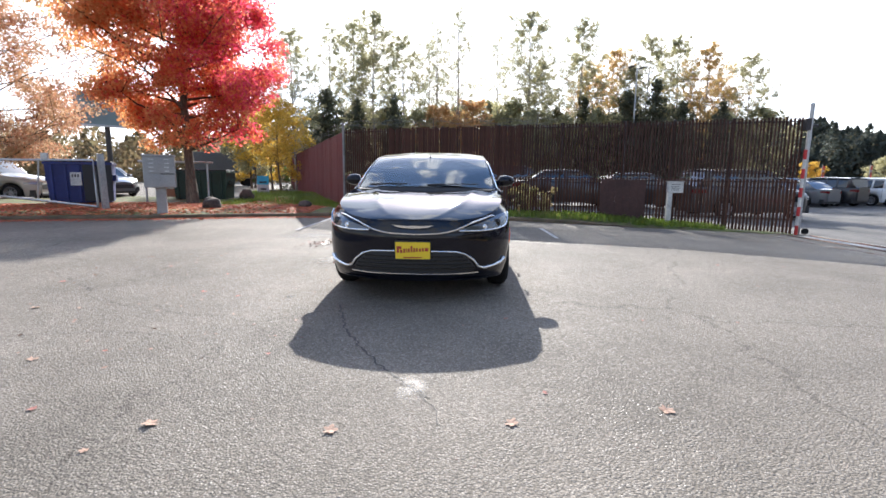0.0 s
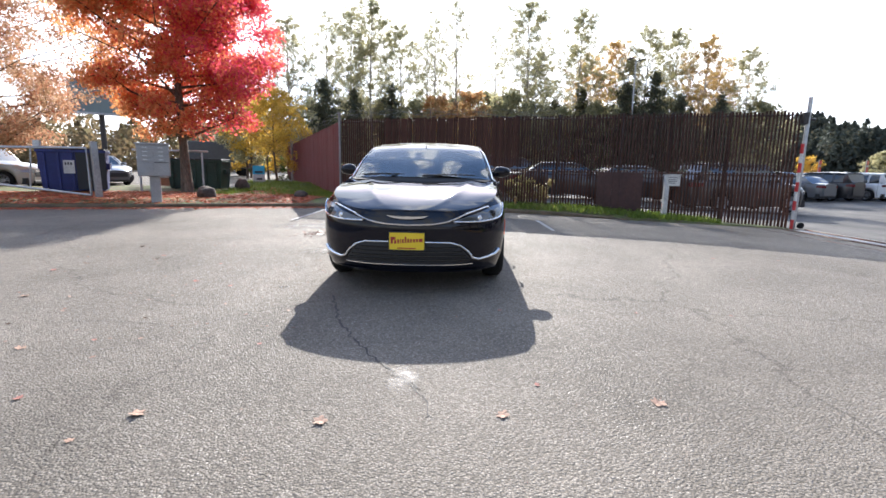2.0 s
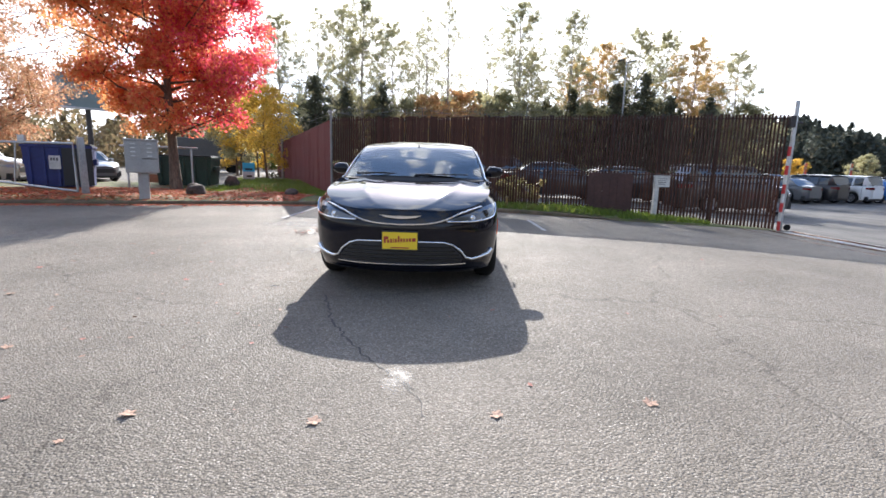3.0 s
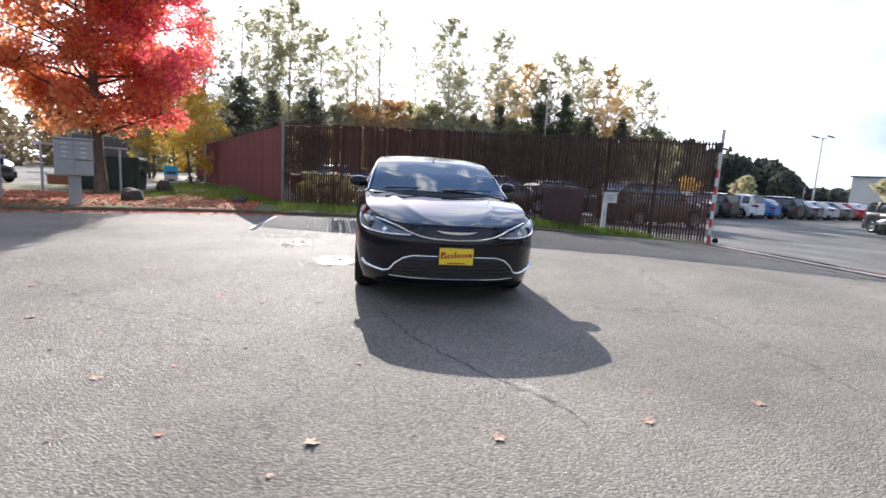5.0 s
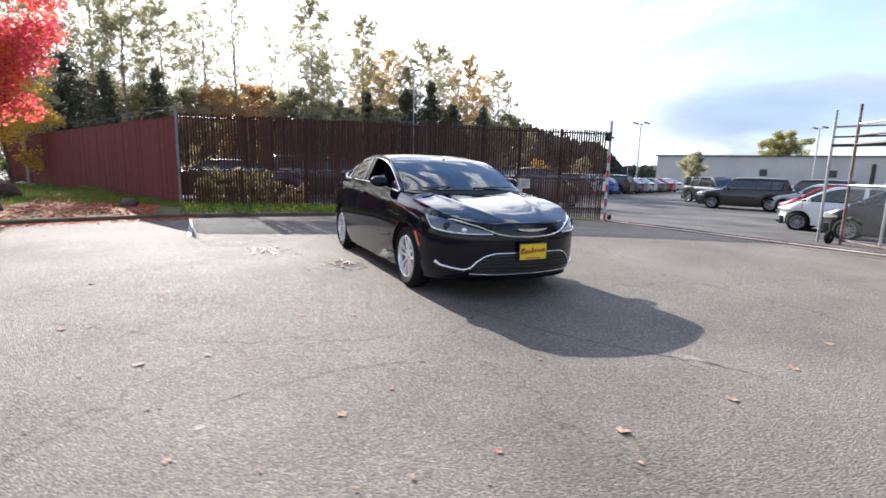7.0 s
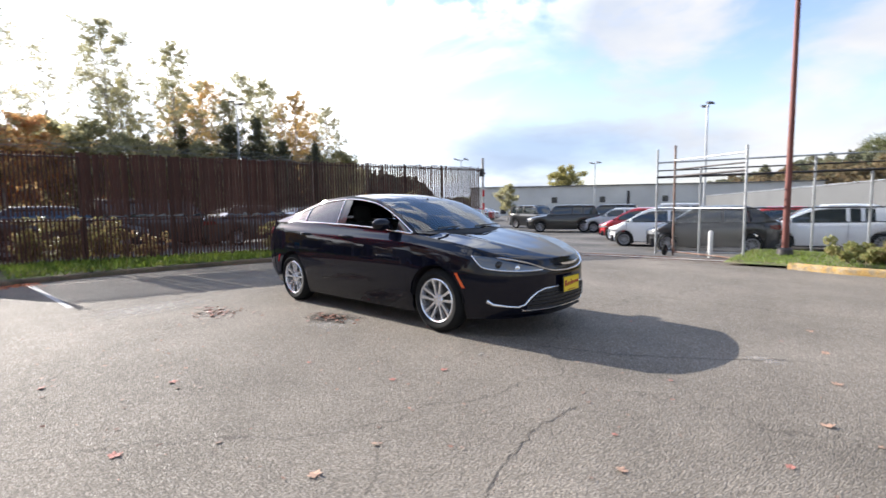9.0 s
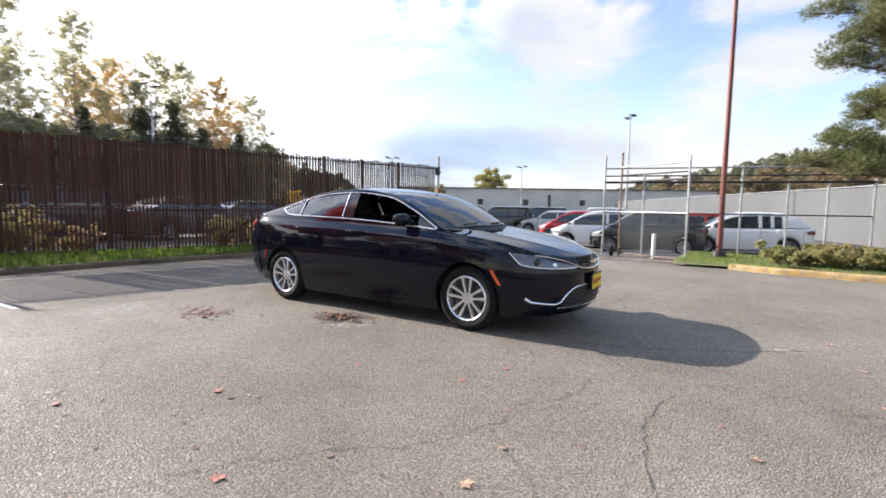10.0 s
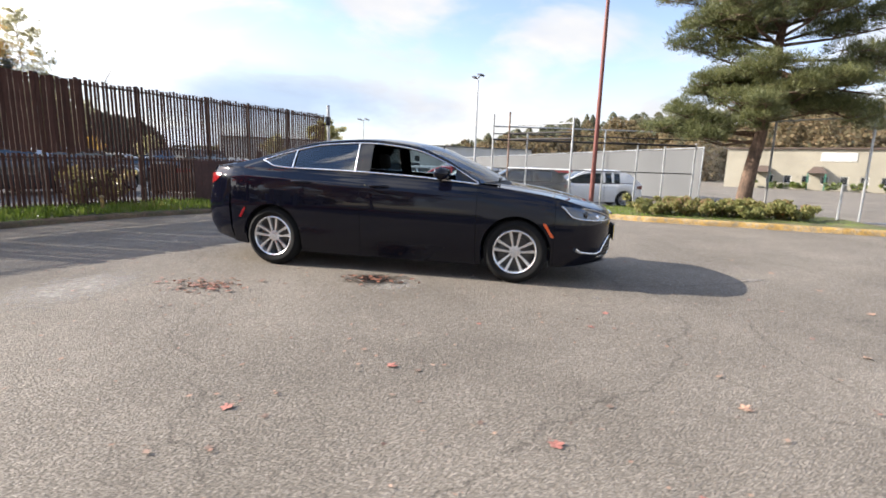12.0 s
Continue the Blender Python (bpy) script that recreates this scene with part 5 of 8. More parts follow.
def conifer(name, seed, height, spread, leaf_n, mat, label, tiers=16):
    """A fir: straight trunk with drooping boughs set with needle sprays."""
    rnd, rs = random.Random(seed), np.random.RandomState(seed)
    t = thing(name, pose(0, 0, 0), label, "tree")
    bm = bmesh.new()
    tube(bm, [(0, 0, -0.1), (0, 0, height * 0.5), (0, 0, height)], [height * 0.02, height * 0.012, 0.01], 8)
    cs = []
    for k in range(tiers):
        f = (k + 0.3) / tiers
        z = height * (0.06 + 0.93 * f)
        reach = spread * (1 - f) ** 0.55 * (0.8 + 0.25 * math.sin(k * 1.9 + seed)) + 0.12
        for j in range(7):
            a = j * 2 * math.pi / 7 + k * 0.7 + rnd.uniform(-0.3, 0.3)
            r = reach * rnd.uniform(0.35, 1.15)
            tip = Vector((math.cos(a) * r, math.sin(a) * r, z - 0.22 * r + rnd.uniform(-0.22, 0.22)))
            tube(bm, [(0, 0, z), tip], [0.02, 0.006], 3, False)
            n = max(4, int(leaf_n / tiers / 7 * (0.3 + 1.4 * (1 - f))))
            for i in range(n):
                g = rnd.uniform(0.15, 1.05)
                p = Vector((0, 0, z)).lerp(tip, g)
                w = 0.16 * r * (1.2 - g) + 0.05
                cs.append((p.x + rnd.gauss(0, w), p.y + rnd.gauss(0, w), p.z + rnd.gauss(-0.05, 0.12)))
    part("trunk", bm, BARK, t)
    v, f = blades(cs, max(0.12, height * 0.02), rs, "leaf", ((0, 0, -0.35), 1.0))
    ob = new("crown", leaf_mesh("crown", v, f, mat))
    ob.parent = t
    return t


def place(first, places):
    """Stand copies of a tree at (x, y, z, scale, turn)."""
    for k, (x, y, z, s, a) in enumerate(places):
        m = pose(x, y, z, 0, 0, a)
        if k == 0:
            first.matrix_world = m
            first.scale = (s, s, s)
        else:
            o = copy_thing(first, m)
            o.scale = (s, s, s)


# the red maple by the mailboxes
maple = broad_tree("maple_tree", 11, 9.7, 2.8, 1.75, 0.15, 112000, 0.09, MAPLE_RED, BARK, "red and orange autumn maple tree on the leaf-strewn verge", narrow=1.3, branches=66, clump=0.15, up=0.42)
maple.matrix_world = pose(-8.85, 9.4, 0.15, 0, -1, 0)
young = broad_tree("street_tree", 23, 8.6, 4.2, 1.3, 0.10, 66000, 0.075, PALE_ORANGE, BARK, "half-bare tree with pale orange leaves behind the dumpster", narrow=1.2, branches=44, clump=0.17, up=0.35)
place(young, [(-16.9, 10.0, 0.05, 1.0, 10), (-19.5, 7.0, 0.05, 0.95, 130)])
golden = broad_tree("golden_tree", 31, 6.4, 2.4, 0.8, 0.07, 9500, 0.115, GOLDEN, BARK, "small golden-leaved tree beside the side fence", branches=20, clump=0.2)
place(golden, [(-10.7, 22.0, 0.2, 0.86, 0), (-14.5, 30.0, 0, 0.95, 70), (-17.0, 32.5, 0, 1.0, 160), (-20, 40, 0, 1.2, 200), (34.5, 43.6, -0.4, 0.55, 20)])

pop_a = broad_tree("poplar_tree", 41, 15, 2.5, 2.6, 0.12, 20000, 0.10, POPLAR, BARK_PALE, "tall thin poplar with sparse pale green leaves", narrow=0.85, branches=80, clump=0.052, up=1.2)
place(pop_a, [(-9.9, 38.3, 0, 1.03, 0), (-5.6, 40.1, 0, 0.975, 80), (6.0, 39.7, 0, 1.1, 150), (17.0, 40.7, 0, 0.975, 220), (25.6, 39.0, 0, 0.837, 30), (-11.0, 25.5, 0, 0.721, 60)])
pop_b = broad_tree("poplar_tree", 43, 15, 2.1, 3.0, 0.11, 17000, 0.10, POPLAR, BARK_PALE, "tall thin poplar with sparse pale green leaves", narrow=0.75, branches=76, clump=0.05, up=1.35)
place(pop_b, [(-7.5, 36.8, 0, 1.06, 0), (10.5, 39.4, 0, 1.06, 95), (19.9, 41.7, 0, 1.01, 170), (7.6, 41.5, 0, 0.848, 260), (15.7, 41.1, 0, 0.806, 20)])
pop_bare = broad_tree("poplar_tree", 47, 15, 1.9, 4.2, 0.11, 5200, 0.10, POPLAR, BARK_PALE, "almost leafless tall poplar against the bright sky", narrow=0.8, branches=50, clump=0.06, up=1.2)
place(pop_bare, [(-11.4, 35.9, 0, 0.975, 0), (-2.5, 41.4, 0, 1.08, 60), (-0.5, 37.5, 0, 1.1, 120), (3.5, 48.4, 0, 1.11, 180), (-3.6, 44, 0, 1.01, 240)])
pop_gold = broad_tree("poplar_tree", 53, 13, 2.3, 2.4, 0.11, 18000, 0.10, POPLAR_GOLD, BARK_PALE, "poplar turning yellow and rust for autumn", narrow=0.85, branches=64, clump=0.06, up=1.15)
place(pop_gold, [(21.5, 38.8, 0, 1.03, 0), (14.5, 43.5, 0, 1.11, 100), (11.8, 41.0, 0, 0.901, 190), (23.6, 41.0, 0, 0.848, 280)])
fir = conifer("fir_tree", 61, 8.6, 4.6, 15000, CONIFER, "dark green fir tree behind the fence", 24)
place(fir, [(-10.1, 30.0, 0, 0.88, 0), (14.4, 37.3, 0, 1.02, 90), (18.4, 35.9, 0, 0.89, 200), (8.8, 40.8, 0, 0.9, 300)])
fir_b = conifer("fir_tree", 67, 9.4, 2.7, 8000, CONIFER, "slim dark fir tree behind the fence", 26)
place(fir_b, [(16.5, 36.6, 0, 1.03, 0), (10.8, 38.3, 0, 0.9, 50), (21.1, 34.6, 0, 0.8, 110), (-8.8, 34.4, 0, 0.8, 170), (-5.8, 35.0, 0, 0.86, 220), (12.5, 39.0, 0, 0.75, 260), (19.8, 37.0, 0, 0.72, 310)])
rusty = broad_tree("autumn_tree", 71, 8.0, 2.4, 1.2, 0.11, 7000, 0.19, RUSTY, BARK, "round rust-orange autumn tree behind the fence", branches=22, clump=0.2)
place(rusty, [(-2.2, 37.4, 0, 0.95, 0), (0.8, 37.5, 0, 1.02, 120), (2.4, 44, 0, 0.9, 200), (-6.5, 42, 0, 0.85, 20), (6.5, 43, 0, 0.9, 300), (21.5, 42, 0, 0.85, 40)])
leafy = broad_tree("leafy_tree", 73, 8.0, 2.3, 1.0, 0.11, 7600, 0.19, POPLAR, BARK, "yellow-green bushy tree behind the fence", branches=22, clump=0.2)
place(leafy, [(4.2, 37.3, 0, 1.0, 0), (-4.2, 37.2, 0, 0.9, 100), (25.6, 36.7, 0, 0.93, 200), (13.5, 39.7, 0, 0.9, 300), (-16.9, 31.7, 0, 0.75, 40), (8.8, 37.6, 0, 0.85, 10), (-7.3, 39, 0, 0.95, 60), (16.2, 44, 0, 0.9, 80), (40.0, 41.5, -0.4, 0.5, 0), (-0.8, 41, 0, 1.0, 33), (2.6, 40, 0, 1.05, 210), (6.4, 36.5, 0, 0.9, 130), (11.8, 37, 0, 0.9, 250), (18.3, 39.5, 0, 1.0, 10), (22.8, 37, 0, 0.9, 170), (-10.5, 42, 0, 1.05, 140), (-13.2, 36.0, 0, 0.85, 90)])
yellow_far = broad_tree("leafy_tree", 79, 8.2, 3.2, 1.5, 0.2, 15000, 0.20, YELLOW_GREEN, BARK, "yellow-green autumn tree rising behind the long shed", branches=20, clump=0.22)
place(yellow_far, [(75.5, 38.0, 0.0, 0.98, 0)])
small_green = broad_tree("leafy_tree", 83, 5.6, 1.3, 0.8, 0.08, 6000, 0.15, POPLAR, BARK_PALE, "small pale green tree in front of the long shed", branches=16, clump=0.2)
place(small_green, [(41.5, 27.0, -0.38, 0.80, 0)])


def far_woods(name, label, rows, mat, seed, size, per):
    """A distant wooded slope, far too many trees to count: one mesh of leaf clumps on pointed and rounded crowns."""
    rs = np.random.RandomState(seed)
    vs, fs, off = [], [], 0
    for x, y, z, h, w, kind in rows:
        n = per
        u = rs.uniform(0, 1, n)
        r = w * ((1 - u) ** 0.8 if kind == 0 else np.sin(np.pi * (0.15 + 0.85 * u)) ** 0.6) * np.sqrt(rs.uniform(0.2, 1, n))
        a = rs.uniform(0, 2 * np.pi, n)
        c = np.stack([x + r * np.cos(a), y + r * np.sin(a), z + h * u], 1)
        v, f = blades(c, size, rs)
        vs.append(v)
        fs += [tuple(i + off for i in q) for q in f]
        off += len(v)
    ob = new(name, leaf_mesh(name, np.concatenate(vs), fs, mat))
    return tagged(ob, label, "woods", kind="stuff")


def woods_rows(seed, count, az0, az1, near, far, top, kinds):
    rnd = random.Random(seed)
    out = []
    for k in range(count):
        az = radians(az0 + (az1 - az0) * rnd.random())
        d = near + (far - near) * rnd.random()
        f = (math.degrees(az) - az0) / (az1 - az0)
        hz = interp(f, top)
        lift = (d - near) / (far - near)
        h = min(rnd.uniform(6, 10) * (1.15 if rnd.random() < 0.2 else 1), max(hz, 3.5) * rnd.uniform(0.75, 1.05))
        z = max(0.0, hz * lift - h * 0.7)
        out.append((math.sin(az) * d, math.cos(az) * d, z, h, rnd.uniform(2.0, 4.2), kinds[rnd.randrange(len(kinds))]))
    return out


far_woods("far_woods", "distant dark green wooded hillside", woods_rows(5, 560, 26, 50, 110, 165, [(0, 14), (0.42, 16), (0.58, 11.5), (0.70, 10.5), (0.77, 9.3), (0.9, 3), (1, 3)], (0, 0, 0, 1)), HAZY, 5, 0.6, 560)
far_woods("far_woods", "distant green and brown wooded hillside", woods_rows(6, 420, 50, 104, 120, 170, [(0, 4), (0.2, 4.5), (0.46, 5.5), (0.6, 9), (0.7, 13.5), (0.87, 18), (1, 17)], (1, 1, 0, 1)), OLIVE, 6, 0.62, 620)
far_woods("far_woods", "distant brownish autumn trees on the slope", woods_rows(7, 120, 80, 118, 112, 124, [(0, 6), (0.5, 12), (1, 14)], (1, 1)), DULL, 7, 0.7, 420)
far_woods("far_woods", "distant dark and russet wooded hillside behind the cream building", woods_rows(10, 260, 104, 140, 105, 150, [(0, 17), (0.4, 19), (1, 17)], (1, 0, 1)), OLIVE, 10, 0.62, 620)
far_woods("far_woods", "patches of russet trees on the hillside", woods_rows(12, 60, 104, 132, 96, 104, [(0, 8), (0.5, 11), (1, 11)], (1, 1)), DULL, 12, 0.65, 300)
far_woods("far_woods", "belt of trees behind the neighbouring lot", woods_rows(8, 110, -64, -12, 62, 95, [(0, 6), (0.5, 7), (1, 8)], (1, 1, 0)), DULL, 8, 0.5, 420)
far_woods("far_woods", "belt of green and yellow trees beyond the fence", woods_rows(9, 70, -14, 9, 62, 100, [(0, 8), (0.5, 9), (1, 9)], (1, 0, 1)), POPLAR, 9, 0.4, 560)
far_woods("far_woods", "belt of dark green trees beyond the fence", woods_rows(14, 90, 8, 33, 58, 95, [(0, 9), (0.5, 9.5), (1, 9)], (1, 0, 0)), HAZY, 14, 0.4, 620)


def pine_tree():
    """An old pine: leaning trunk, bare crooked limbs, flat pads of needles."""
    rnd, rs = random.Random(91), np.random.RandomState(91)
    t = thing("pine_tree", pose(9.68, -7.3, 0.05), "old spreading pine with a bare leaning trunk in the ivy bed", "tree")
    bm = bmesh.new()
    trunk = [Vector(p) for p in ((0, 0.08, -0.1), (0, 0.08, 0.6), (0, 0.0, 1.4), (-0.03, -0.1, 2.2), (-0.06, -0.18, 3.6), (-0.08, -0.25, 5.0), (-0.08, -0.27, 6.4), (-0.05, -0.3, 8.6))]
    tube(bm, trunk, [0.25, 0.20, 0.175, 0.16, 0.135, 0.105, 0.07, 0.02], 12)
    # limbs: height on the trunk, heading (degrees from +x), reach, rise, pads
    limbs = [(2.0, 70, 2.9, 0.4, 7), (2.2, 60, 2.3, 0.8, 6), (2.3, 82, 2.1, 0.5, 6), (2.1, 74, 1.7, 0.1, 5)]
    limbs += [(2.5, 130, 1.3, 0.5, 5), (2.5, 340, 1.3, 0.5, 5), (2.6, 250, 1.5, 0.3, 5), (2.7, 200, 1.4, 0.6, 5), (2.4, 160, 1.6, 0.5, 6), (2.6, 60, 1.5, 0.9, 6), (2.7, 100, 1.4, 1.0, 6), (2.8, 240, 1.3, 0.8, 6), (3.2, 150, 1.2, 0.8, 6), (2.9, 20, 1.0, 0.8, 5), (3.0, 90, 1.1, 0.8, 5), (3.1, 165, 0.9, 0.9, 5), (3.0, 290, 1.1, 0.7, 5)]
    limbs += [(4.2, 72, 2.3, 0.6, 6), (4.5, 58, 2.2, 0.9, 5), (4.4, 84, 1.9, 1.0, 5), (4.9, 74, 2.4, 1.2, 6), (5.0, 150, 1.5, 0.9, 5), (5.0, 330, 1.5, 0.9, 5)]
    limbs += [(4.2, 250, 2.3, -0.2, 5), (4.0, 243, 2.6, -0.9, 5), (4.1, 258, 2.9, -0.5, 5), (3.7, 250, 2.3, -1.3, 5), (4.6, 252, 2.6, 0.3, 6), (5.1, 246, 2.2, 0.7, 5), (4.7, 262, 2.4, 0.6, 5), (3.9, 236, 2.0, -0.5, 5), (3.6, 262, 2.2, -0.7, 5), (4.6, 95, 1.5, 0.9, 6), (4.6, 130, 1.7, 0.8, 6), (4.8, 200, 1.7, 0.9, 6), (4.7, 65, 1.4, 0.7, 6)]
    limbs += [(5.6 + 0.21 * k, (k * 137 + 40) % 360, 2.2 - 0.14 * k, 0.9, 5) for k in range(14)]
    pads = []
    for z, a, reach, rise, count in limbs:
        i = next(k for k in range(len(trunk) - 1) if trunk[k + 1].z > z or k == len(trunk) - 2)
        p = trunk[i].lerp(trunk[i + 1], min(1, (z - trunk[i].z) / (trunk[i + 1].z - trunk[i].z)))
        d = Vector((math.cos(radians(a)), math.sin(radians(a)), 0))
        tip = p + d * reach + Vector((0, 0, rise))
        mid = p.lerp(tip, 0.5) + Vector((rnd.uniform(-0.15, 0.15), rnd.uniform(-0.15, 0.15), rnd.uniform(-0.25, 0.05)))
        tube(bm, [p, mid, tip], [0.05, 0.03, 0.010], 6, False)
        for j in range(count + 3):
            g = 1.0 if j == 0 else rnd.uniform(0.42, 1.0)
            q = p.lerp(mid, g * 2) if g < 0.5 else mid.lerp(tip, g * 2 - 1)
            e = q + Vector((rnd.gauss(0, 0.22), rnd.gauss(0, 0.22), rnd.uniform(0.0, 0.16))) * (0 if j == 0 else 1.2)
            tube(bm, [q, e], [0.02, 0.008], 4, False)
            w = rnd.uniform(0.28, 0.50)
            pads.append((e, w))
            # a ragged rim of smaller tufts round each pad
            for k in range(5):
                h = rnd.uniform(0, 6.28)
                o = e + Vector((math.cos(h) * w, math.sin(h) * w, rnd.uniform(-0.06, 0.12)))
                tube(bm, [e, o], [0.010, 0.004], 3, False)
                pads.append((o, w * rnd.uniform(0.3, 0.5)))
    part("trunk", bm, BARK_PINE, t, smooth=60)
    centre = np.array([q[0] for q in pads])
    radius = np.array([q[1] for q in pads])
    share = radius ** 2 / (radius ** 2).sum()
    i = rs.choice(len(pads), 280000, p=share)
    d = rs.normal(size=(len(i), 3))
    d /= np.linalg.norm(d, axis=1)[:, None]
    d[:, 2] = np.where(d[:, 2] < -0.25, -d[:, 2], d[:, 2])
    c = centre[i] + d * (radius[i] * rs.uniform(0.35, 1.0, len(i)) ** 0.6)[:, None] * np.array([1, 1, 0.85])
    out = d * np.array([1, 1, 0.6]) + np.array([0, 0, 0.55]) + rs.normal(size=d.shape) * 0.45
    out /= np.linalg.norm(out, axis=1)[:, None]
    wide = np.cross(out, rs.normal(size=d.shape))
    wide /= np.linalg.norm(wide, axis=1)[:, None]
    long = rs.uniform(0.07, 0.13, len(i))[:, None]
    v = np.stack([c - wide * 0.008, c + wide * 0.008, c + out * long], 1).reshape(-1, 3)
    ob = new("crown", leaf_mesh("crown", v, [(3 * k, 3 * k + 1, 3 * k + 2) for k in range(len(i))], PINE))
    ob.parent = t


pine_tree()


def shrub(name, places, n, size, mat, label, seed, stems=14):
    """Low shrubs: thin stems and a loose shell of leaves."""
    rnd, rs = random.Random(seed), np.random.RandomState(seed)
    first = Vector(places[0][:3])
    t = thing(name, pose(*first), label, "shrub")
    bm = bmesh.new()
    cs, rr = [], []
    for x, y, z, r, h in places:
        o = Vector((x, y, z)) - first
        for k in range(stems):
            a = rnd.uniform(0, 6.28)
            w = r * rnd.uniform(0.2, 1)
            tip = o + Vector((math.cos(a) * w, math.sin(a) * w, h * rnd.uniform(0.45, 1.0)))
            tube(bm, [o + Vector((math.cos(a) * w * 0.3, math.sin(a) * w * 0.3, -0.05)), tip], [0.010, 0.004], 4, False)
            for g in (0.55, 1.0):
                cs.append(o.lerp(tip, g))
                rr.append(0.16 * (r + h) * 0.6)
    part("woody_base", bm, BARK, t)
    v, f = blades(around(cs, rr, n, rs, 0.0), size, rs)
    ob = new("leaves", leaf_mesh("leaves", v, f, mat))
    ob.parent = t


shrub("wild_shrub", [(-2.75, 9.3, 0.0, 0.5, 1.1), (-2.2, 9.15, 0.0, 0.6, 1.15), (-1.6, 9.0, 0.0, 0.6, 1.1), (-1.0, 8.8, 0.0, 0.5, 0.9), (-0.5, 8.7, 0.0, 0.4, 0.7)], 9000, 0.055, IVY, "wild shrub with green and rusty leaves behind the fence pickets", 101)
shrub("wild_shrub", [(2.1, 7.5, 0.0, 0.5, 1.0), (2.6, 7.3, 0.0, 0.45, 1.0)], 2200, 0.06, IVY, "straggly green vines growing up behind the fence", 102, 10)
shrub("ivy_bed", [(8.45 + 0.3 * (k % 3), -4.45 - 0.42 * k, 0.05, 1.0, 0.34 + 0.08 * (k % 2)) for k in range(10)], 34000, 0.055, BED_LEAF, "bed of low green and russet ground-cover shrubs round the pine", 103, 10)


def tufts(name, region, count, size, mat, label, seed, lift=0.0, flat=False, category="grass"):
    """Grass or litter: a great many small blades over a region(rs) -> x, y."""
    rs = np.random.RandomState(seed)
    c = []
    while len(c) < count:
        q = region(rs)
        if q:
            c.append(q)
    c = np.array(c)
    if flat:
        v, f = blades(c, size, rs, "leaf", None, 0.4)
        mid = np.repeat(c, 4, 0)
        v[:, 2] = mid[:, 2] + (v[:, 2] - mid[:, 2]) * 0.22 + lift
    else:
        v, f = blades(c, size, rs, "needle", ((0, 0, 1.4), 0.5), 0.5)
    ob = new(name, leaf_mesh(name, v, f, mat))
    return tagged(ob, label, category, kind="stuff")


def verge_spot(x0, x1, share=(0.0, 1.0)):
    def at(rs):
        x = rs.uniform(x0, x1)
        y0 = kerb_y(x) + 0.16 if x <= 4.4 else 5.0
        y1 = fence_y(x) + 0.2 if x > -3.4 else far_edge(x)
        y = y0 + (y1 - y0) * (share[0] + (share[1] - share[0]) * rs.uniform())
        return (x, y, verge_z(x, y) - 0.01)
    return at


tufts("grass", verge_spot(-3.4, 6.6), 11000, 0.11, GRASS, "short green grass along the foot of the fence", 111)
tufts("grass", verge_spot(-8.0, -3.4, (0.45, 1.0)), 8000, 0.09, GRASS, "mown lawn sloping up beside the side fence", 112)
tufts("leaf_litter", verge_spot(-15, -3.9, (0.0, 0.62)), 15000, 0.085, LITTER, "fallen red and orange maple leaves covering the verge", 113, 0.02, True, "leaves")


def lawn_back(rs):
    x, y = rs.uniform(-12, -4), rs.uniform(9, 22)
    side = FENCE_A.x + (SIDE_END.x - FENCE_A.x) * (y - FENCE_A.y) / (SIDE_END.y - FENCE_A.y)
    return (x, y, 0.14) if side - 3.2 < x < side - 0.1 else None


tufts("grass", lawn_back, 7000, 0.10, GRASS, "green grass bank along the side fence", 114)


def gutter(rs):
    x = rs.uniform(-14, -3.0)
    return (x, kerb_y(x) - abs(rs.normal(0, 0.24)) - 0.02, 0.006)


tufts("leaf_litter", gutter, 3000, 0.075, LITTER, "fallen leaves gathered in the gutter along the kerb", 115, 0.008, True, "leaves")


def pole_strip(rs):
    return (rs.uniform(7.6, 11.0), rs.uniform(-9.5, -2.2), 0.0)


tufts("grass", pole_strip, 12000, 0.06, GRASS, "rough grass round the light pole and the ivy bed", 116)


def kerb_leaves(rs):
    y = rs.uniform(-9.5, -3.4)
    return (7.0 - abs(rs.normal(0, 0.2)) + (-3.4 - y) * -0.06, y, -0.10)


tufts("leaf_litter", kerb_leaves, 160, 0.08, LITTER, "scattered dry leaves along the yellow kerb", 117, 0.008, True, "leaves")
# ---- parked cars ----
TAIL_RED = material("dark_red_lens", (0.12, 0.004, 0.006), 0.25, coat=0.3)
ALLOY_DULL = material("dull_alloy", (0.34, 0.34, 0.35), 0.4, 0.6)
HEAD_GREY = material("parked_headlamp", (0.42, 0.43, 0.44), 0.15, 0.5, coat=1.0)
GLASS_DARK = material("parked_car_glass", (0.020, 0.028, 0.032), 0.04, spec=1.0)
COLORS = {"white": (0.72, 0.72, 0.71), "black": (0.012, 0.012, 0.014), "grey": (0.09, 0.095, 0.10), "red": (0.42, 0.012, 0.02), "blue": (0.02, 0.14, 0.42), "silver": (0.42, 0.43, 0.44), "olive": (0.016, 0.015, 0.012), "beige": (0.38, 0.35, 0.30), "navy": (0.02, 0.03, 0.06), "charcoal": (0.022, 0.022, 0.023)}
CAR_PAINT = {k: material(k + "_car_paint", c, 0.3, 0.0, coat=0.8, stain=0.04, stain_scale=1.5) for k, c in COLORS.items()}
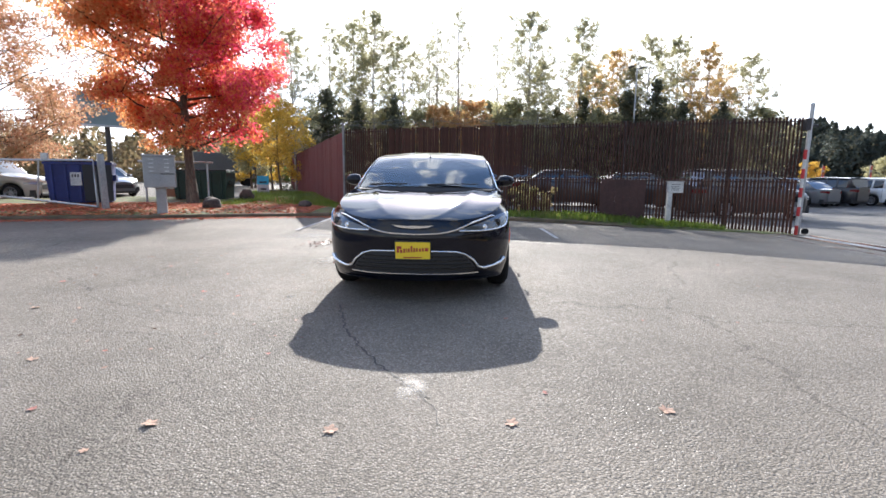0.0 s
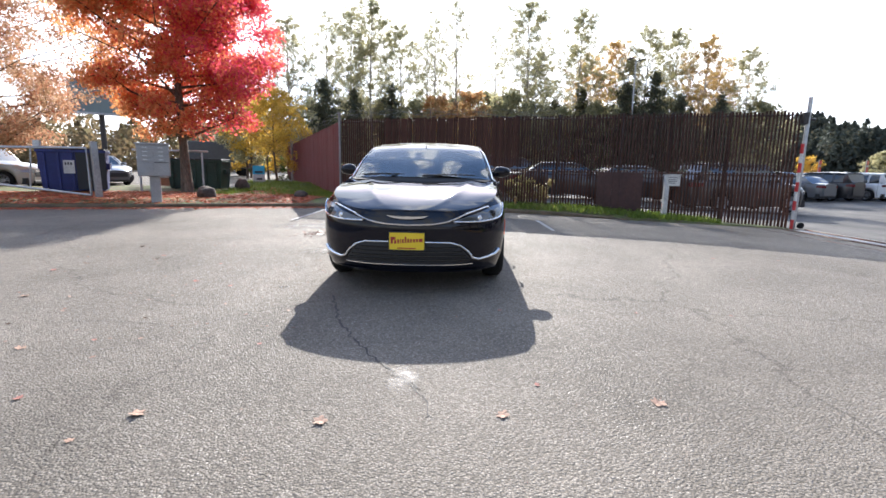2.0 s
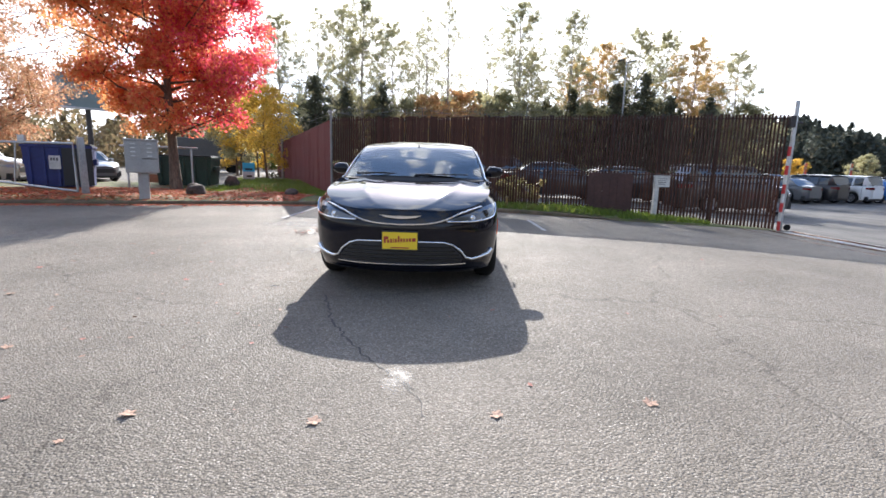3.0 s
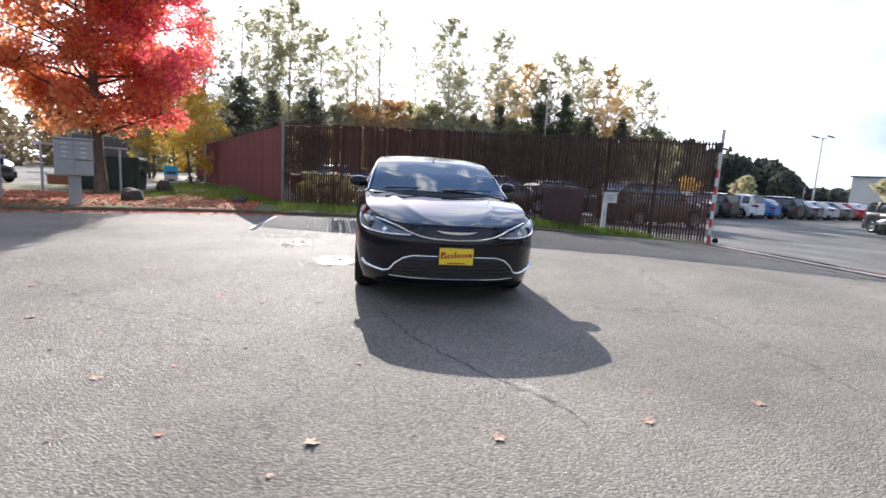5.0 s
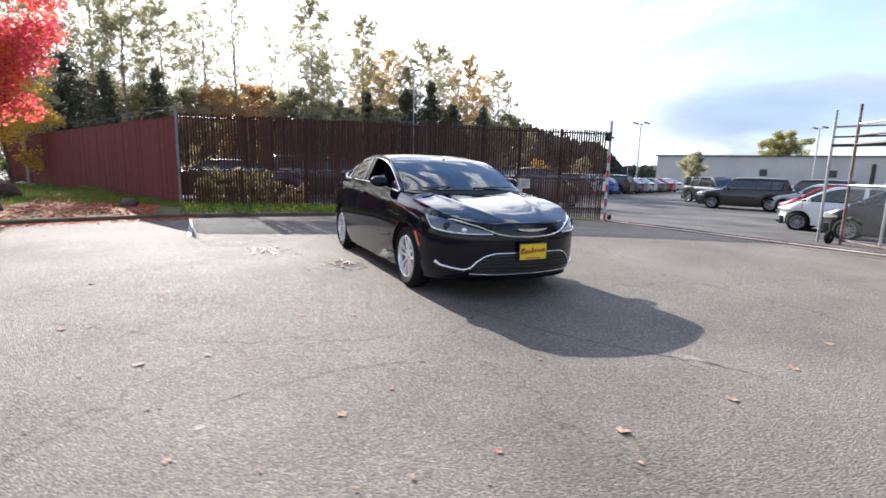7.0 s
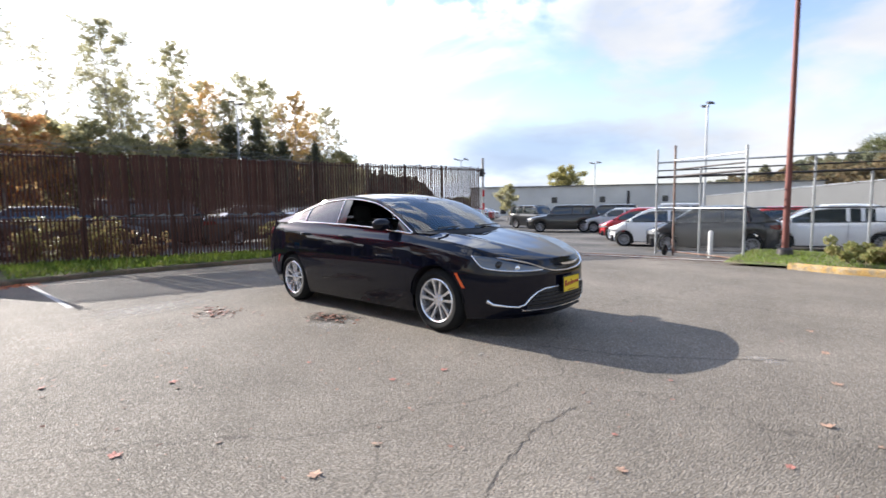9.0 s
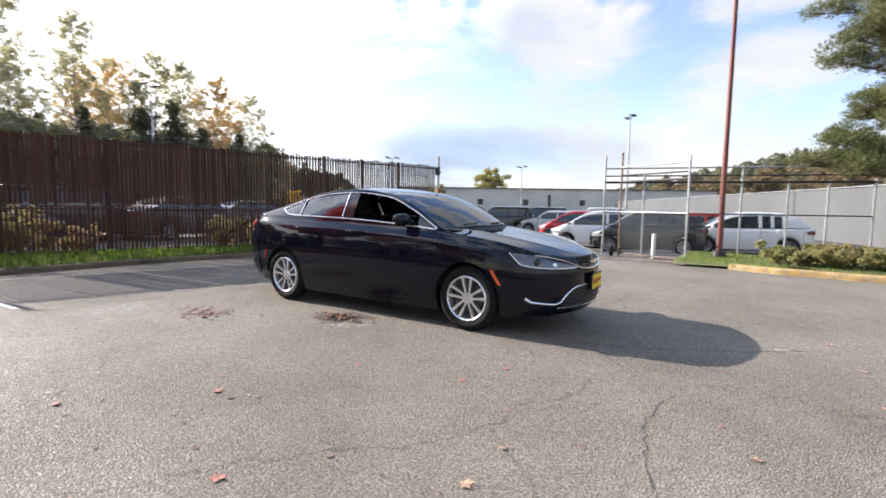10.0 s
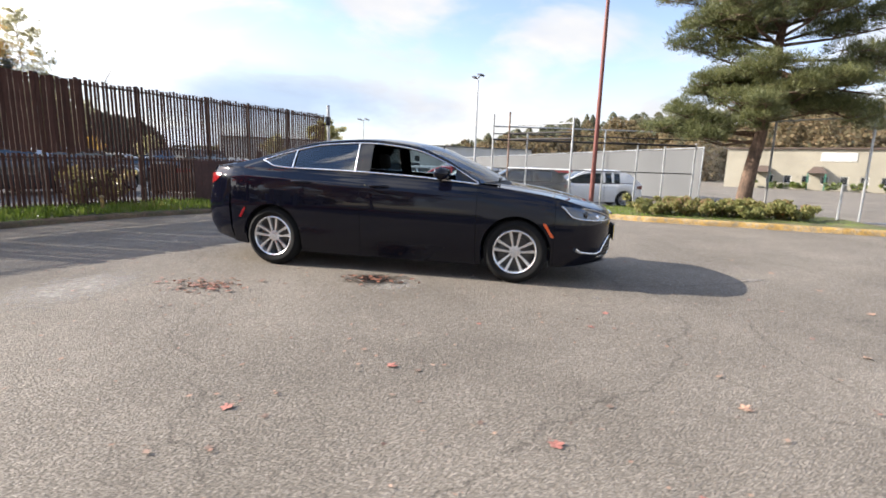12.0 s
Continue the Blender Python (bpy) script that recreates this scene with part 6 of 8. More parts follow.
KINDS = {
    # length, width, height, wheelbase, wheel radius, hood height, belt height, then y of: screen foot, header, rear header, rear foot (from the middle)
    "suv": (4.45, 1.80, 1.68, 2.64, 0.35, 0.98, 1.06, -0.95, -0.35, 1.85, 2.12, 0.86),
    "sedan": (4.70, 1.82, 1.45, 2.75, 0.32, 0.86, 0.97, -0.98, -0.25, 1.10, 1.85, 0.80),
    "hatch": (3.75, 1.65, 1.49, 2.36, 0.30, 0.86, 0.95, -1.25, -0.20, 1.05, 1.82, 0.80),
    "crossover": (4.2, 1.76, 1.54, 2.60, 0.33, 0.88, 0.97, -1.42, -0.18, 1.15, 2.05, 0.80),
    "van": (4.25, 1.78, 1.66, 2.62, 0.32, 0.98, 1.05, -1.05, -0.35, 1.70, 2.05, 0.84),
}


def parked_car(kind, color, label, pickup=False):
    L, W, H, wb, wr, hood, belt, y_sf, y_h, y_rh, y_rf, roof_w = KINDS[kind]
    car = thing("parked_" + ("pickup" if pickup else kind), pose(0, 0, 0), label, "car")
    paint = CAR_PAINT[color]
    hw, hl = W / 2, L / 2
    axles = (-wb / 2 - 0.05, wb / 2 - 0.05)

    def width(y):
        f = min(abs(y) / hl, 1)
        return hw * (1 - f ** 7) ** 0.45 if f < 1 else 0.0

    def top(y):
        if y < y_sf:
            return interp(y, [(-hl, hood * 0.80), (-hl + 0.25, hood * 0.90), (y_sf, belt)])
        if kind == "sedan" and y > y_rf:
            return interp(y, [(y_rf, belt + 0.06), (hl, belt + 0.02)])
        return belt + 0.04 * (y - y_sf) / (hl - y_sf)

    def bottom(y):
        z = interp(y, [(-hl, 0.30), (-hl + 0.3, 0.22), (hl - 0.4, 0.24), (hl, 0.34)])
        for c in axles:
            if abs(y - c) < wr + 0.05:
                z = max(z, wr + math.sqrt((wr + 0.05) ** 2 - (y - c) ** 2))
        return z

    ys = sorted(set([round(-hl * math.cos(math.pi * k / 40), 4) for k in range(41)] + [round(c + (wr + 0.05) * math.cos(math.pi * k / 12), 4) for c in axles for k in range(13)]))
    rows = []
    for y in ys:
        w, z0, z1 = max(width(y), 0.30 if abs(y) > hl - 0.01 else 0), bottom(y), top(y)
        w = max(w, hw * 0.55)
        row = [Vector((-w * g, y, z0 + (z1 - z0) * f)) for f, g in ((0, 0.95), (0.15, 0.985), (0.45, 1.0), (0.75, 0.99), (0.92, 0.965), (1.0, 0.90))]
        crown = 0.05 if y < y_sf or y > y_rf else 0.02
        mid = [Vector((-w * 0.9 * g, y, z1 + crown * (1 - g * g))) for g in (0.6, 0.25)]
        half = row + mid
        rows.append(half + [Vector((-p.x, p.y, p.z)) for p in half[::-1]])
    bm = grid_mesh(rows)
    bm.verts.ensure_lookup_table()
    for y in (ys[0], ys[-1]):
        loop = [v for v in bm.verts if abs(v.co.y - y) < 1e-4]
        cx = sorted(loop, key=lambda v: math.atan2(v.co.z - 0.6, v.co.x))
        try:
            bm.faces.new(cx)
        except ValueError:
            pass
    bmesh.ops.recalc_face_normals(bm, faces=bm.faces)
    part("body", bm, paint, car, smooth=40)
    # glasshouse
    stations = [(y_sf, 0, 0.92), (y_h, 1, roof_w), ((y_h + y_rh) / 2, 1.03, roof_w * 1.01), (y_rh, 0.97, roof_w * 0.98), (y_rf, 0, 0.90)]

    def ring(y):
        f = interp(y, [(s[0], s[1]) for s in stations])
        wtop = interp(y, [(s[0], s[2]) for s in stations])
        zb = top(y)
        zt = zb + (H - 0.03 - zb) * f
        wb_ = width(y) * 0.90
        wt = hw * wtop * 0.86 if f > 0.02 else wb_
        wt = wb_ + (wt - wb_) * min(1, f * 1.0)
        return wb_, wt, zb, zt

    yy = [y_sf + (y_rf - y_sf) * k / 30 for k in range(31)]
    rows = []
    for y in yy:
        wb_, wt, zb, zt = ring(y)
        half = [Vector((-wb_, y, zb - 0.01)), Vector((-(wb_ + wt) / 2 - 0.02, y, (zb + zt) / 2)), Vector((-wt, y, zt)), Vector((-wt * 0.6, y, zt + 0.02)), Vector((0, y, zt + 0.03))]
        rows.append(half + [Vector((-p.x, p.y, p.z)) for p in half[::-1][1:]])
    ih = next(k for k in range(31) if yy[k] >= y_h)
    ir = next(k for k in range(31) if yy[k] >= y_rh)
    part("windscreen", grid_mesh([r[2:7] for r in rows[:ih + 1]]), GLASS_DARK, car, smooth=35)
    part("rear_window", grid_mesh([r[2:7] for r in rows[ir:]]), GLASS_DARK, car, smooth=35)
    for cut in ((0, 3), (6, 9)):
        part("side_window", grid_mesh([r[cut[0]:cut[1]] for r in rows]), GLASS_DARK, car, smooth=35)
    rows = []
    for k in range(17):
        y = y_h + (y_rh - y_h) * k / 16
        wb_, wt, zb, zt = ring(y)
        half = [Vector((-(wb_ * 0.22 + wt * 0.78) - 0.012, y, zb * 0.2 + zt * 0.8)), Vector((-wt - 0.006, y, zt + 0.002)), Vector((-wt * 0.6, y, zt + 0.028)), Vector((0, y, zt + 0.04))]
        rows.append(half + [Vector((-p.x, p.y, p.z)) for p in half[::-1][1:]])
    solid(part("roof", grid_mesh(rows), paint, car, smooth=60), 0.02, 0, 100)
    for side in (-1, 1):
        def edge(y, v, out=0.012):
            wb_, wt, zb, zt = ring(y)
            return Vector(((wb_ + (wt - wb_) * v + 0.02 * math.sin(math.pi * v) + out) * side, y, zb + (zt - zb) * v))

        def post(name, ys_, vs_):
            solid(part(name, grid_mesh([[edge(y, v) for v in vs_] for y in ys_]), paint, car, smooth=60), 0.012, 0)

        # front pillar along the screen's edge, door posts, a broad rear pillar
        rows = []
        for k in range(9):
            y = y_sf + 0.03 + (y_h + 0.06 - y_sf - 0.03) * k / 8
            wb_, wt, zb, zt = ring(y)
            rows.append([edge(y, 0.80), edge(y, 1.0), Vector((side * wt * 0.93, y, zt + 0.010))])
        solid(part("front_pillar", grid_mesh(rows), paint, car, smooth=60), 0.012, 0)
        low = [0.0, 0.25, 0.5, 0.75, 1.0]
        middle = y_h + (y_rh - y_h) * 0.42
        post("door_pillar", [middle - 0.05, middle + 0.05], low)
        last = y_rh - (0.10 if kind in ("suv", "van", "crossover") else -0.05)
        if kind in ("suv", "van", "crossover"):
            post("rear_door_pillar", [middle + (last - middle) * 0.55 - 0.05, middle + (last - middle) * 0.55 + 0.05], low)
        post("rear_pillar", [last + (y_rf - 0.03 - last) * k / 8 for k in range(9)], low)
        solid(part("belt_moulding", grid_mesh([[edge(y_sf + 0.05 + (y_rf - 0.1 - y_sf) * k / 16, v, 0.016) for v in (-0.02, 0.05)] for k in range(17)]), BLACK_PLASTIC, car), 0.01, 0)
        # lamps that wrap the corners of the body
        for nm, end, mat, z0, z1, deep in (("headlight", -1, HEAD_GREY, hood * 0.66, hood * 0.79, 0.42), ("tail_light", 1, TAIL_RED, belt * 0.80, belt * 0.95, 0.20)):
            plan = [(hw * 0.46, end * (hl + 0.008)), (hw * 0.55, end * (hl + 0.008))]
            plan += [(max(width(end * (hl - d)), hw * 0.55) + 0.008, end * (hl - d)) for d in (0.02, 0.06, 0.12, 0.2, 0.3, deep)]
            rows = []
            for n_, (x, y) in enumerate(plan):
                pinch = 1 - 0.55 * abs(n_ / (len(plan) - 1) * 1.6 - 0.6) ** 2
                zm, zh = (z0 + z1) / 2 + 0.02 * n_ / len(plan), (z1 - z0) / 2 * pinch
                rows.append([Vector((x * side, y, zm + zh * f)) for f in (-1, -0.4, 0.4, 1)])
            solid(part(nm, grid_mesh(rows), mat, car, smooth=60), 0.012, 0)
        for y in (y_sf + 0.10, middle, y_rf - 0.35):
            gap = [Vector((side * (width(y) * g + 0.004), y, bottom(y) + (top(y) - bottom(y)) * f)) for f, g in ((0.08, 0.97), (0.15, 0.985), (0.45, 1.0), (0.75, 0.99), (0.92, 0.965))]
            solid(part("door_gap", grid_mesh([[q + Vector((0, d, 0)) for d in (-0.006, 0.006)] for q in gap]), BLACK_PLASTIC, car), 0.004, 0)
        b = bmesh.new()
        box(b, -0.09, 0.09, -0.05, 0.05, -0.06, 0.06, 0.03, Matrix.Translation((side * (hw + 0.09), y_sf + 0.28, belt + 0.06)))
        part("door_mirror", b, paint, car, smooth=50)
    b = bmesh.new()
    box(b, -hw * 0.5, hw * 0.5, -hl - 0.012, -hl + 0.06, hood * 0.5, hood * 0.72, 0.02)
    part("grille", b, BLACK_PLASTIC, car)
    b = bmesh.new()
    box(b, -hw * 0.56, hw * 0.56, -hl - 0.010, -hl + 0.06, 0.24, hood * 0.36, 0.02)
    part("air_intake", b, BLACK_PLASTIC, car)
    b = bmesh.new()
    box(b, -hw * 0.8, hw * 0.8, -hl * 0.93, hl * 0.93, 0.2, 0.45)
    part("underbody", b, BLACK_PLASTIC, car)
    if pickup:
        b = bmesh.new()
        box(b, -hw * 0.8, hw * 0.8, 1.0, hl - 0.12, belt + 0.02, belt + 0.09, 0.01)
        part("bed_cover", b, BLACK_PLASTIC, car)
    meshes = []
    for nm, bm, mat in zip(("tyre", "rim", "brake_disc"), wheel_meshes(wr, wr * 0.66, 0.19), (RUBBER, ALLOY_DULL, DISC)):
        me = bpy.data.meshes.new(nm)
        bm.to_mesh(me)
        me.materials.append(mat)
        me.shade_smooth()
        me.set_sharp_from_angle(angle=radians(40))
        meshes.append(me)
    for c in axles:
        for side in (-1, 1):
            w = new("wheel")
            w.parent = car
            w.matrix_local = pose(side * (hw - 0.10), c, wr, 0, 0, 0 if side == -1 else 180)
            for me in meshes:
                o = new(me.name.split(".")[0], me)
                o.parent = w
    return car


def park(kind, color, label, places, pickup=False):
    """places: (x, y, heading) with the heading in degrees: 0 faces -y."""
    first = parked_car(kind, color, label, pickup)
    for k, (x, y, a) in enumerate(places):
        m = pose(x, y, ground_z(x, y), 0, 0, a)
        if k == 0:
            first.matrix_world = m
        else:
            copy_thing(first, m)


park("suv", "olive", "dark olive compact SUV parked in the fenced lot", [(23.2, 10.2, -152)])
park("suv", "charcoal", "dark grey SUV parked behind the olive one", [(26.6, 14.2, -10), (28.6, 9.6, -165), (1.3, 14.3, 95)])
park("hatch", "white", "small white hatchback parked nose out", [(15.0, 1.6, -165)])
park("hatch", "black", "dark grey hatchback close behind the chain-link gate", [(13.15, -0.55, -165)])
park("hatch", "red", "red hatchback parked in the fenced lot", [(18.6, 3.6, -165), (18.0, -1.6, -166)])
park("sedan", "navy", "dark blue sedan in the row behind the fence", [(20.8, -1.2, -165), (23.2, -0.4, -165)])
park("crossover", "white", "white compact crossover behind the chain-link fence", [(16.1, -3.4, -167)])
park("suv", "white", "white pickup truck in the fenced lot", [(26.4, 4.9, -163)], True)
park("sedan", "silver", "silver car in the second row of the lot", [(24.4, 7.0, -163), (35.3, 29.1, -159), (-19.0, 18.5, 60), (29.4, 7.6, -163)])
park("sedan", "grey", "dark grey sedan in the row of parked cars", [(20.3, 23.8, -159), (32.8, 28.1, -159), (37.9, 30.1, -159), (-17.6, 16.4, 60)])
park("suv", "white", "white SUV in the row of parked cars", [(25.4, 25.5, -159), (31.0, 36.0, 20)])
park("hatch", "blue", "bright blue small car in the row of parked cars", [(27.8, 26.2, -159)])
park("suv", "black", "black SUV in the row of parked cars", [(10.4, 11.4, 100), (22.7, 24.7, -159), (27.0, 35.0, 20), (30.3, 27.2, -159), (2.9, 17.5, 95)])
park("suv", "beige", "beige SUV parked behind the swing gate", [(-18.2, 11.4, 100)])
park("sedan", "black", "black sedan parked behind the slat fence", [(-1.6, 13.6, 95), (7.6, 14.0, 95), (4.6, 13.4, 95)])
park("sedan", "white", "white car far down the lot", [(43.2, 32.3, -159), (36.0, 12.5, -112), (-22.5, 21.0, 60), (60.0, -17.0, 10)])
park("sedan", "red", "red car far down the lot", [(33.0, 12.0, -112), (40.5, 31.2, -159)])
# ---- gate, posts, fences ----
WHITE_PAINT = material("weathered_white_paint", (0.54, 0.53, 0.50), 0.6, grain=0.2, scale=25, stain=0.2, stain_scale=3)
RED_PAINT = material("red_reflective_tape", (0.50, 0.03, 0.03), 0.5, stain=0.2)
RUST_STEEL = material("rusty_steel", (0.15, 0.075, 0.052), 0.7, 0.3, grain=0.35, scale=25, stain=0.4, stain_scale=2, bump=0.2, color2=(0.21, 0.165, 0.135))
BROWN_BOARD = material("brown_board", (0.06, 0.026, 0.021), 0.7, grain=0.2, scale=15, stain=0.25, stain_scale=1.5)
WIRE = material("chain_link_wire", (0.26, 0.265, 0.265), 0.5, 0.7)
OLD_GALV = material("weathered_steel", (0.24, 0.235, 0.23), 0.6, 0.5, grain=0.25, scale=30, stain=0.3)
POLE_RED = material("red_oxide_pole", (0.16, 0.052, 0.042), 0.6, 0.2, grain=0.2, scale=20, stain=0.25, stain_scale=1.2, stretch=(1, 1, 0.2))
GREY_SLAT = material("pale_grey_slats", (0.095, 0.097, 0.098), 0.7, stain=0.12, stain_scale=0.3, grain=0.1, scale=8)
SHED = material("grey_corrugated_wall", (0.52, 0.52, 0.49), 0.7, stain=0.12, stain_scale=0.25, grain=0.08, scale=6)
SHED_ROOF = material("dark_roof_edge", (0.06, 0.065, 0.07), 0.6, stain=0.2)
CREAM = material("cream_stucco", (0.32, 0.29, 0.225), 0.85, stain=0.12, stain_scale=0.4, grain=0.1, scale=10)
DARK_ROOF = material("brown_shingle", (0.10, 0.07, 0.055), 0.9, grain=0.3, scale=12)
WINDOW = material("far_window_glass", (0.02, 0.025, 0.03), 0.1, spec=0.6)


def on_ground(x, y, dz=0.0):
    return pose(x, y, ground_z(x, y) + dz)


def striped_gate_post():
    t = thing("gate_post", pose(8.16, 4.98, -0.16), "tall steel gate post with red and white striped guard", "post")
    b = bmesh.new()
    tube(b, [(0.06, 0.05, -0.1), (0.06, 0.05, 3.02)], 0.045, 12)
    part("pole", b, GALV, t, smooth=50)
    b = bmesh.new()
    tube(b, [(-0.08, 0.02, 2.55), (0.25, 0.1, 2.53)], 0.03, 8)
    box(b, -0.1, 0.02, -0.05, 0.07, 2.42, 2.68, 0.01)
    part("bracket", b, DARK_STEEL, t)
    for k in range(9):
        b = bmesh.new()
        tube(b, [(-0.05, -0.06, 0.05 + 0.215 * k), (-0.05, -0.06, 0.05 + 0.215 * (k + 1))], 0.036, 12)
        part("band", b, RED_PAINT if k % 2 == 0 else WHITE_PAINT, t, "red band" if k % 2 == 0 else "white band", smooth=50)
    b = bmesh.new()
    lathe(b, [(0, 0), (0, 0.07), (0.05, 0.07), (0.05, 0)], 20, "y", Matrix.Translation((0.14, -0.1, 0.13)))
    part("roller", b, RUBBER, t, smooth=50)
    b = bmesh.new()
    box(b, -0.18, 0.22, -0.2, 0.2, -0.06, 0.03, 0.015)
    part("footing", b, CONCRETE, t)


striped_gate_post()


def corner_post():
    t = thing("fence_post", pose(FENCE_A.x, FENCE_A.y - 0.03, 0.1), "pale steel corner post with barbed-wire arms", "post")
    b = bmesh.new()
    tube(b, [(0, 0, -0.1), (0, 0, 2.68)], 0.036, 12)
    part("pole", b, OLD_GALV, t, smooth=50)
    run = (FENCE_B - FENCE_A).normalized()
    side = (SIDE_END - FENCE_A).normalized()
    for d, reach in ((run, 6.6), (side, 20)):
        for k, (dz, dy) in enumerate(((2.55, 0.0), (2.61, -0.12), (2.67, -0.24))):
            b = bmesh.new()
            pts = []
            for i in range(41):
                f = i / 40
                p = d * (reach * f) + Vector((0, dy * 0.6, dz + 0.035 * math.sin(f * 37 + k * 2) - 0.12 * f ** 2))
                pts.append(p)
            tube(b, pts, 0.0035, 4, False)
            part("barbed_wire", b, WIRE, t)
    for d, n in ((run, 3), (side, 6)):
        for i in range(n):
            b = bmesh.new()
            p = d * (3.0 * i + 0.05)
            tube(b, [(p.x, p.y, 2.45), (p.x, p.y - 0.2, 2.70)], 0.010, 6)
            part("arm", b, OLD_GALV, t)


corner_post()


def sign_on_post():
    t = thing("notice_post", pose(5.5, 5.72, 0.0), "white post with a small notice box before the fence", "sign")
    b = bmesh.new()
    box(b, -0.055, 0.055, -0.05, 0.05, -0.1, 1.06, 0.008)
    part("post", b, WHITE_PAINT, t)
    b = bmesh.new()
    box(b, -0.07, 0.30, -0.075, 0.03, 0.80, 1.07, 0.012)
    box(b, -0.09, 0.32, -0.09, 0.045, 1.07, 1.085, 0.004)
    part("notice_box", b, WHITE_PAINT, t, "faded white notice box")
    for k in range(4):
        b = bmesh.new()
        box(b, 0.0, 0.22 - 0.03 * (k % 2), -0.079, -0.074, 1.0 - 0.045 * k, 1.012 - 0.045 * k)
        part("writing_bar", b, DARK_STEEL, t)


sign_on_post()


def brown_panel():
    run = FENCE_B - FENCE_A
    a = math.degrees(math.atan2(run.y, run.x))
    t = thing("board", pose(4.5, fence_y(4.5) - 0.06, 0.08, 0, 0, a), "dark brown board fixed over the fence slats", "board")
    for k in range(6):
        b = bmesh.new()
        box(b, -0.55 + 0.184 * k, -0.55 + 0.184 * k + 0.182, -0.012, 0.012, 0.03, 1.03, 0.004)
        part("plank", b, BROWN_BOARD, t)
    b = bmesh.new()
    for z in (0.2, 0.85):
        box(b, -0.56, 0.56, 0.013, 0.04, z, z + 0.07)
    part("batten", b, BROWN_BOARD, t)
    t2 = thing("marker_post", pose(1.9, 6.75, 0.14), "small yellow marker post in the grass", "post")
    b = bmesh.new()
    tube(b, [(0, 0, -0.05), (0, 0, 0.2)], [0.035, 0.03], 10)
    lathe(b, [(0.2, 0.03), (0.22, 0.045), (0.25, 0.04), (0.27, 0)], 12, "z")
    part("stake", b, KERB_YELLOW, t2)


brown_panel()


def gate_track():
    """The sliding gate's steel rails in a concrete strip across the entrance."""
    line = [(8.1, 4.6), (8.3, 2.6), (8.6, 0.6), (8.9, -1.4), (9.1, -3.0)]
    bm = bmesh.new()
    rings = []
    for i, (x, y) in enumerate(line):
        rings.append([bm.verts.new((x + d, y - d * 0.14, ground_z(x, y) + 0.012)) for d in (-1.15, 0.35)])
    for a, c in zip(rings, rings[1:]):
        bm.faces.new((a[0], a[1], c[1], c[0]))
    geo = bmesh.ops.extrude_face_region(bm, geom=list(bm.faces))
    bmesh.ops.translate(bm, vec=(0, 0, -0.05), verts=[v for v in geo["geom"] if isinstance(v, bmesh.types.BMVert)])
    bmesh.ops.recalc_face_normals(bm, faces=bm.faces)
    ob = part("gate_track", bm, CONCRETE)
    tagged(ob, "old concrete strip with steel gate rails across the entrance", "track", kind="structure")
    for d in (-0.95, -0.35, 0.1):
        b = bmesh.new()
        tube(b, [(x + d, y - d * 0.14, ground_z(x, y) + 0.022) for x, y in line], 0.022, 6)
        part("rail", b, RUST_STEEL, ob)


gate_track()


def chain_link(name, pts, z0, z1, posts, rails, label, mesh_gap=0.075, thing_name="chain_link_fence", wire=0.0014):
    """Posts, rails and a lattice of wires between points (x, y)."""
    t = thing(thing_name, pose(0, 0, 0), label, "fence")
    for (x, y, zt, mat) in posts:
        b = bmesh.new()
        g = ground_z(x, y)
        tube(b, [(x, y, g - 0.1), (x, y, zt)], 0.030, 10)
        part("post", b, mat, t, smooth=50)
    for z, r, mat in rails:
        b = bmesh.new()
        tube(b, [(x, y, z) for x, y in pts], r, 8)
        part("rail", b, mat, t, smooth=50)
    vs, fs = [], []
    for (xa, ya), (xb, yb) in zip(pts, pts[1:]):
        L = math.hypot(xb - xa, yb - ya)
        ux, uy = (xb - xa) / L, (yb - ya) / L
        H = z1 - z0
        n = int((L + H) / mesh_gap)
        for sgn in (1, -1):
            for k in range(n):
                s0 = -H + k * mesh_gap
                lo, hi = max(0, s0), min(L, s0 + H)
                if hi <= lo:
                    continue
                ends = []
                for s in (lo, hi):
                    z = z0 + (s - s0) if sgn == 1 else z1 - (s - s0)
                    ends.append((xa + ux * s, ya + uy * s, z))
                i = len(vs)
                for p in ends:
                    for dz, dn in ((wire, 0), (-wire, 0), (0, wire)):
                        vs.append((p[0] - uy * dn, p[1] + ux * dn, p[2] + dz))
                fs += [(i, i + 1, i + 4, i + 3), (i + 1, i + 2, i + 5, i + 4), (i + 2, i, i + 3, i + 5)]
    me = bpy.data.meshes.new("wire_mesh")
    me.from_pydata(vs, [], fs)
    me.materials.append(WIRE)
    ob = new("wire_mesh", me)
    ob.parent = t
    tagged(ob, kind="stuff")
    return t


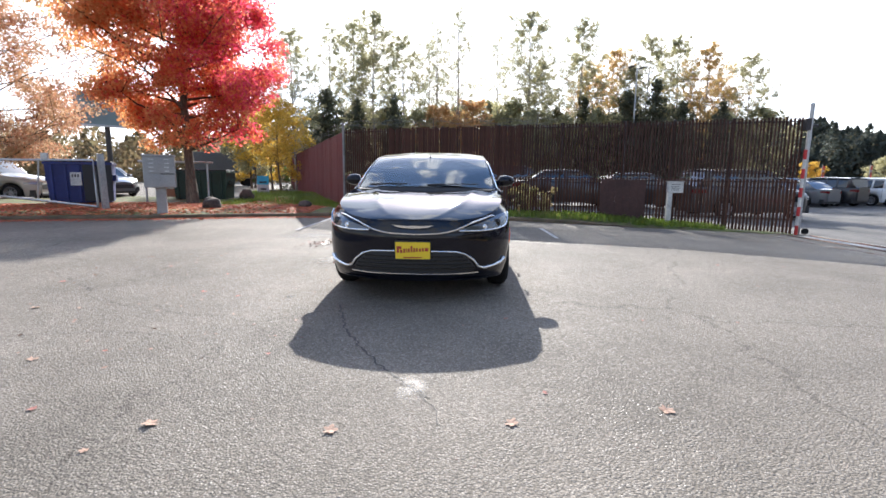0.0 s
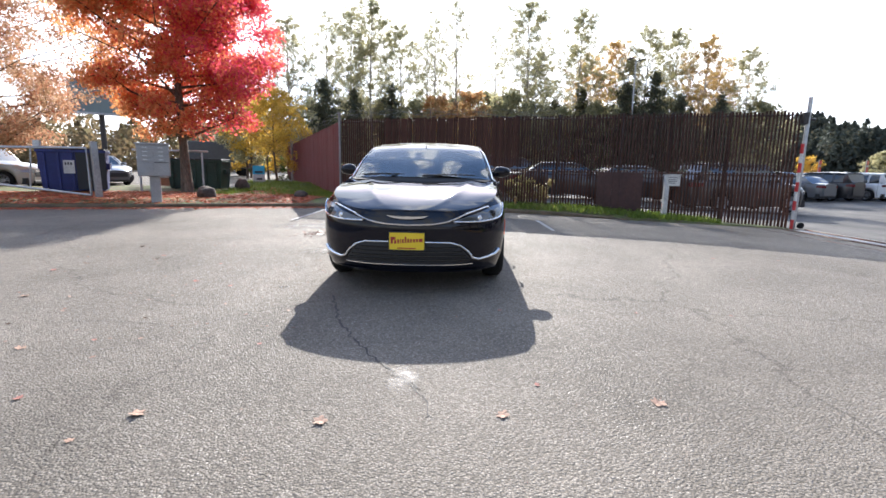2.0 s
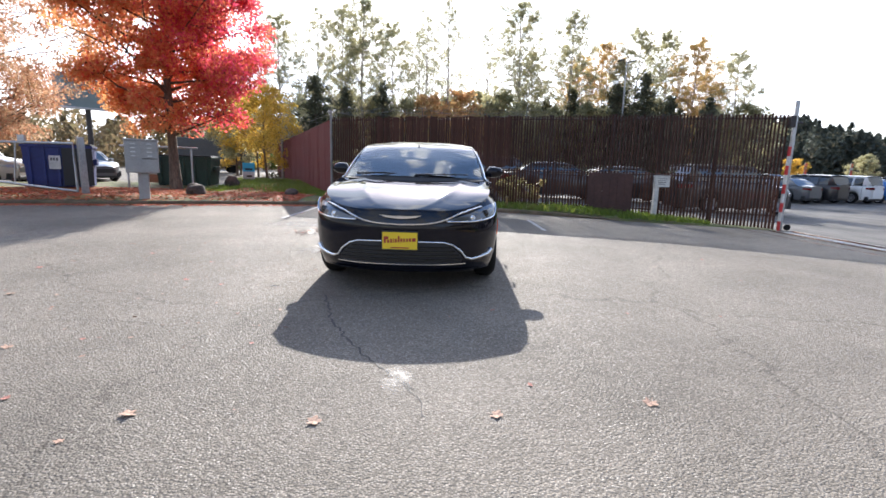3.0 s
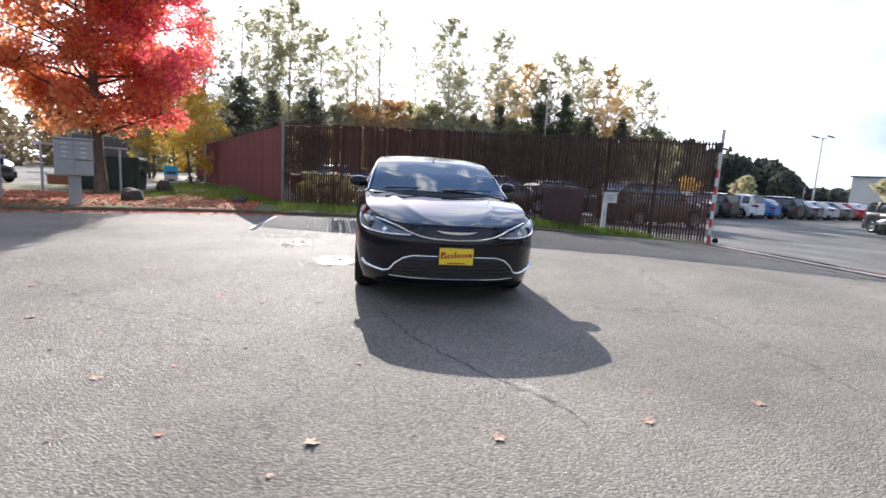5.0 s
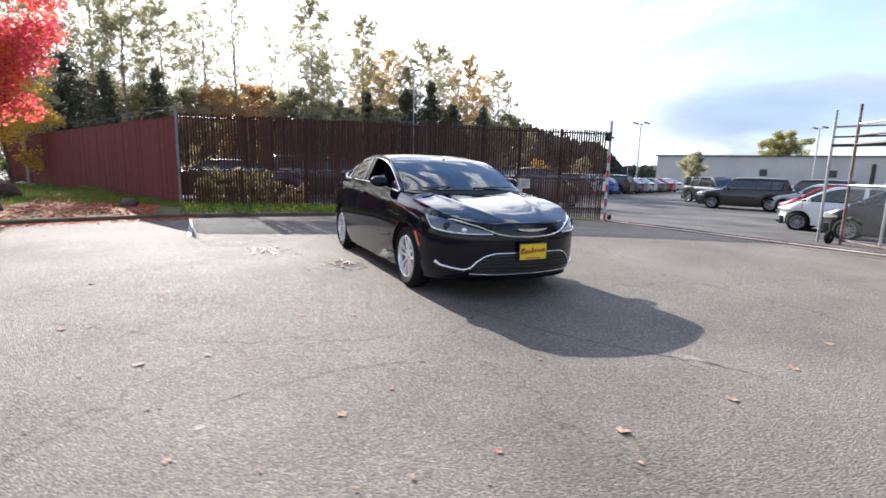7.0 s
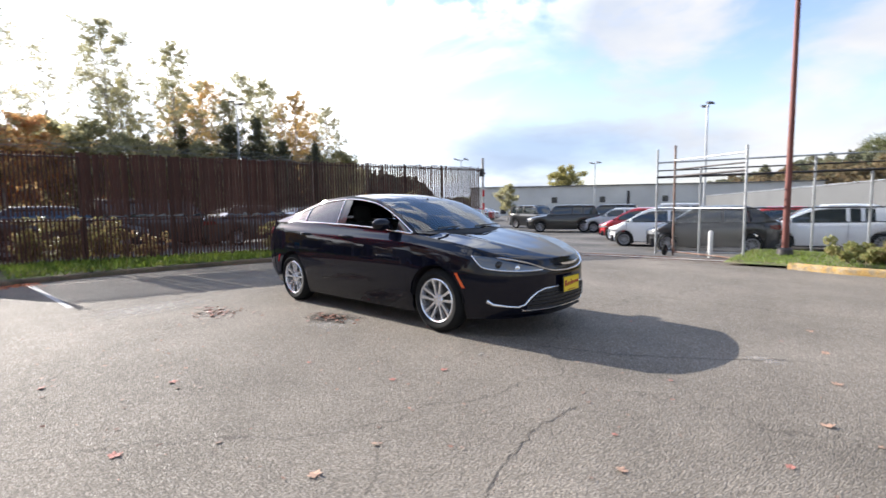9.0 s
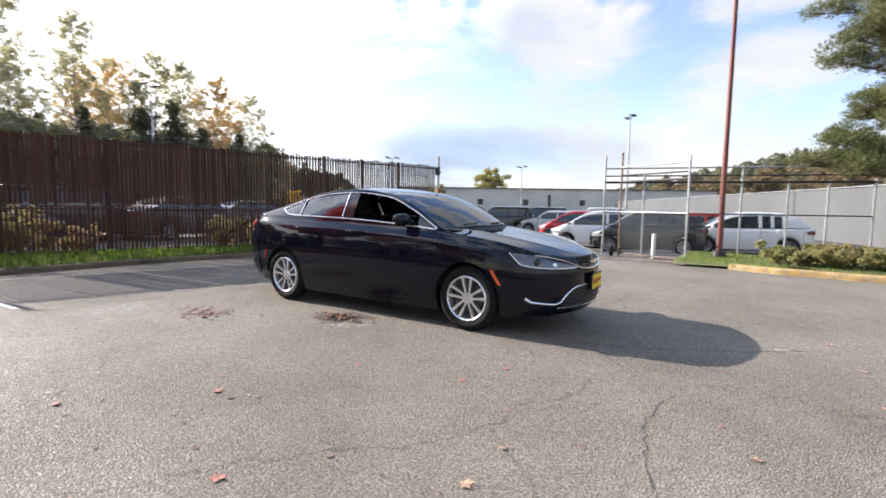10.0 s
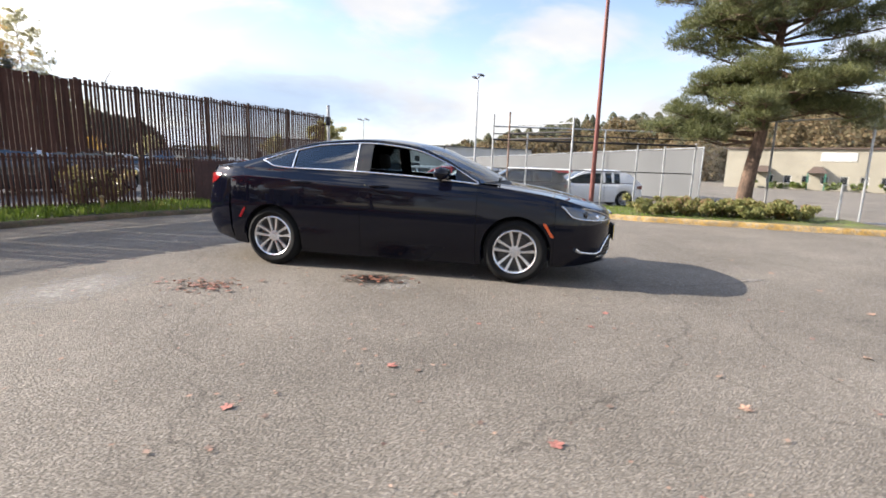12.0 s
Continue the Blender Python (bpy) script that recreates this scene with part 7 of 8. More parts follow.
chain_link("fence", [(10.3, 0.2), (11.2, -3.4), (12.0, -6.4)], -0.15, 2.05,
           [(10.3, 0.2, 2.86, GALV), (10.55, -0.9, 2.3, GALV), (11.2, -3.4, 2.5, GALV), (11.75, -5.4, 2.1, GALV), (12.0, -6.4, 2.15, GALV), (11.5, -4.5, 2.1, GALV)],
           [(2.48, 0.024, GALV), (2.25, 0.020, DARK_STEEL), (2.06, 0.034, DARK_STEEL), (1.14, 0.018, DARK_STEEL), (-0.1, 0.018, GALV)],
           "galvanised chain-link fence with pipe rails round the lot")
chain_link("gate", [(10.15, -0.33), (9.05, -2.27)], -0.12, 1.12,
           [(10.15, -0.33, 2.92, RUST_STEEL), (9.05, -2.27, 2.66, GALV)],
           [(1.16, 0.022, GALV), (-0.08, 0.024, RUST_STEEL), (2.5, 0.022, GALV), (2.25, 0.022, DARK_STEEL), (2.06, 0.03, DARK_STEEL)],
           "rolled-back chain-link gate with a rusty end post", thing_name="chain_link_gate")


def gate_wheel(x, y):
    t = thing("track_roller", on_ground(x, y), "small black rubber-tyred roller of the sliding gate", "roller")
    b = bmesh.new()
    lathe(b, [(-0.04, 0.05), (-0.045, 0.13), (-0.02, 0.16), (0.02, 0.16), (0.045, 0.13), (0.04, 0.05)], 24, "y", Matrix.Translation((0, 0, 0.16)))
    part("tyre", b, RUBBER, t, smooth=40)
    b = bmesh.new()
    lathe(b, [(-0.05, 0), (-0.05, 0.03), (-0.03, 0.055), (0.03, 0.055), (0.05, 0.03), (0.05, 0)], 20, "y", Matrix.Translation((0, 0, 0.16)))
    part("hub", b, RUST_STEEL, t, smooth=40)


gate_wheel(10.1, -0.12)


def bollard(x, y, h, mat, label):
    t = thing("bollard", on_ground(x, y), label, "bollard", "bollards behind the gate")
    b = bmesh.new()
    tube(b, [(0, 0, -0.1), (0, 0, h - 0.04), (0, 0, h)], [0.06, 0.06, 0.02], 12)
    part("pipe", b, mat, t, smooth=50)


bollard(9.9, -1.35, 0.75, WHITE_PAINT, "white steel bollard behind the gate")
chain_link("side", [(12.0, -6.4), (9.0, -9.8), (9.6, -13.5), (12.0, -22.0)], -0.1, 2.6,
           [(9.3, -9.45, 1.0, GALV), (9.0, -9.8, 3.1, GALV), (10.5, -8.1, 2.8, OLD_GALV), (9.9, -14.6, 3.1, GALV), (12.0, -22.0, 3.1, GALV)],
           [(2.75, 0.02, GALV), (0.0, 0.02, GALV)], "tall chain-link fence running past the ivy bed")


def light_pole():
    t = thing("light_pole", pose(9.85, -3.0, -0.06), "tall rust-brown steel light pole on a dark base", "pole")
    b = bmesh.new()
    tube(b, [(0, 0, 0), (0.06, -0.01, 4.0), (0.12, -0.02, 9.5)], [0.075, 0.06, 0.045], 14)
    part("shaft", b, POLE_RED, t, smooth=50)
    b = bmesh.new()
    lathe(b, [(-0.12, 0.24), (0.0, 0.24), (0.03, 0.19), (0.20, 0.16), (0.24, 0.10)], 20, "z")
    part("base", b, DARK_STEEL, t, smooth=40)
    b = bmesh.new()
    tube(b, [(0.12, -0.02, 9.4), (-0.5, -0.1, 9.6), (-1.1, -0.2, 9.62)], 0.035, 8)
    box(b, -1.6, -1.0, -0.36, -0.04, 9.56, 9.7, 0.03)
    part("lamp_arm", b, POLE_RED, t)


light_pole()


def lot_lamp(x, y, h, turn):
    t = thing("street_lamp", pose(x, y, ground_z(x, y), 0, 0, turn), "slim grey parking-lot lamp with two floodlights", "lamp", "lamps of the parking lot")
    b = bmesh.new()
    tube(b, [(0, 0, -0.1), (0, 0, h)], [0.09, 0.05], 10)
    part("pole", b, GALV, t, smooth=50)
    for s in (-1, 1):
        b = bmesh.new()
        tube(b, [(0, 0, h - 0.1), (0.35 * s, 0, h + 0.02 * s)], 0.03, 6)
        box(b, -0.28, 0.28, -0.18, 0.18, -0.06, 0.06, 0.03, Matrix.Translation((0.55 * s, 0, h + 0.05)) @ Matrix.Rotation(radians(-18), 4, "Y"))
        part("floodlight", b, DARK_STEEL, t, smooth=40)


lot_lamp(30.1, 3.8, 7.9, 30)
lot_lamp(38.5, 31.5, 7.1, 130)
lot_lamp(50.0, 20.5, 6.6, 70)
lot_lamp(14.5, 36.0, 10.6, 20)


# ---- buildings ----
def facade(name, label, a, b, z1, depth, wall, openings, roof_mat, category="building"):
    """A long low building: front wall with real openings between (x, y) a and b, sides, back, roof and eaves."""
    a, b = Vector((*a, 0)), Vector((*b, 0))
    run = b - a
    L = run.length
    g = ground_z(a.x, a.y)
    t = thing(name, pose(a.x, a.y, g, 0, 0, math.degrees(math.atan2(run.y, run.x))), label, category)
    H = z1 - g
    bm = bmesh.new()
    cuts = sorted({0.0, L, *[v for o in openings for v in (o[0], o[0] + o[1])]})
    for u0, u1 in zip(cuts, cuts[1:]):
        o = next((o for o in openings if abs(o[0] - u0) < 1e-6), None)
        if o:
            if o[2] > 0.02:
                box(bm, u0, u1, 0, 0.25, 0, o[2])
            box(bm, u0, u1, 0, 0.25, o[2] + o[3], H)
        else:
            box(bm, u0, u1, 0, 0.25, -0.2, H)
    box(bm, 0, 0.25, 0.25, depth, -0.2, H)
    box(bm, L - 0.25, L, 0.25, depth, -0.2, H)
    box(bm, 0, L, depth, depth + 0.25, -0.2, H)
    part("wall", bm, wall, t)
    bm = bmesh.new()
    box(bm, -0.25, L + 0.25, -0.3, depth + 0.4, H, H + 0.16, 0.02)
    part("roof", bm, roof_mat, t)
    for k, (u, w, z, h, kind) in enumerate(openings):
        win = new("door" if kind == "door" else "window")
        win.parent = t
        bm = bmesh.new()
        box(bm, u, u + w, 0.14, 0.17, z, z + h)
        part("pane", bm, WINDOW if kind != "door" else DARK_STEEL, win)
        bm = bmesh.new()
        for q in ((u, u + 0.07, z, z + h), (u + w - 0.07, u + w, z, z + h), (u + 0.07, u + w - 0.07, z + h - 0.07, z + h), (u + 0.07, u + w - 0.07, z, z + 0.07)):
            box(bm, q[0], q[1], 0.06, 0.14, q[2], q[3])
        part("frame", bm, DARK_STEEL if kind != "white" else WHITE_PAINT, win)
    return t, L, H


shed, shed_len, shed_h = facade("long_shed", "long low grey metal-clad shed across the lot", (62.6, 49.5), (92.0, 2.0), 4.55, 14, SHED,
                                [(5.2, 1.0, 0.3, 2.6, "door"), (14.0, 0.95, 2.1, 1.0, "win"), (22.0, 0.95, 2.1, 1.0, "win"), (26.4, 0.5, 0.2, 3.8, "door"), (32.0, 0.95, 2.1, 1.0, "win"), (41.0, 0.95, 2.1, 1.0, "win")], SHED_ROOF)
for k in range(40):
    b = bmesh.new()
    u = 0.6 + 1.4 * k
    if u < shed_len - 0.2 and not any(u > o - 0.2 and u < o + 1.9 for o in (5.2, 14.0, 22.0, 26.0, 32.0, 41.0)):
        box(b, u, u + 0.05, -0.03, -0.003, 0, shed_h - 0.02)
        part("seam", b, SHED, shed)
    else:
        b.free()

office, office_len, office_h = facade("office_building", "long cream building with small roofed porches", (62.0, -23.5), (42.0, -66.0), 4.3, 12, CREAM,
                                      [(4.4 + 1.75 * k, 0.75, 0.7, 0.95, "white") for k in range(20)], DARK_ROOF)
for u in (4.0, 9.25, 19.75):
    porch = new("porch")
    porch.parent = office
    b = bmesh.new()
    vs = [b.verts.new(p) for p in ((u - 0.95, -1.2, 1.95), (u + 0.95, -1.2, 1.95), (u + 0.95, 0, 1.95), (u - 0.95, 0, 1.95), (u - 0.4, -0.4, 2.7), (u + 0.4, -0.4, 2.7), (u + 0.4, 0, 2.7), (u - 0.4, 0, 2.7))]
    for q in ((0, 1, 5, 4), (1, 2, 6, 5), (2, 3, 7, 6), (3, 0, 4, 7), (4, 5, 6, 7), (3, 2, 1, 0)):
        b.faces.new([vs[i] for i in q])
    part("porch_roof", b, DARK_ROOF, porch)
    for d in (-0.8, 0.8):
        b = bmesh.new()
        box(b, u + d - 0.07, u + d + 0.07, -1.15, -1.0, -0.1, 1.95, 0.01)
        part("porch_post", b, material("green_paint_post", (0.03, 0.14, 0.10), 0.6) if d < 0 and u < 6 else bpy.data.materials["green_paint_post"], porch)
b = bmesh.new()
box(b, 9.4, 12.6, -0.06, -0.003, 3.3, 4.3, 0.02)
part("name_board", b, WHITE_PAINT, office, "plain white name board")
shrub("hedge", [(59.4 - 1.1 * k, -25.5 - 2.3 * k, -0.35, 1.2, 0.9) for k in range(12)], 2600, 0.35, GREENERY, "clipped green hedge before the cream building", 121, 6)


def slatted_wall():
    """A long fence closed with pale grey slats; too far to tell the slats apart."""
    a, c = Vector((22.3, -9.5, 0)), Vector((81.3, 16.5, 0))
    run = c - a
    t = thing("grey_fence", pose(a.x, a.y, -0.38, 0, 0, math.degrees(math.atan2(run.y, run.x))), "long fence closed with pale grey slats behind the cars", "fence", kind="structure")
    L = run.length
    b = bmesh.new()
    n = int(L / 0.15)
    for k in range(n):
        box(b, 0.15 * k, 0.15 * k + 0.143, -0.01 - 0.008 * (k % 2), 0.01, 0.05, 2.82)
    ob = part("slats", b, GREY_SLAT, t)
    tagged(ob, kind="stuff")
    b = bmesh.new()
    tube(b, [(0, 0, 2.88), (L, 0, 2.88)], 0.03, 8)
    part("top_rail", b, GALV, t)
    for k in range(22):
        b = bmesh.new()
        tube(b, [(k * L / 21, -0.05, -0.1), (k * L / 21, -0.05, 2.95)], 0.04, 8)
        part("post", b, GALV, t)


slatted_wall()

# yellow kerb round the pine's bed
YK = [(6.3, -9.8), (6.55, -8.2), (6.85, -6.6), (7.1, -5.0), (7.3, -4.0), (7.75, -3.3)]
sweep_kerb("kerb_2", dense(YK)[::-1], 0.13, 0.16, KERB_YELLOW, "worn yellow-painted concrete kerb round the pine bed")


def pine_bed():
    bm = bmesh.new()
    rows = []
    for x, y in dense([(7.72, -2.2)] + YK[::-1]):
        rows.append([bm.verts.new((x + 0.12 + (3.6 - 0.0) * k / 6, y + 0.1, ground_z(x, y) + (0.10 if k else 0.05))) for k in range(7)])
    for a, c in zip(rows, rows[1:]):
        for k in range(6):
            bm.faces.new((a[k], c[k], c[k + 1], a[k + 1]))
    bmesh.ops.recalc_face_normals(bm, faces=bm.faces)
    ob = part("bed", bm, SOIL, smooth=60)
    tagged(ob, "bed of earth and rough grass under the pine", "bed", kind="structure")


pine_bed()

# ---- the left-hand verge ----
MAIL_GREY = material("grey_mailbox_paint", (0.30, 0.29, 0.275), 0.5, grain=0.1, scale=30, stain=0.12, stain_scale=3)
SKIP_BLUE = material("blue_skip_paint", (0.012, 0.020, 0.115), 0.5, grain=0.2, scale=20, stain=0.3, stain_scale=2)
SKIP_GREEN = material("dark_green_skip_paint", (0.012, 0.035, 0.022), 0.5, grain=0.2, scale=20, stain=0.25, stain_scale=2)
SIGN_BLUE = material("light_blue_sign", (0.05, 0.42, 0.62), 0.5)
ROCK = material("grey_brown_rock", (0.075, 0.055, 0.045), 0.9, grain=0.4, scale=14, stain=0.3, stain_scale=3, bump=0.6)
BRICK_LOW = material("terracotta_planter", (0.34, 0.17, 0.10), 0.85, grain=0.2, scale=20, stain=0.2)
BOARD_TEAL = material("billboard_back", (0.16, 0.20, 0.20), 0.6, stain=0.2, stain_scale=0.4)


def mailboxes():
    t = thing("mailbox_unit", pose(-7.55, 5.75, 0.12, 0, 0, 30), "grey cluster mailbox unit on a pedestal", "mailbox")
    b = bmesh.new()
    box(b, -0.12, 0.12, -0.12, 0.12, -0.05, 0.66, 0.02)
    part("pedestal", b, MAIL_GREY, t)
    b = bmesh.new()
    box(b, -0.36, 0.36, -0.22, 0.22, 0.66, 1.46, 0.015)
    box(b, -0.38, 0.38, -0.25, 0.24, 1.46, 1.50, 0.008)
    part("cabinet", b, MAIL_GREY, t)
    for cx in (-0.175, 0.175):
        for k in range(4):
            b = bmesh.new()
            box(b, cx - 0.16, cx + 0.16, -0.232, -0.222, 1.33 - 0.1 * k, 1.42 - 0.1 * k, 0.003)
            d = part("mail_door", b, MAIL_GREY, t)
            b = bmesh.new()
            box(b, cx - 0.05, cx + 0.05, -0.236, -0.23, 1.37 - 0.1 * k, 1.39 - 0.1 * k)
            part("label_plate", b, WHITE_PAINT, d)
    for cx in (-0.175, 0.175):
        b = bmesh.new()
        box(b, cx - 0.16, cx + 0.16, -0.232, -0.222, 0.70, 1.0, 0.003)
        part("parcel_door", b, MAIL_GREY, t)
    b = bmesh.new()
    box(b, 0.02, 0.33, -0.242, -0.23, 1.005, 1.02)
    part("mail_slot", b, DARK_STEEL, t)


mailboxes()


def skip(name, x, y, turn, w, d, h, mat, label, lid):
    t = thing(name, pose(x, y, 0.13, 0, 0, turn), label, "dumpster")
    b = bmesh.new()
    lower, upper = 0.92, 1.0
    vs = [b.verts.new((sx * w / 2 * f, sy * d / 2 * f, z)) for z, f in ((0.08, lower), (h, upper)) for sx, sy in ((-1, -1), (1, -1), (1, 1), (-1, 1))]
    for q in ((3, 2, 1, 0), (0, 1, 5, 4), (1, 2, 6, 5), (2, 3, 7, 6), (3, 0, 4, 7)):
        b.faces.new([vs[i] for i in q])
    box(b, -w / 2 - 0.03, w / 2 + 0.03, -d / 2 - 0.03, d / 2 + 0.03, h - 0.08, h - 0.005, 0.01)
    bmesh.ops.recalc_face_normals(b, faces=b.faces)
    part("bin", b, mat, t)
    for k in range(5):
        b = bmesh.new()
        u = -w / 2 + w * (k + 0.5) / 5
        box(b, u - 0.03, u + 0.03, -d / 2 - 0.035, -d / 2 + 0.1, 0.12, h - 0.09, 0.008)
        part("rib", b, mat, t)
    for s in (-1, 1):
        b = bmesh.new()
        box(b, s * w / 4 - w / 4 + 0.01, s * w / 4 + w / 4 - 0.01, -d / 2, d / 2, h, h + 0.05, 0.015)
        part("lid", b, lid, t)
        b = bmesh.new()
        box(b, s * (w / 2 + 0.02) - 0.05, s * (w / 2 + 0.02) + 0.05, -0.3, 0.3, h * 0.55, h * 0.7, 0.01)
        part("fork_pocket", b, mat, t)
        for e in (-1, 1):
            b = bmesh.new()
            tube(b, [(s * w * 0.38 - 0.03, e * d * 0.36, 0.06), (s * w * 0.38 + 0.03, e * d * 0.36, 0.06)], 0.06, 12)
            part("castor", b, RUBBER, t)
    return t


blue = skip("dumpster", -12.0, 8.6, 32, 1.7, 1.4, 1.34, SKIP_BLUE, "dark blue steel dumpster behind the swing gate", BLACK_PLASTIC)
b = bmesh.new()
box(b, -0.22, 0.06, -0.752, -0.74, 0.62, 1.02)
# black sheet over the right half: shade put in as colour
b2 = bmesh.new()
box(b2, 0.10, 0.86, -0.762, -0.74, 0.12, 1.26, 0.01)
part("front_door", b2, BLACK_PLASTIC, blue, "black panel standing for the shaded right half")
lab = part("label_sheet", b, WHITE_PAINT, blue, "white label with a dark mark")
b = bmesh.new()
for k in range(3):
    box(b, -0.18 + 0.07 * k, -0.14 + 0.07 * k, -0.758, -0.753, 0.87, 0.96)
part("mark", b, DARK_STEEL, lab)
skip("dumpster", -9.6, 11.6, 12, 1.9, 1.3, 1.12, SKIP_GREEN, "dark green steel dumpster behind the maple", BLACK_PLASTIC)


def swing_gate():
    t = thing("swing_gate", pose(-9.45, 6.2, 0.1, 0, 0, 188), "galvanised pipe swing gate on a leaning square post", "gate")
    b = bmesh.new()
    tube(b, [(0, 0, -0.1), (0.0, 0.05, 1.55)], [0.10, 0.10], 4)
    part("post", b, GALV, t)
    b = bmesh.new()
    tube(b, [(0.2, 0, 0.12), (0.22, 0.0, 1.38), (5.5, 0, 1.34), (5.5, 0, 0.72), (0.2, 0, 0.12)], 0.032, 8)
    part("gate_frame", b, GALV, t, smooth=50)
    for u in (1.6, 3.2):
        b = bmesh.new()
        tube(b, [(u, 0, 1.36), (u + 0.12, 0, 0.12 + 0.6 * (u - 0.2) / 5.3)], 0.022, 6)
        part("brace", b, GALV, t)
    b = bmesh.new()
    box(b, 1.35, 1.52, -0.04, 0.04, 1.4, 1.56, 0.005)
    part("tag", b, WHITE_PAINT, t)
    t2 = thing("pipe_rail", pose(-10.6, 9.3, 0.12, 0, 0, 10), "long galvanised pipe rail behind the mailboxes", "rail")
    b = bmesh.new()
    tube(b, [(0, 0, 1.42), (2.4, 0, 1.40)], 0.035, 8)
    for u in (0.2, 2.2):
        tube(b, [(u, 0, -0.1), (u, 0, 1.4)], 0.035, 8)
    part("pipe", b, GALV, t2)


swing_gate()


def boulder(x, y, sx, sy, sz, seed, label):
    t = thing("boulder", pose(x, y, verge_z(x, y) + sz * 0.45, 0, 0, seed * 40), label, "rock", "boulders on the verge")
    b = bmesh.new()
    bmesh.ops.create_icosphere(b, subdivisions=3, radius=1)
    for v in b.verts:
        n = noise.noise(v.co * 1.4 + Vector((seed, 0, 0))) * 0.28 + noise.noise(v.co * 4 + Vector((0, seed, 0))) * 0.06
        v.co = Vector((v.co.x * sx, v.co.y * sy, v.co.z * sz)) * (1 + n)
    part("stone", b, ROCK, t, smooth=50)


boulder(-7.0, 7.2, 0.34, 0.26, 0.22, 3, "rounded brown boulder among fallen leaves")
boulder(-7.7, 11.0, 0.24, 0.22, 0.26, 5, "dark boulder beside the green dumpster")
boulder(-4.6, 8.3, 0.22, 0.2, 0.13, 8, "low grey boulder at the end of the side fence")


def real_estate_sign():
    t = thing("lawn_sign", pose(-10.95, 20.0, 0.16, 0, 0, 25), "blue and white sign standing on the lawn", "sign")
    b = bmesh.new()
    for x in (-0.28, 0.28):
        tube(b, [(x, 0.03, -0.1), (x, 0.03, 0.85)], 0.02, 6)
    part("stake", b, GALV, t)
    b = bmesh.new()
    box(b, -0.31, 0.31, -0.015, 0.015, 0.42, 0.90, 0.004)
    part("upper_panel", b, SIGN_BLUE, t)
    b = bmesh.new()
    box(b, -0.31, 0.31, -0.015, 0.015, -0.02, 0.415, 0.004)
    part("lower_panel", b, WHITE_PAINT, t)
    for x0, x1, z0, z1 in ((-0.13, 0.17, 0.12, 0.22), (-0.2, 0.2, 0.5, 0.6)):
        b = bmesh.new()
        box(b, x0, x1, -0.02, -0.015, z0, z1)
        part("writing_bar", b, DARK_STEEL, t)


real_estate_sign()


def billboard():
    t = thing("billboard", pose(-36.0, 41.5, 0, 0, 0, 40), "teal-grey billboard above the trees", "billboard")
    b = bmesh.new()
    box(b, -2.6, 2.6, -0.15, 0.15, 5.9, 9.0, 0.03)
    part("panel", b, BOARD_TEAL, t)
    b = bmesh.new()
    box(b, -2.7, 2.7, -0.5, 0.2, 5.7, 5.88)
    part("catwalk", b, GALV, t)
    b = bmesh.new()
    tube(b, [(0, 0.3, 0), (0, 0.3, 6)], 0.25, 12)
    part("column", b, DARK_STEEL, t)


billboard()


def banner(x, y, z):
    t = thing("banner", pose(x, y, ground_z(x, y), 0, 0, 40), "red and white banner on a thin pole in the lot", "flag", "banners in the lot")
    b = bmesh.new()
    tube(b, [(0, 0, -0.1), (0, 0, z + 0.6)], 0.03, 8)
    part("pole", b, GALV, t)
    b = bmesh.new()
    for k in range(6):
        box(b, 0.04 + 0.13 * k, 0.04 + 0.13 * (k + 1), 0.02 * math.sin(k), 0.02 * math.sin(k) + 0.01, z - 0.6, z + 0.5)
    part("cloth", b, RED_PAINT, t)
    b = bmesh.new()
    box(b, 0.1, 0.75, -0.03, -0.02, z - 0.1, z + 0.12)
    part("band", b, WHITE_PAINT, t)


banner(35.0, 42.5, 2.4)
banner(37.8, 40.4, 2.4)
banner(44.0, 38.0, 2.4)


def trailer():
    t = thing("box_trailer", pose(-22.5, 39.0, 0, 0, 0, 35), "pale grey box trailer across the far lot", "trailer")
    b = bmesh.new()
    box(b, -3.2, 3.2, -1.2, 1.2, 0.7, 3.1, 0.05)
    part("box", b, GREY_SLAT, t)
    for x in (-1.6, 1.6):
        for y in (-1.0, 1.0):
            b = bmesh.new()
            lathe(b, [(-0.12, 0), (-0.12, 0.4), (0.12, 0.4), (0.12, 0)], 20, "y", Matrix.Translation((x, y, 0.4)))
            part("wheel", b, RUBBER, t, smooth=40)
    shrub("hedge", [(-24.5 + 1.3 * k, 48.5 + 0.5 * k, 0, 1.2, 1.9) for k in range(5)], 900, 0.3, GREENERY, "round dark hedge beyond the lawn", 131, 8)
    t = thing("planter_wall", pose(-11.2, 13.6, 0.0, 0, 0, 20), "low terracotta-coloured planter wall behind the maple", "planter")
    b = bmesh.new()
    box(b, -1.4, 1.4, -0.2, 0.2, -0.05, 0.5, 0.02)
    part("wall", b, BRICK_LOW, t)
    b = bmesh.new()
    box(b, -1.45, 1.45, -0.24, 0.24, 0.5, 0.58, 0.015)
    part("coping", b, CONCRETE, t)


trailer()

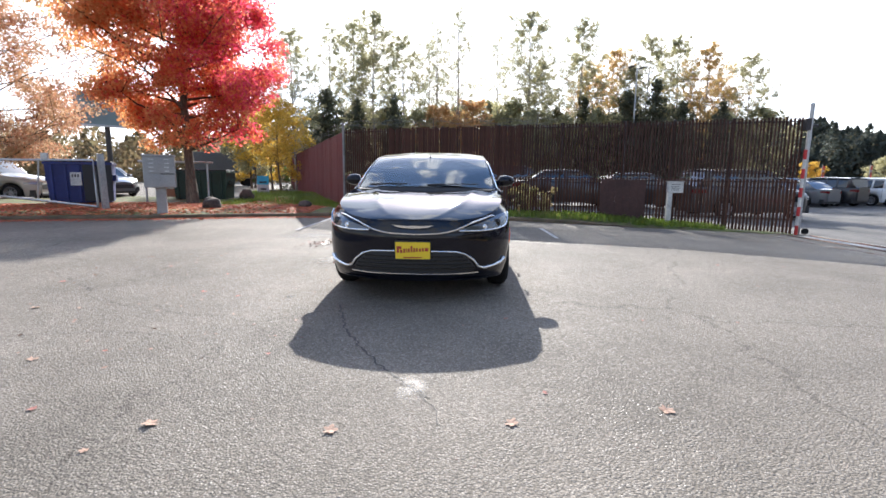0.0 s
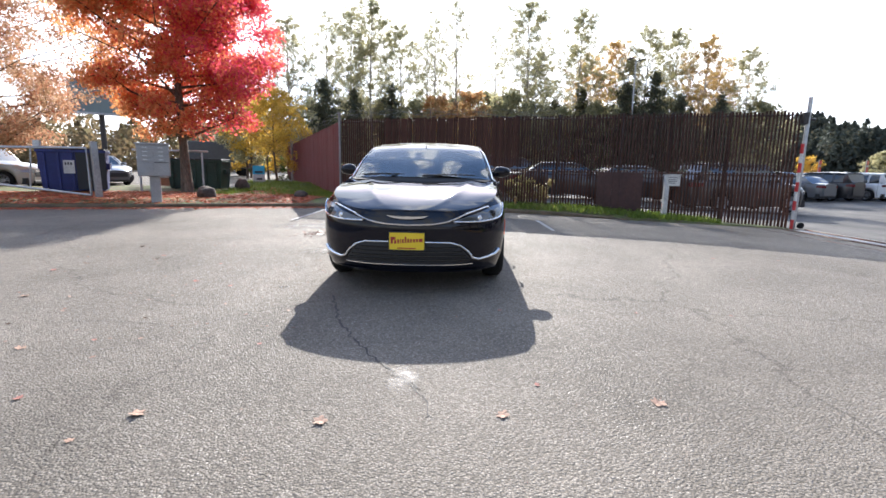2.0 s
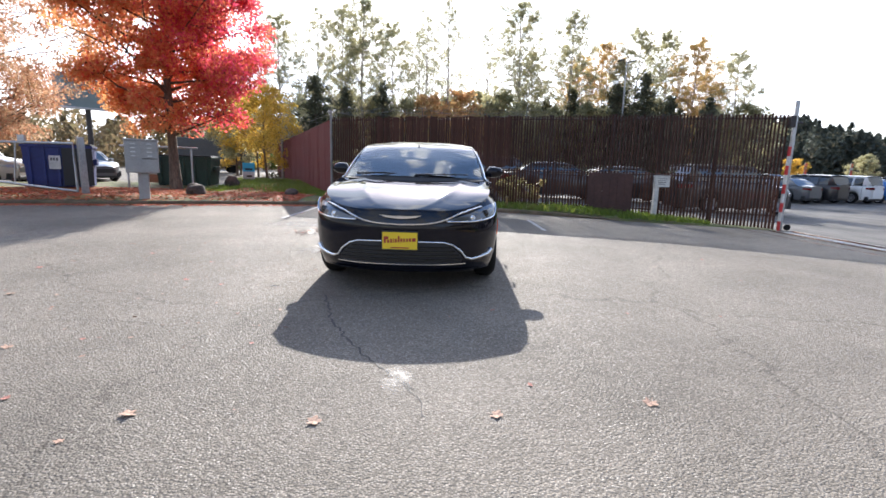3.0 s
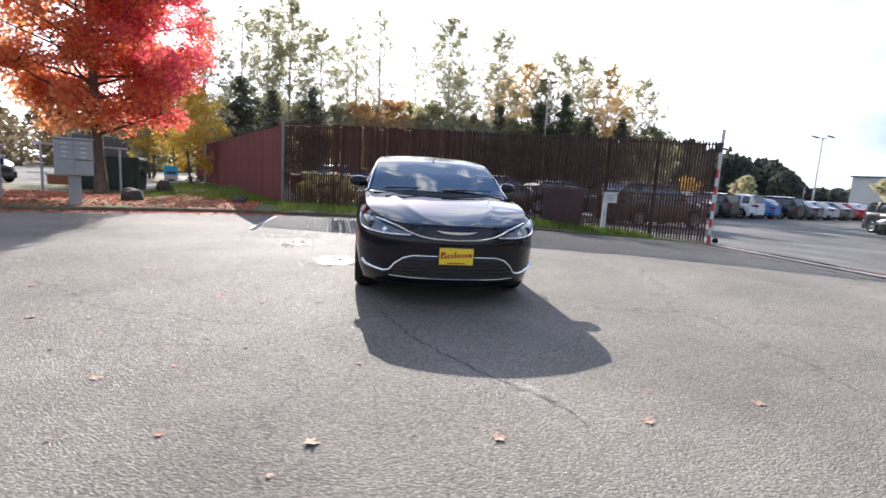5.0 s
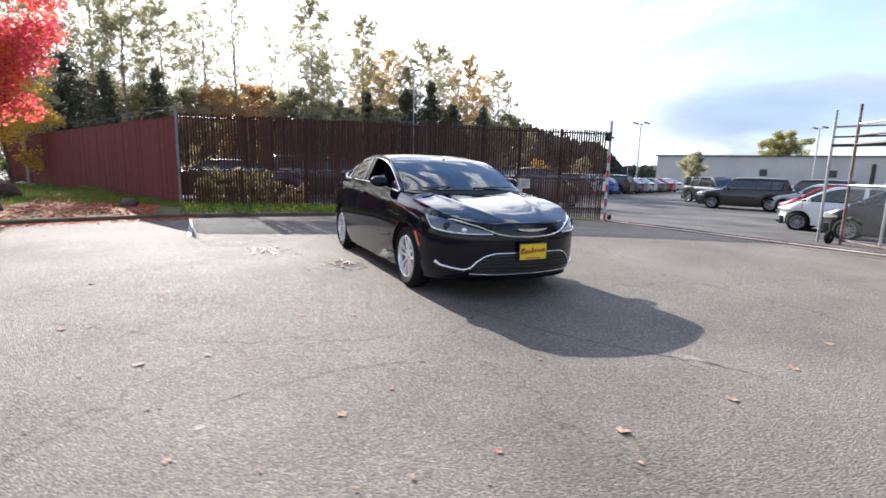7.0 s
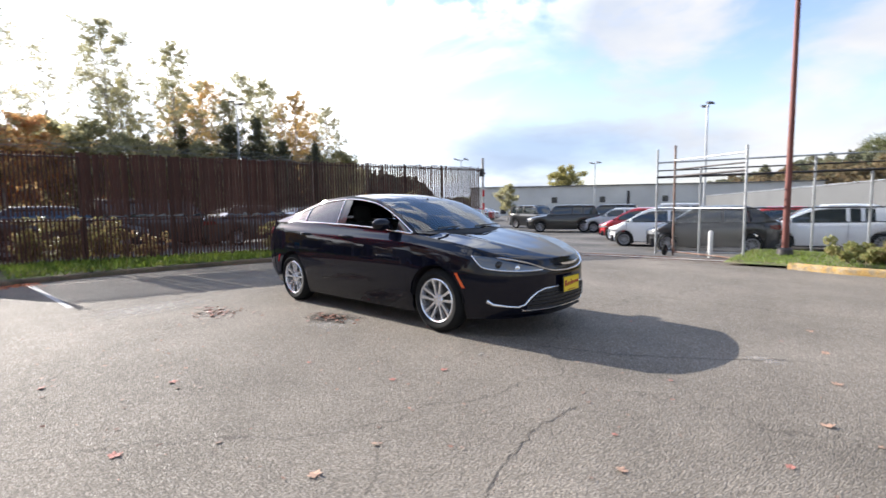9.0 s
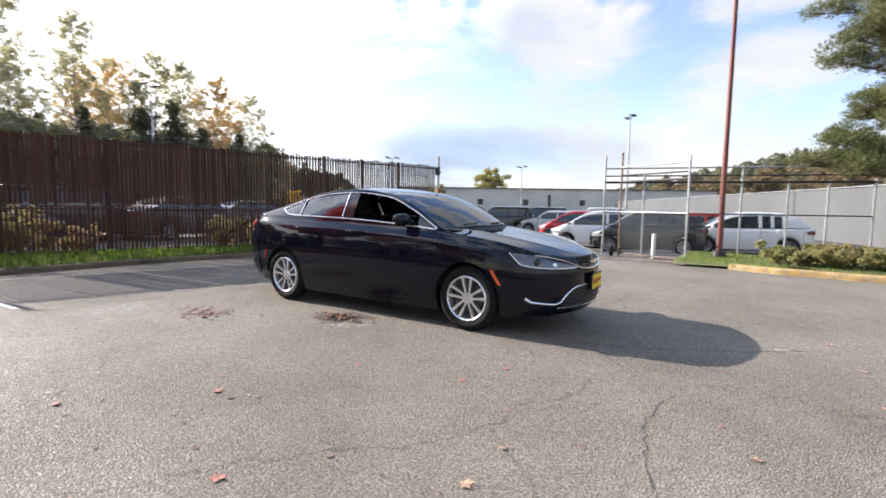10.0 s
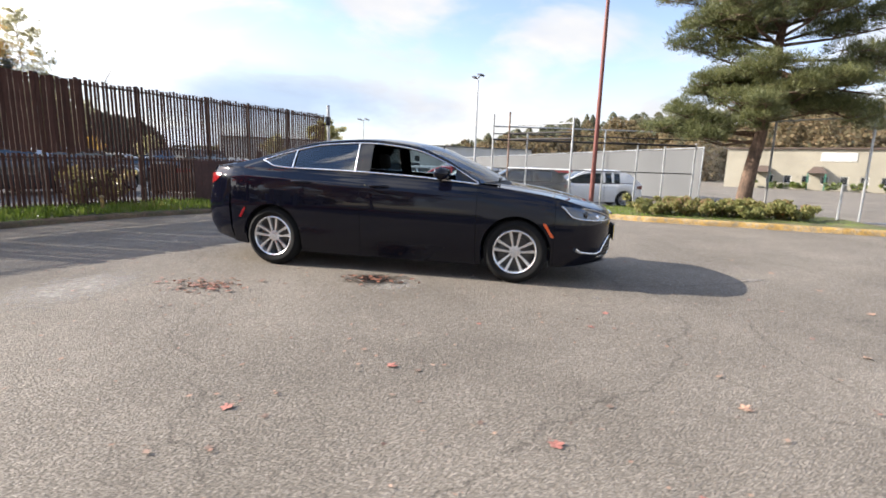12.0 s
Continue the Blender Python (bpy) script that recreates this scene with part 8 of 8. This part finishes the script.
# ---- marks on the asphalt ----
DRAIN_IRON = material("cast_iron", (0.05, 0.045, 0.04), 0.6, 0.7, grain=0.3, scale=40)
DAMP = patch_material("damp_dirt", (0.06, 0.045, 0.035), 0.45, 0.50, 9)
FAINT_DAMP = patch_material("drying_dirt", (0.10, 0.07, 0.055), 0.6, 0.26, 8)
PALE_PATCH = patch_material("pale_scuffed_asphalt", (0.34, 0.315, 0.285), 0.85, 0.34, 10, 0.15)
# paler than the asphalt: glare as colour, shared with one small real scuff
SCUFF_GLARE = patch_material("polished_scuff", (0.38, 0.34, 0.30), 0.62, 0.30, 12, 0.2)
TAR = material("crack_shadow", (0.055, 0.047, 0.04), 0.8, grain=0.3, scale=50)


def mark(name, outline, z, mat, label, category):
    b = bmesh.new()
    vs = [b.verts.new((x, y, z)) for x, y in outline]
    b.faces.new(vs)
    ob = part(name, b, mat)
    return tagged(ob, label, category, kind="structure")


def ragged(x, y, rx, ry, seed, n=40, rough=0.28):
    return [(x + rx * math.cos(a) * (1 + rough * noise.noise(Vector((math.cos(a) * 1.7, math.sin(a) * 1.7, seed)))), y + ry * math.sin(a) * (1 + rough * noise.noise(Vector((math.cos(a) * 1.7, math.sin(a) * 1.7, seed + 9))))) for a in [2 * math.pi * k / n for k in range(n)]]


def stripe(x0, y0, x1, y1, w):
    d = Vector((x1 - x0, y1 - y0)).normalized() * w / 2
    return [(x0 - d.y, y0 + d.x), (x0 + d.y, y0 - d.x), (x1 + d.y, y1 - d.x), (x1 - d.y, y1 + d.x)]


mark("parking_line", stripe(-3.1, 3.3, -3.15, 6.55, 0.07), 0.004, WHITE_LINE, "worn white parking line", "line")
mark("parking_line", stripe(2.2, 2.6, 2.15, 4.4, 0.08), 0.004, WHITE_LINE, "worn white parking line", "line")
mark("pale_patch", ragged(0.17, -4.03, 0.16, 0.36, 4.0), 0.004, SCUFF_GLARE, "pale patch with glare in its colour on the asphalt", "patch")
mark("pale_patch", ragged(-1.2, -2.17, 0.10, 0.06, 6.0), 0.004, PALE_PATCH, "small pale spot on the asphalt", "patch")
mark("pale_patch", ragged(-2.85, -3.68, 0.07, 0.05, 8.0), 0.004, SCUFF_GLARE, "small pale scuff on the asphalt", "patch")
# the bright wet sheen by the drain, painted as a matt pale patch
mark("pale_patch", ragged(-1.3, -0.2, 0.6, 0.55, 7.0), 0.004, PALE_PATCH, "pale patch painted as wet glare round the drain", "patch")
mark("pale_patch", ragged(-2.5, 2.4, 1.3, 0.9, 11.0), 0.003, PALE_PATCH, "broad pale area of the asphalt", "patch")
mark("damp_patch", ragged(-1.24, 0.05, 0.36, 0.55, 2.0, 40, 0.5), 0.008, DAMP, "dark damp dirt round a drain", "patch")
mark("damp_patch", ragged(-1.96, 1.43, 0.42, 0.6, 5.0, 40, 0.5), 0.006, FAINT_DAMP, "dark damp dirt with leaves", "patch")


def drain(x, y):
    t = thing("drain_cover", pose(x, y, 0.004), "small round cast-iron drain cover in the asphalt", "drain")
    b = bmesh.new()
    lathe(b, [(0.0, 0.15), (0.012, 0.145), (0.012, 0.11), (0.006, 0.108), (0.006, 0)], 28, "z")
    part("ring", b, DRAIN_IRON, t)
    for k in range(4):
        b = bmesh.new()
        box(b, -0.09, 0.09, -0.066 + 0.04 * k, -0.054 + 0.04 * k, 0.006, 0.014)
        part("bar", b, DRAIN_IRON, t)


drain(-1.22, 0.04)


def crack(pts, seed, w=0.012):
    """A wandering crack: a thin dark sliver along points."""
    rnd = random.Random(seed)
    line = []
    for (x0, y0), (x1, y1) in zip(pts, pts[1:]):
        n = max(2, int(math.hypot(x1 - x0, y1 - y0) / 0.05))
        line += [(x0 + (x1 - x0) * k / n + rnd.uniform(-0.018, 0.018), y0 + (y1 - y0) * k / n + rnd.uniform(-0.018, 0.018)) for k in range(n)]
    line.append(pts[-1])
    b = bmesh.new()
    row = []
    for i, (x, y) in enumerate(line):
        q = line[min(i + 1, len(line) - 1)]
        p = line[max(i - 1, 0)]
        d = Vector((q[0] - p[0], q[1] - p[1])).normalized() * w * rnd.uniform(0.2, 0.8) * (1 if 0 < i < len(line) - 1 else 0.1)
        row.append((b.verts.new((x - d.y, y + d.x, 0.003)), b.verts.new((x + d.y, y - d.x, 0.003))))
    for a, c in zip(row, row[1:]):
        b.faces.new((a[0], a[1], c[1], c[0]))
    tagged(part("crack", b, TAR), "thin wandering crack in the asphalt", "crack", kind="structure")


crack([(-0.66, -2.4), (-0.44, -3.04), (-0.22, -3.5), (0.03, -3.86), (0.29, -4.17)], 1, 0.013)
crack([(0.1, -3.95), (0.25, -4.15), (0.38, -4.46)], 2, 0.010)
crack([(-1.63, -3.3), (-2.08, -3.27), (-2.5, -3.35), (-2.84, -3.45)], 4, 0.006)


# ---- single fallen leaves ----
def fallen_leaves():
    rnd = random.Random(17)
    b = bmesh.new()
    ctr = b.verts.new((0, 0, 0.010))
    ring = []
    for k in range(20):
        a = 2 * math.pi * k / 20
        lobe = 0.62 + 0.38 * abs(math.cos(a * 2.5)) ** 1.5
        if abs(a - math.pi) < 0.5:
            lobe *= 0.6
        r = 0.065 * lobe
        ring.append(b.verts.new((r * math.cos(a), r * math.sin(a), 0.004 + 0.030 * (lobe ** 2) * (0.15 + 0.85 * abs(math.sin(a + 0.4)) ** 1.5))))
    for k in range(20):
        b.faces.new((ctr, ring[k], ring[(k + 1) % 20]))
    tube(b, [(-0.03, 0, 0.012), (-0.085, 0.008, 0.02)], 0.002, 4)
    mats = [material("dry_leaf_" + n, c, 0.8, grain=0.3, scale=60, stain=0.3, stain_scale=12) for n, c in (("tan", (0.34, 0.21, 0.145)), ("red", (0.33, 0.13, 0.10)), ("brown", (0.16, 0.105, 0.08)))]
    firsts = []
    for nm, mt, lb in zip(("tan", "red", "brown"), mats, ("curled tan fallen leaf on the asphalt", "red fallen maple leaf on the asphalt", "small brown withered leaf on the asphalt")):
        ob = part("fallen_leaf", b.copy(), mt)
        firsts.append(tagged(ob, lb, "leaf", "fallen leaves on the asphalt"))
    b.free()
    known = [(0.69, -4.4, 0), (-0.98, -4.52, 0), (1.48, -4.22, 0), (-2.2, -3.82, 0), (-0.14, -4.52, 0), (-3.2, -2.73, 0), (-3.2, -0.83, 1), (-2.1, -2.05, 1), (-1.69, -2.2, 1), (-3.88, -0.22, 1), (-3.79, -1.77, 1), (-1.24, 0.1, 1), (-1.15, 0.0, 0), (-1.9, 1.4, 1), (-2.0, 1.5, 1), (-1.85, 1.55, 0), (-2.05, 1.3, 1)]
    spots = [(x, y, c, rnd.uniform(0.8, 1.15)) for x, y, c in known]
    while len(spots) < 125:
        x, y = rnd.uniform(-6.5, 5.5), rnd.uniform(-5.6, 3.5)
        if abs(x) < 1.05 and abs(y) < 2.6:
            continue
        c = rnd.choice((0, 1, 2, 2, 2))
        if x > -1.0 and rnd.random() < 0.55:
            continue
        spots.append((x, y, c, rnd.uniform(0.25, 0.65) if c == 2 else rnd.uniform(0.35, 0.7)))
    used = set()
    for x, y, c, s in spots:
        m = pose(x, y, ground_z(x, y) + 0.004, rnd.uniform(-8, 8), rnd.uniform(-8, 8), rnd.uniform(0, 360))
        if c not in used:
            used.add(c)
            o = firsts[c]
            o.matrix_world = m
        else:
            o = copy_thing(firsts[c], m)
        o.scale = (s * 0.56, s * 0.56, s * 0.26)


fallen_leaves()


CRUMBS = leaf_material("leaf_crumbs", [(0.24, 0.11, 0.085), (0.30, 0.17, 0.12), (0.33, 0.22, 0.16), (0.22, 0.14, 0.11)], 0.1, 0.8)
WET_LITTER = leaf_material("wet_leaves", [(0.16, 0.055, 0.035), (0.26, 0.10, 0.06), (0.20, 0.10, 0.065), (0.36, 0.21, 0.14)], 0.1, 0.5)


def heap(cx, cy, rx, ry):
    def at(rs):
        return (cx + rs.normal(0, rx), cy + rs.normal(0, ry), 0.008)
    return at


tufts("leaf_litter", heap(-1.96, 1.43, 0.13, 0.2), 110, 0.055, WET_LITTER, "wet red and brown leaves on the damp patch", 141, 0.006, True, "leaves")
tufts("leaf_litter", heap(-1.22, 0.02, 0.09, 0.16), 60, 0.05, WET_LITTER, "wet red and brown leaves round the drain cover", 142, 0.012, True, "leaves")
tufts("leaf_litter", heap(-2.4, 0.0, 1.5, 2.4), 420, 0.03, CRUMBS, "leaf crumbs scattered over the asphalt", 143, 0.004, True, "leaves")
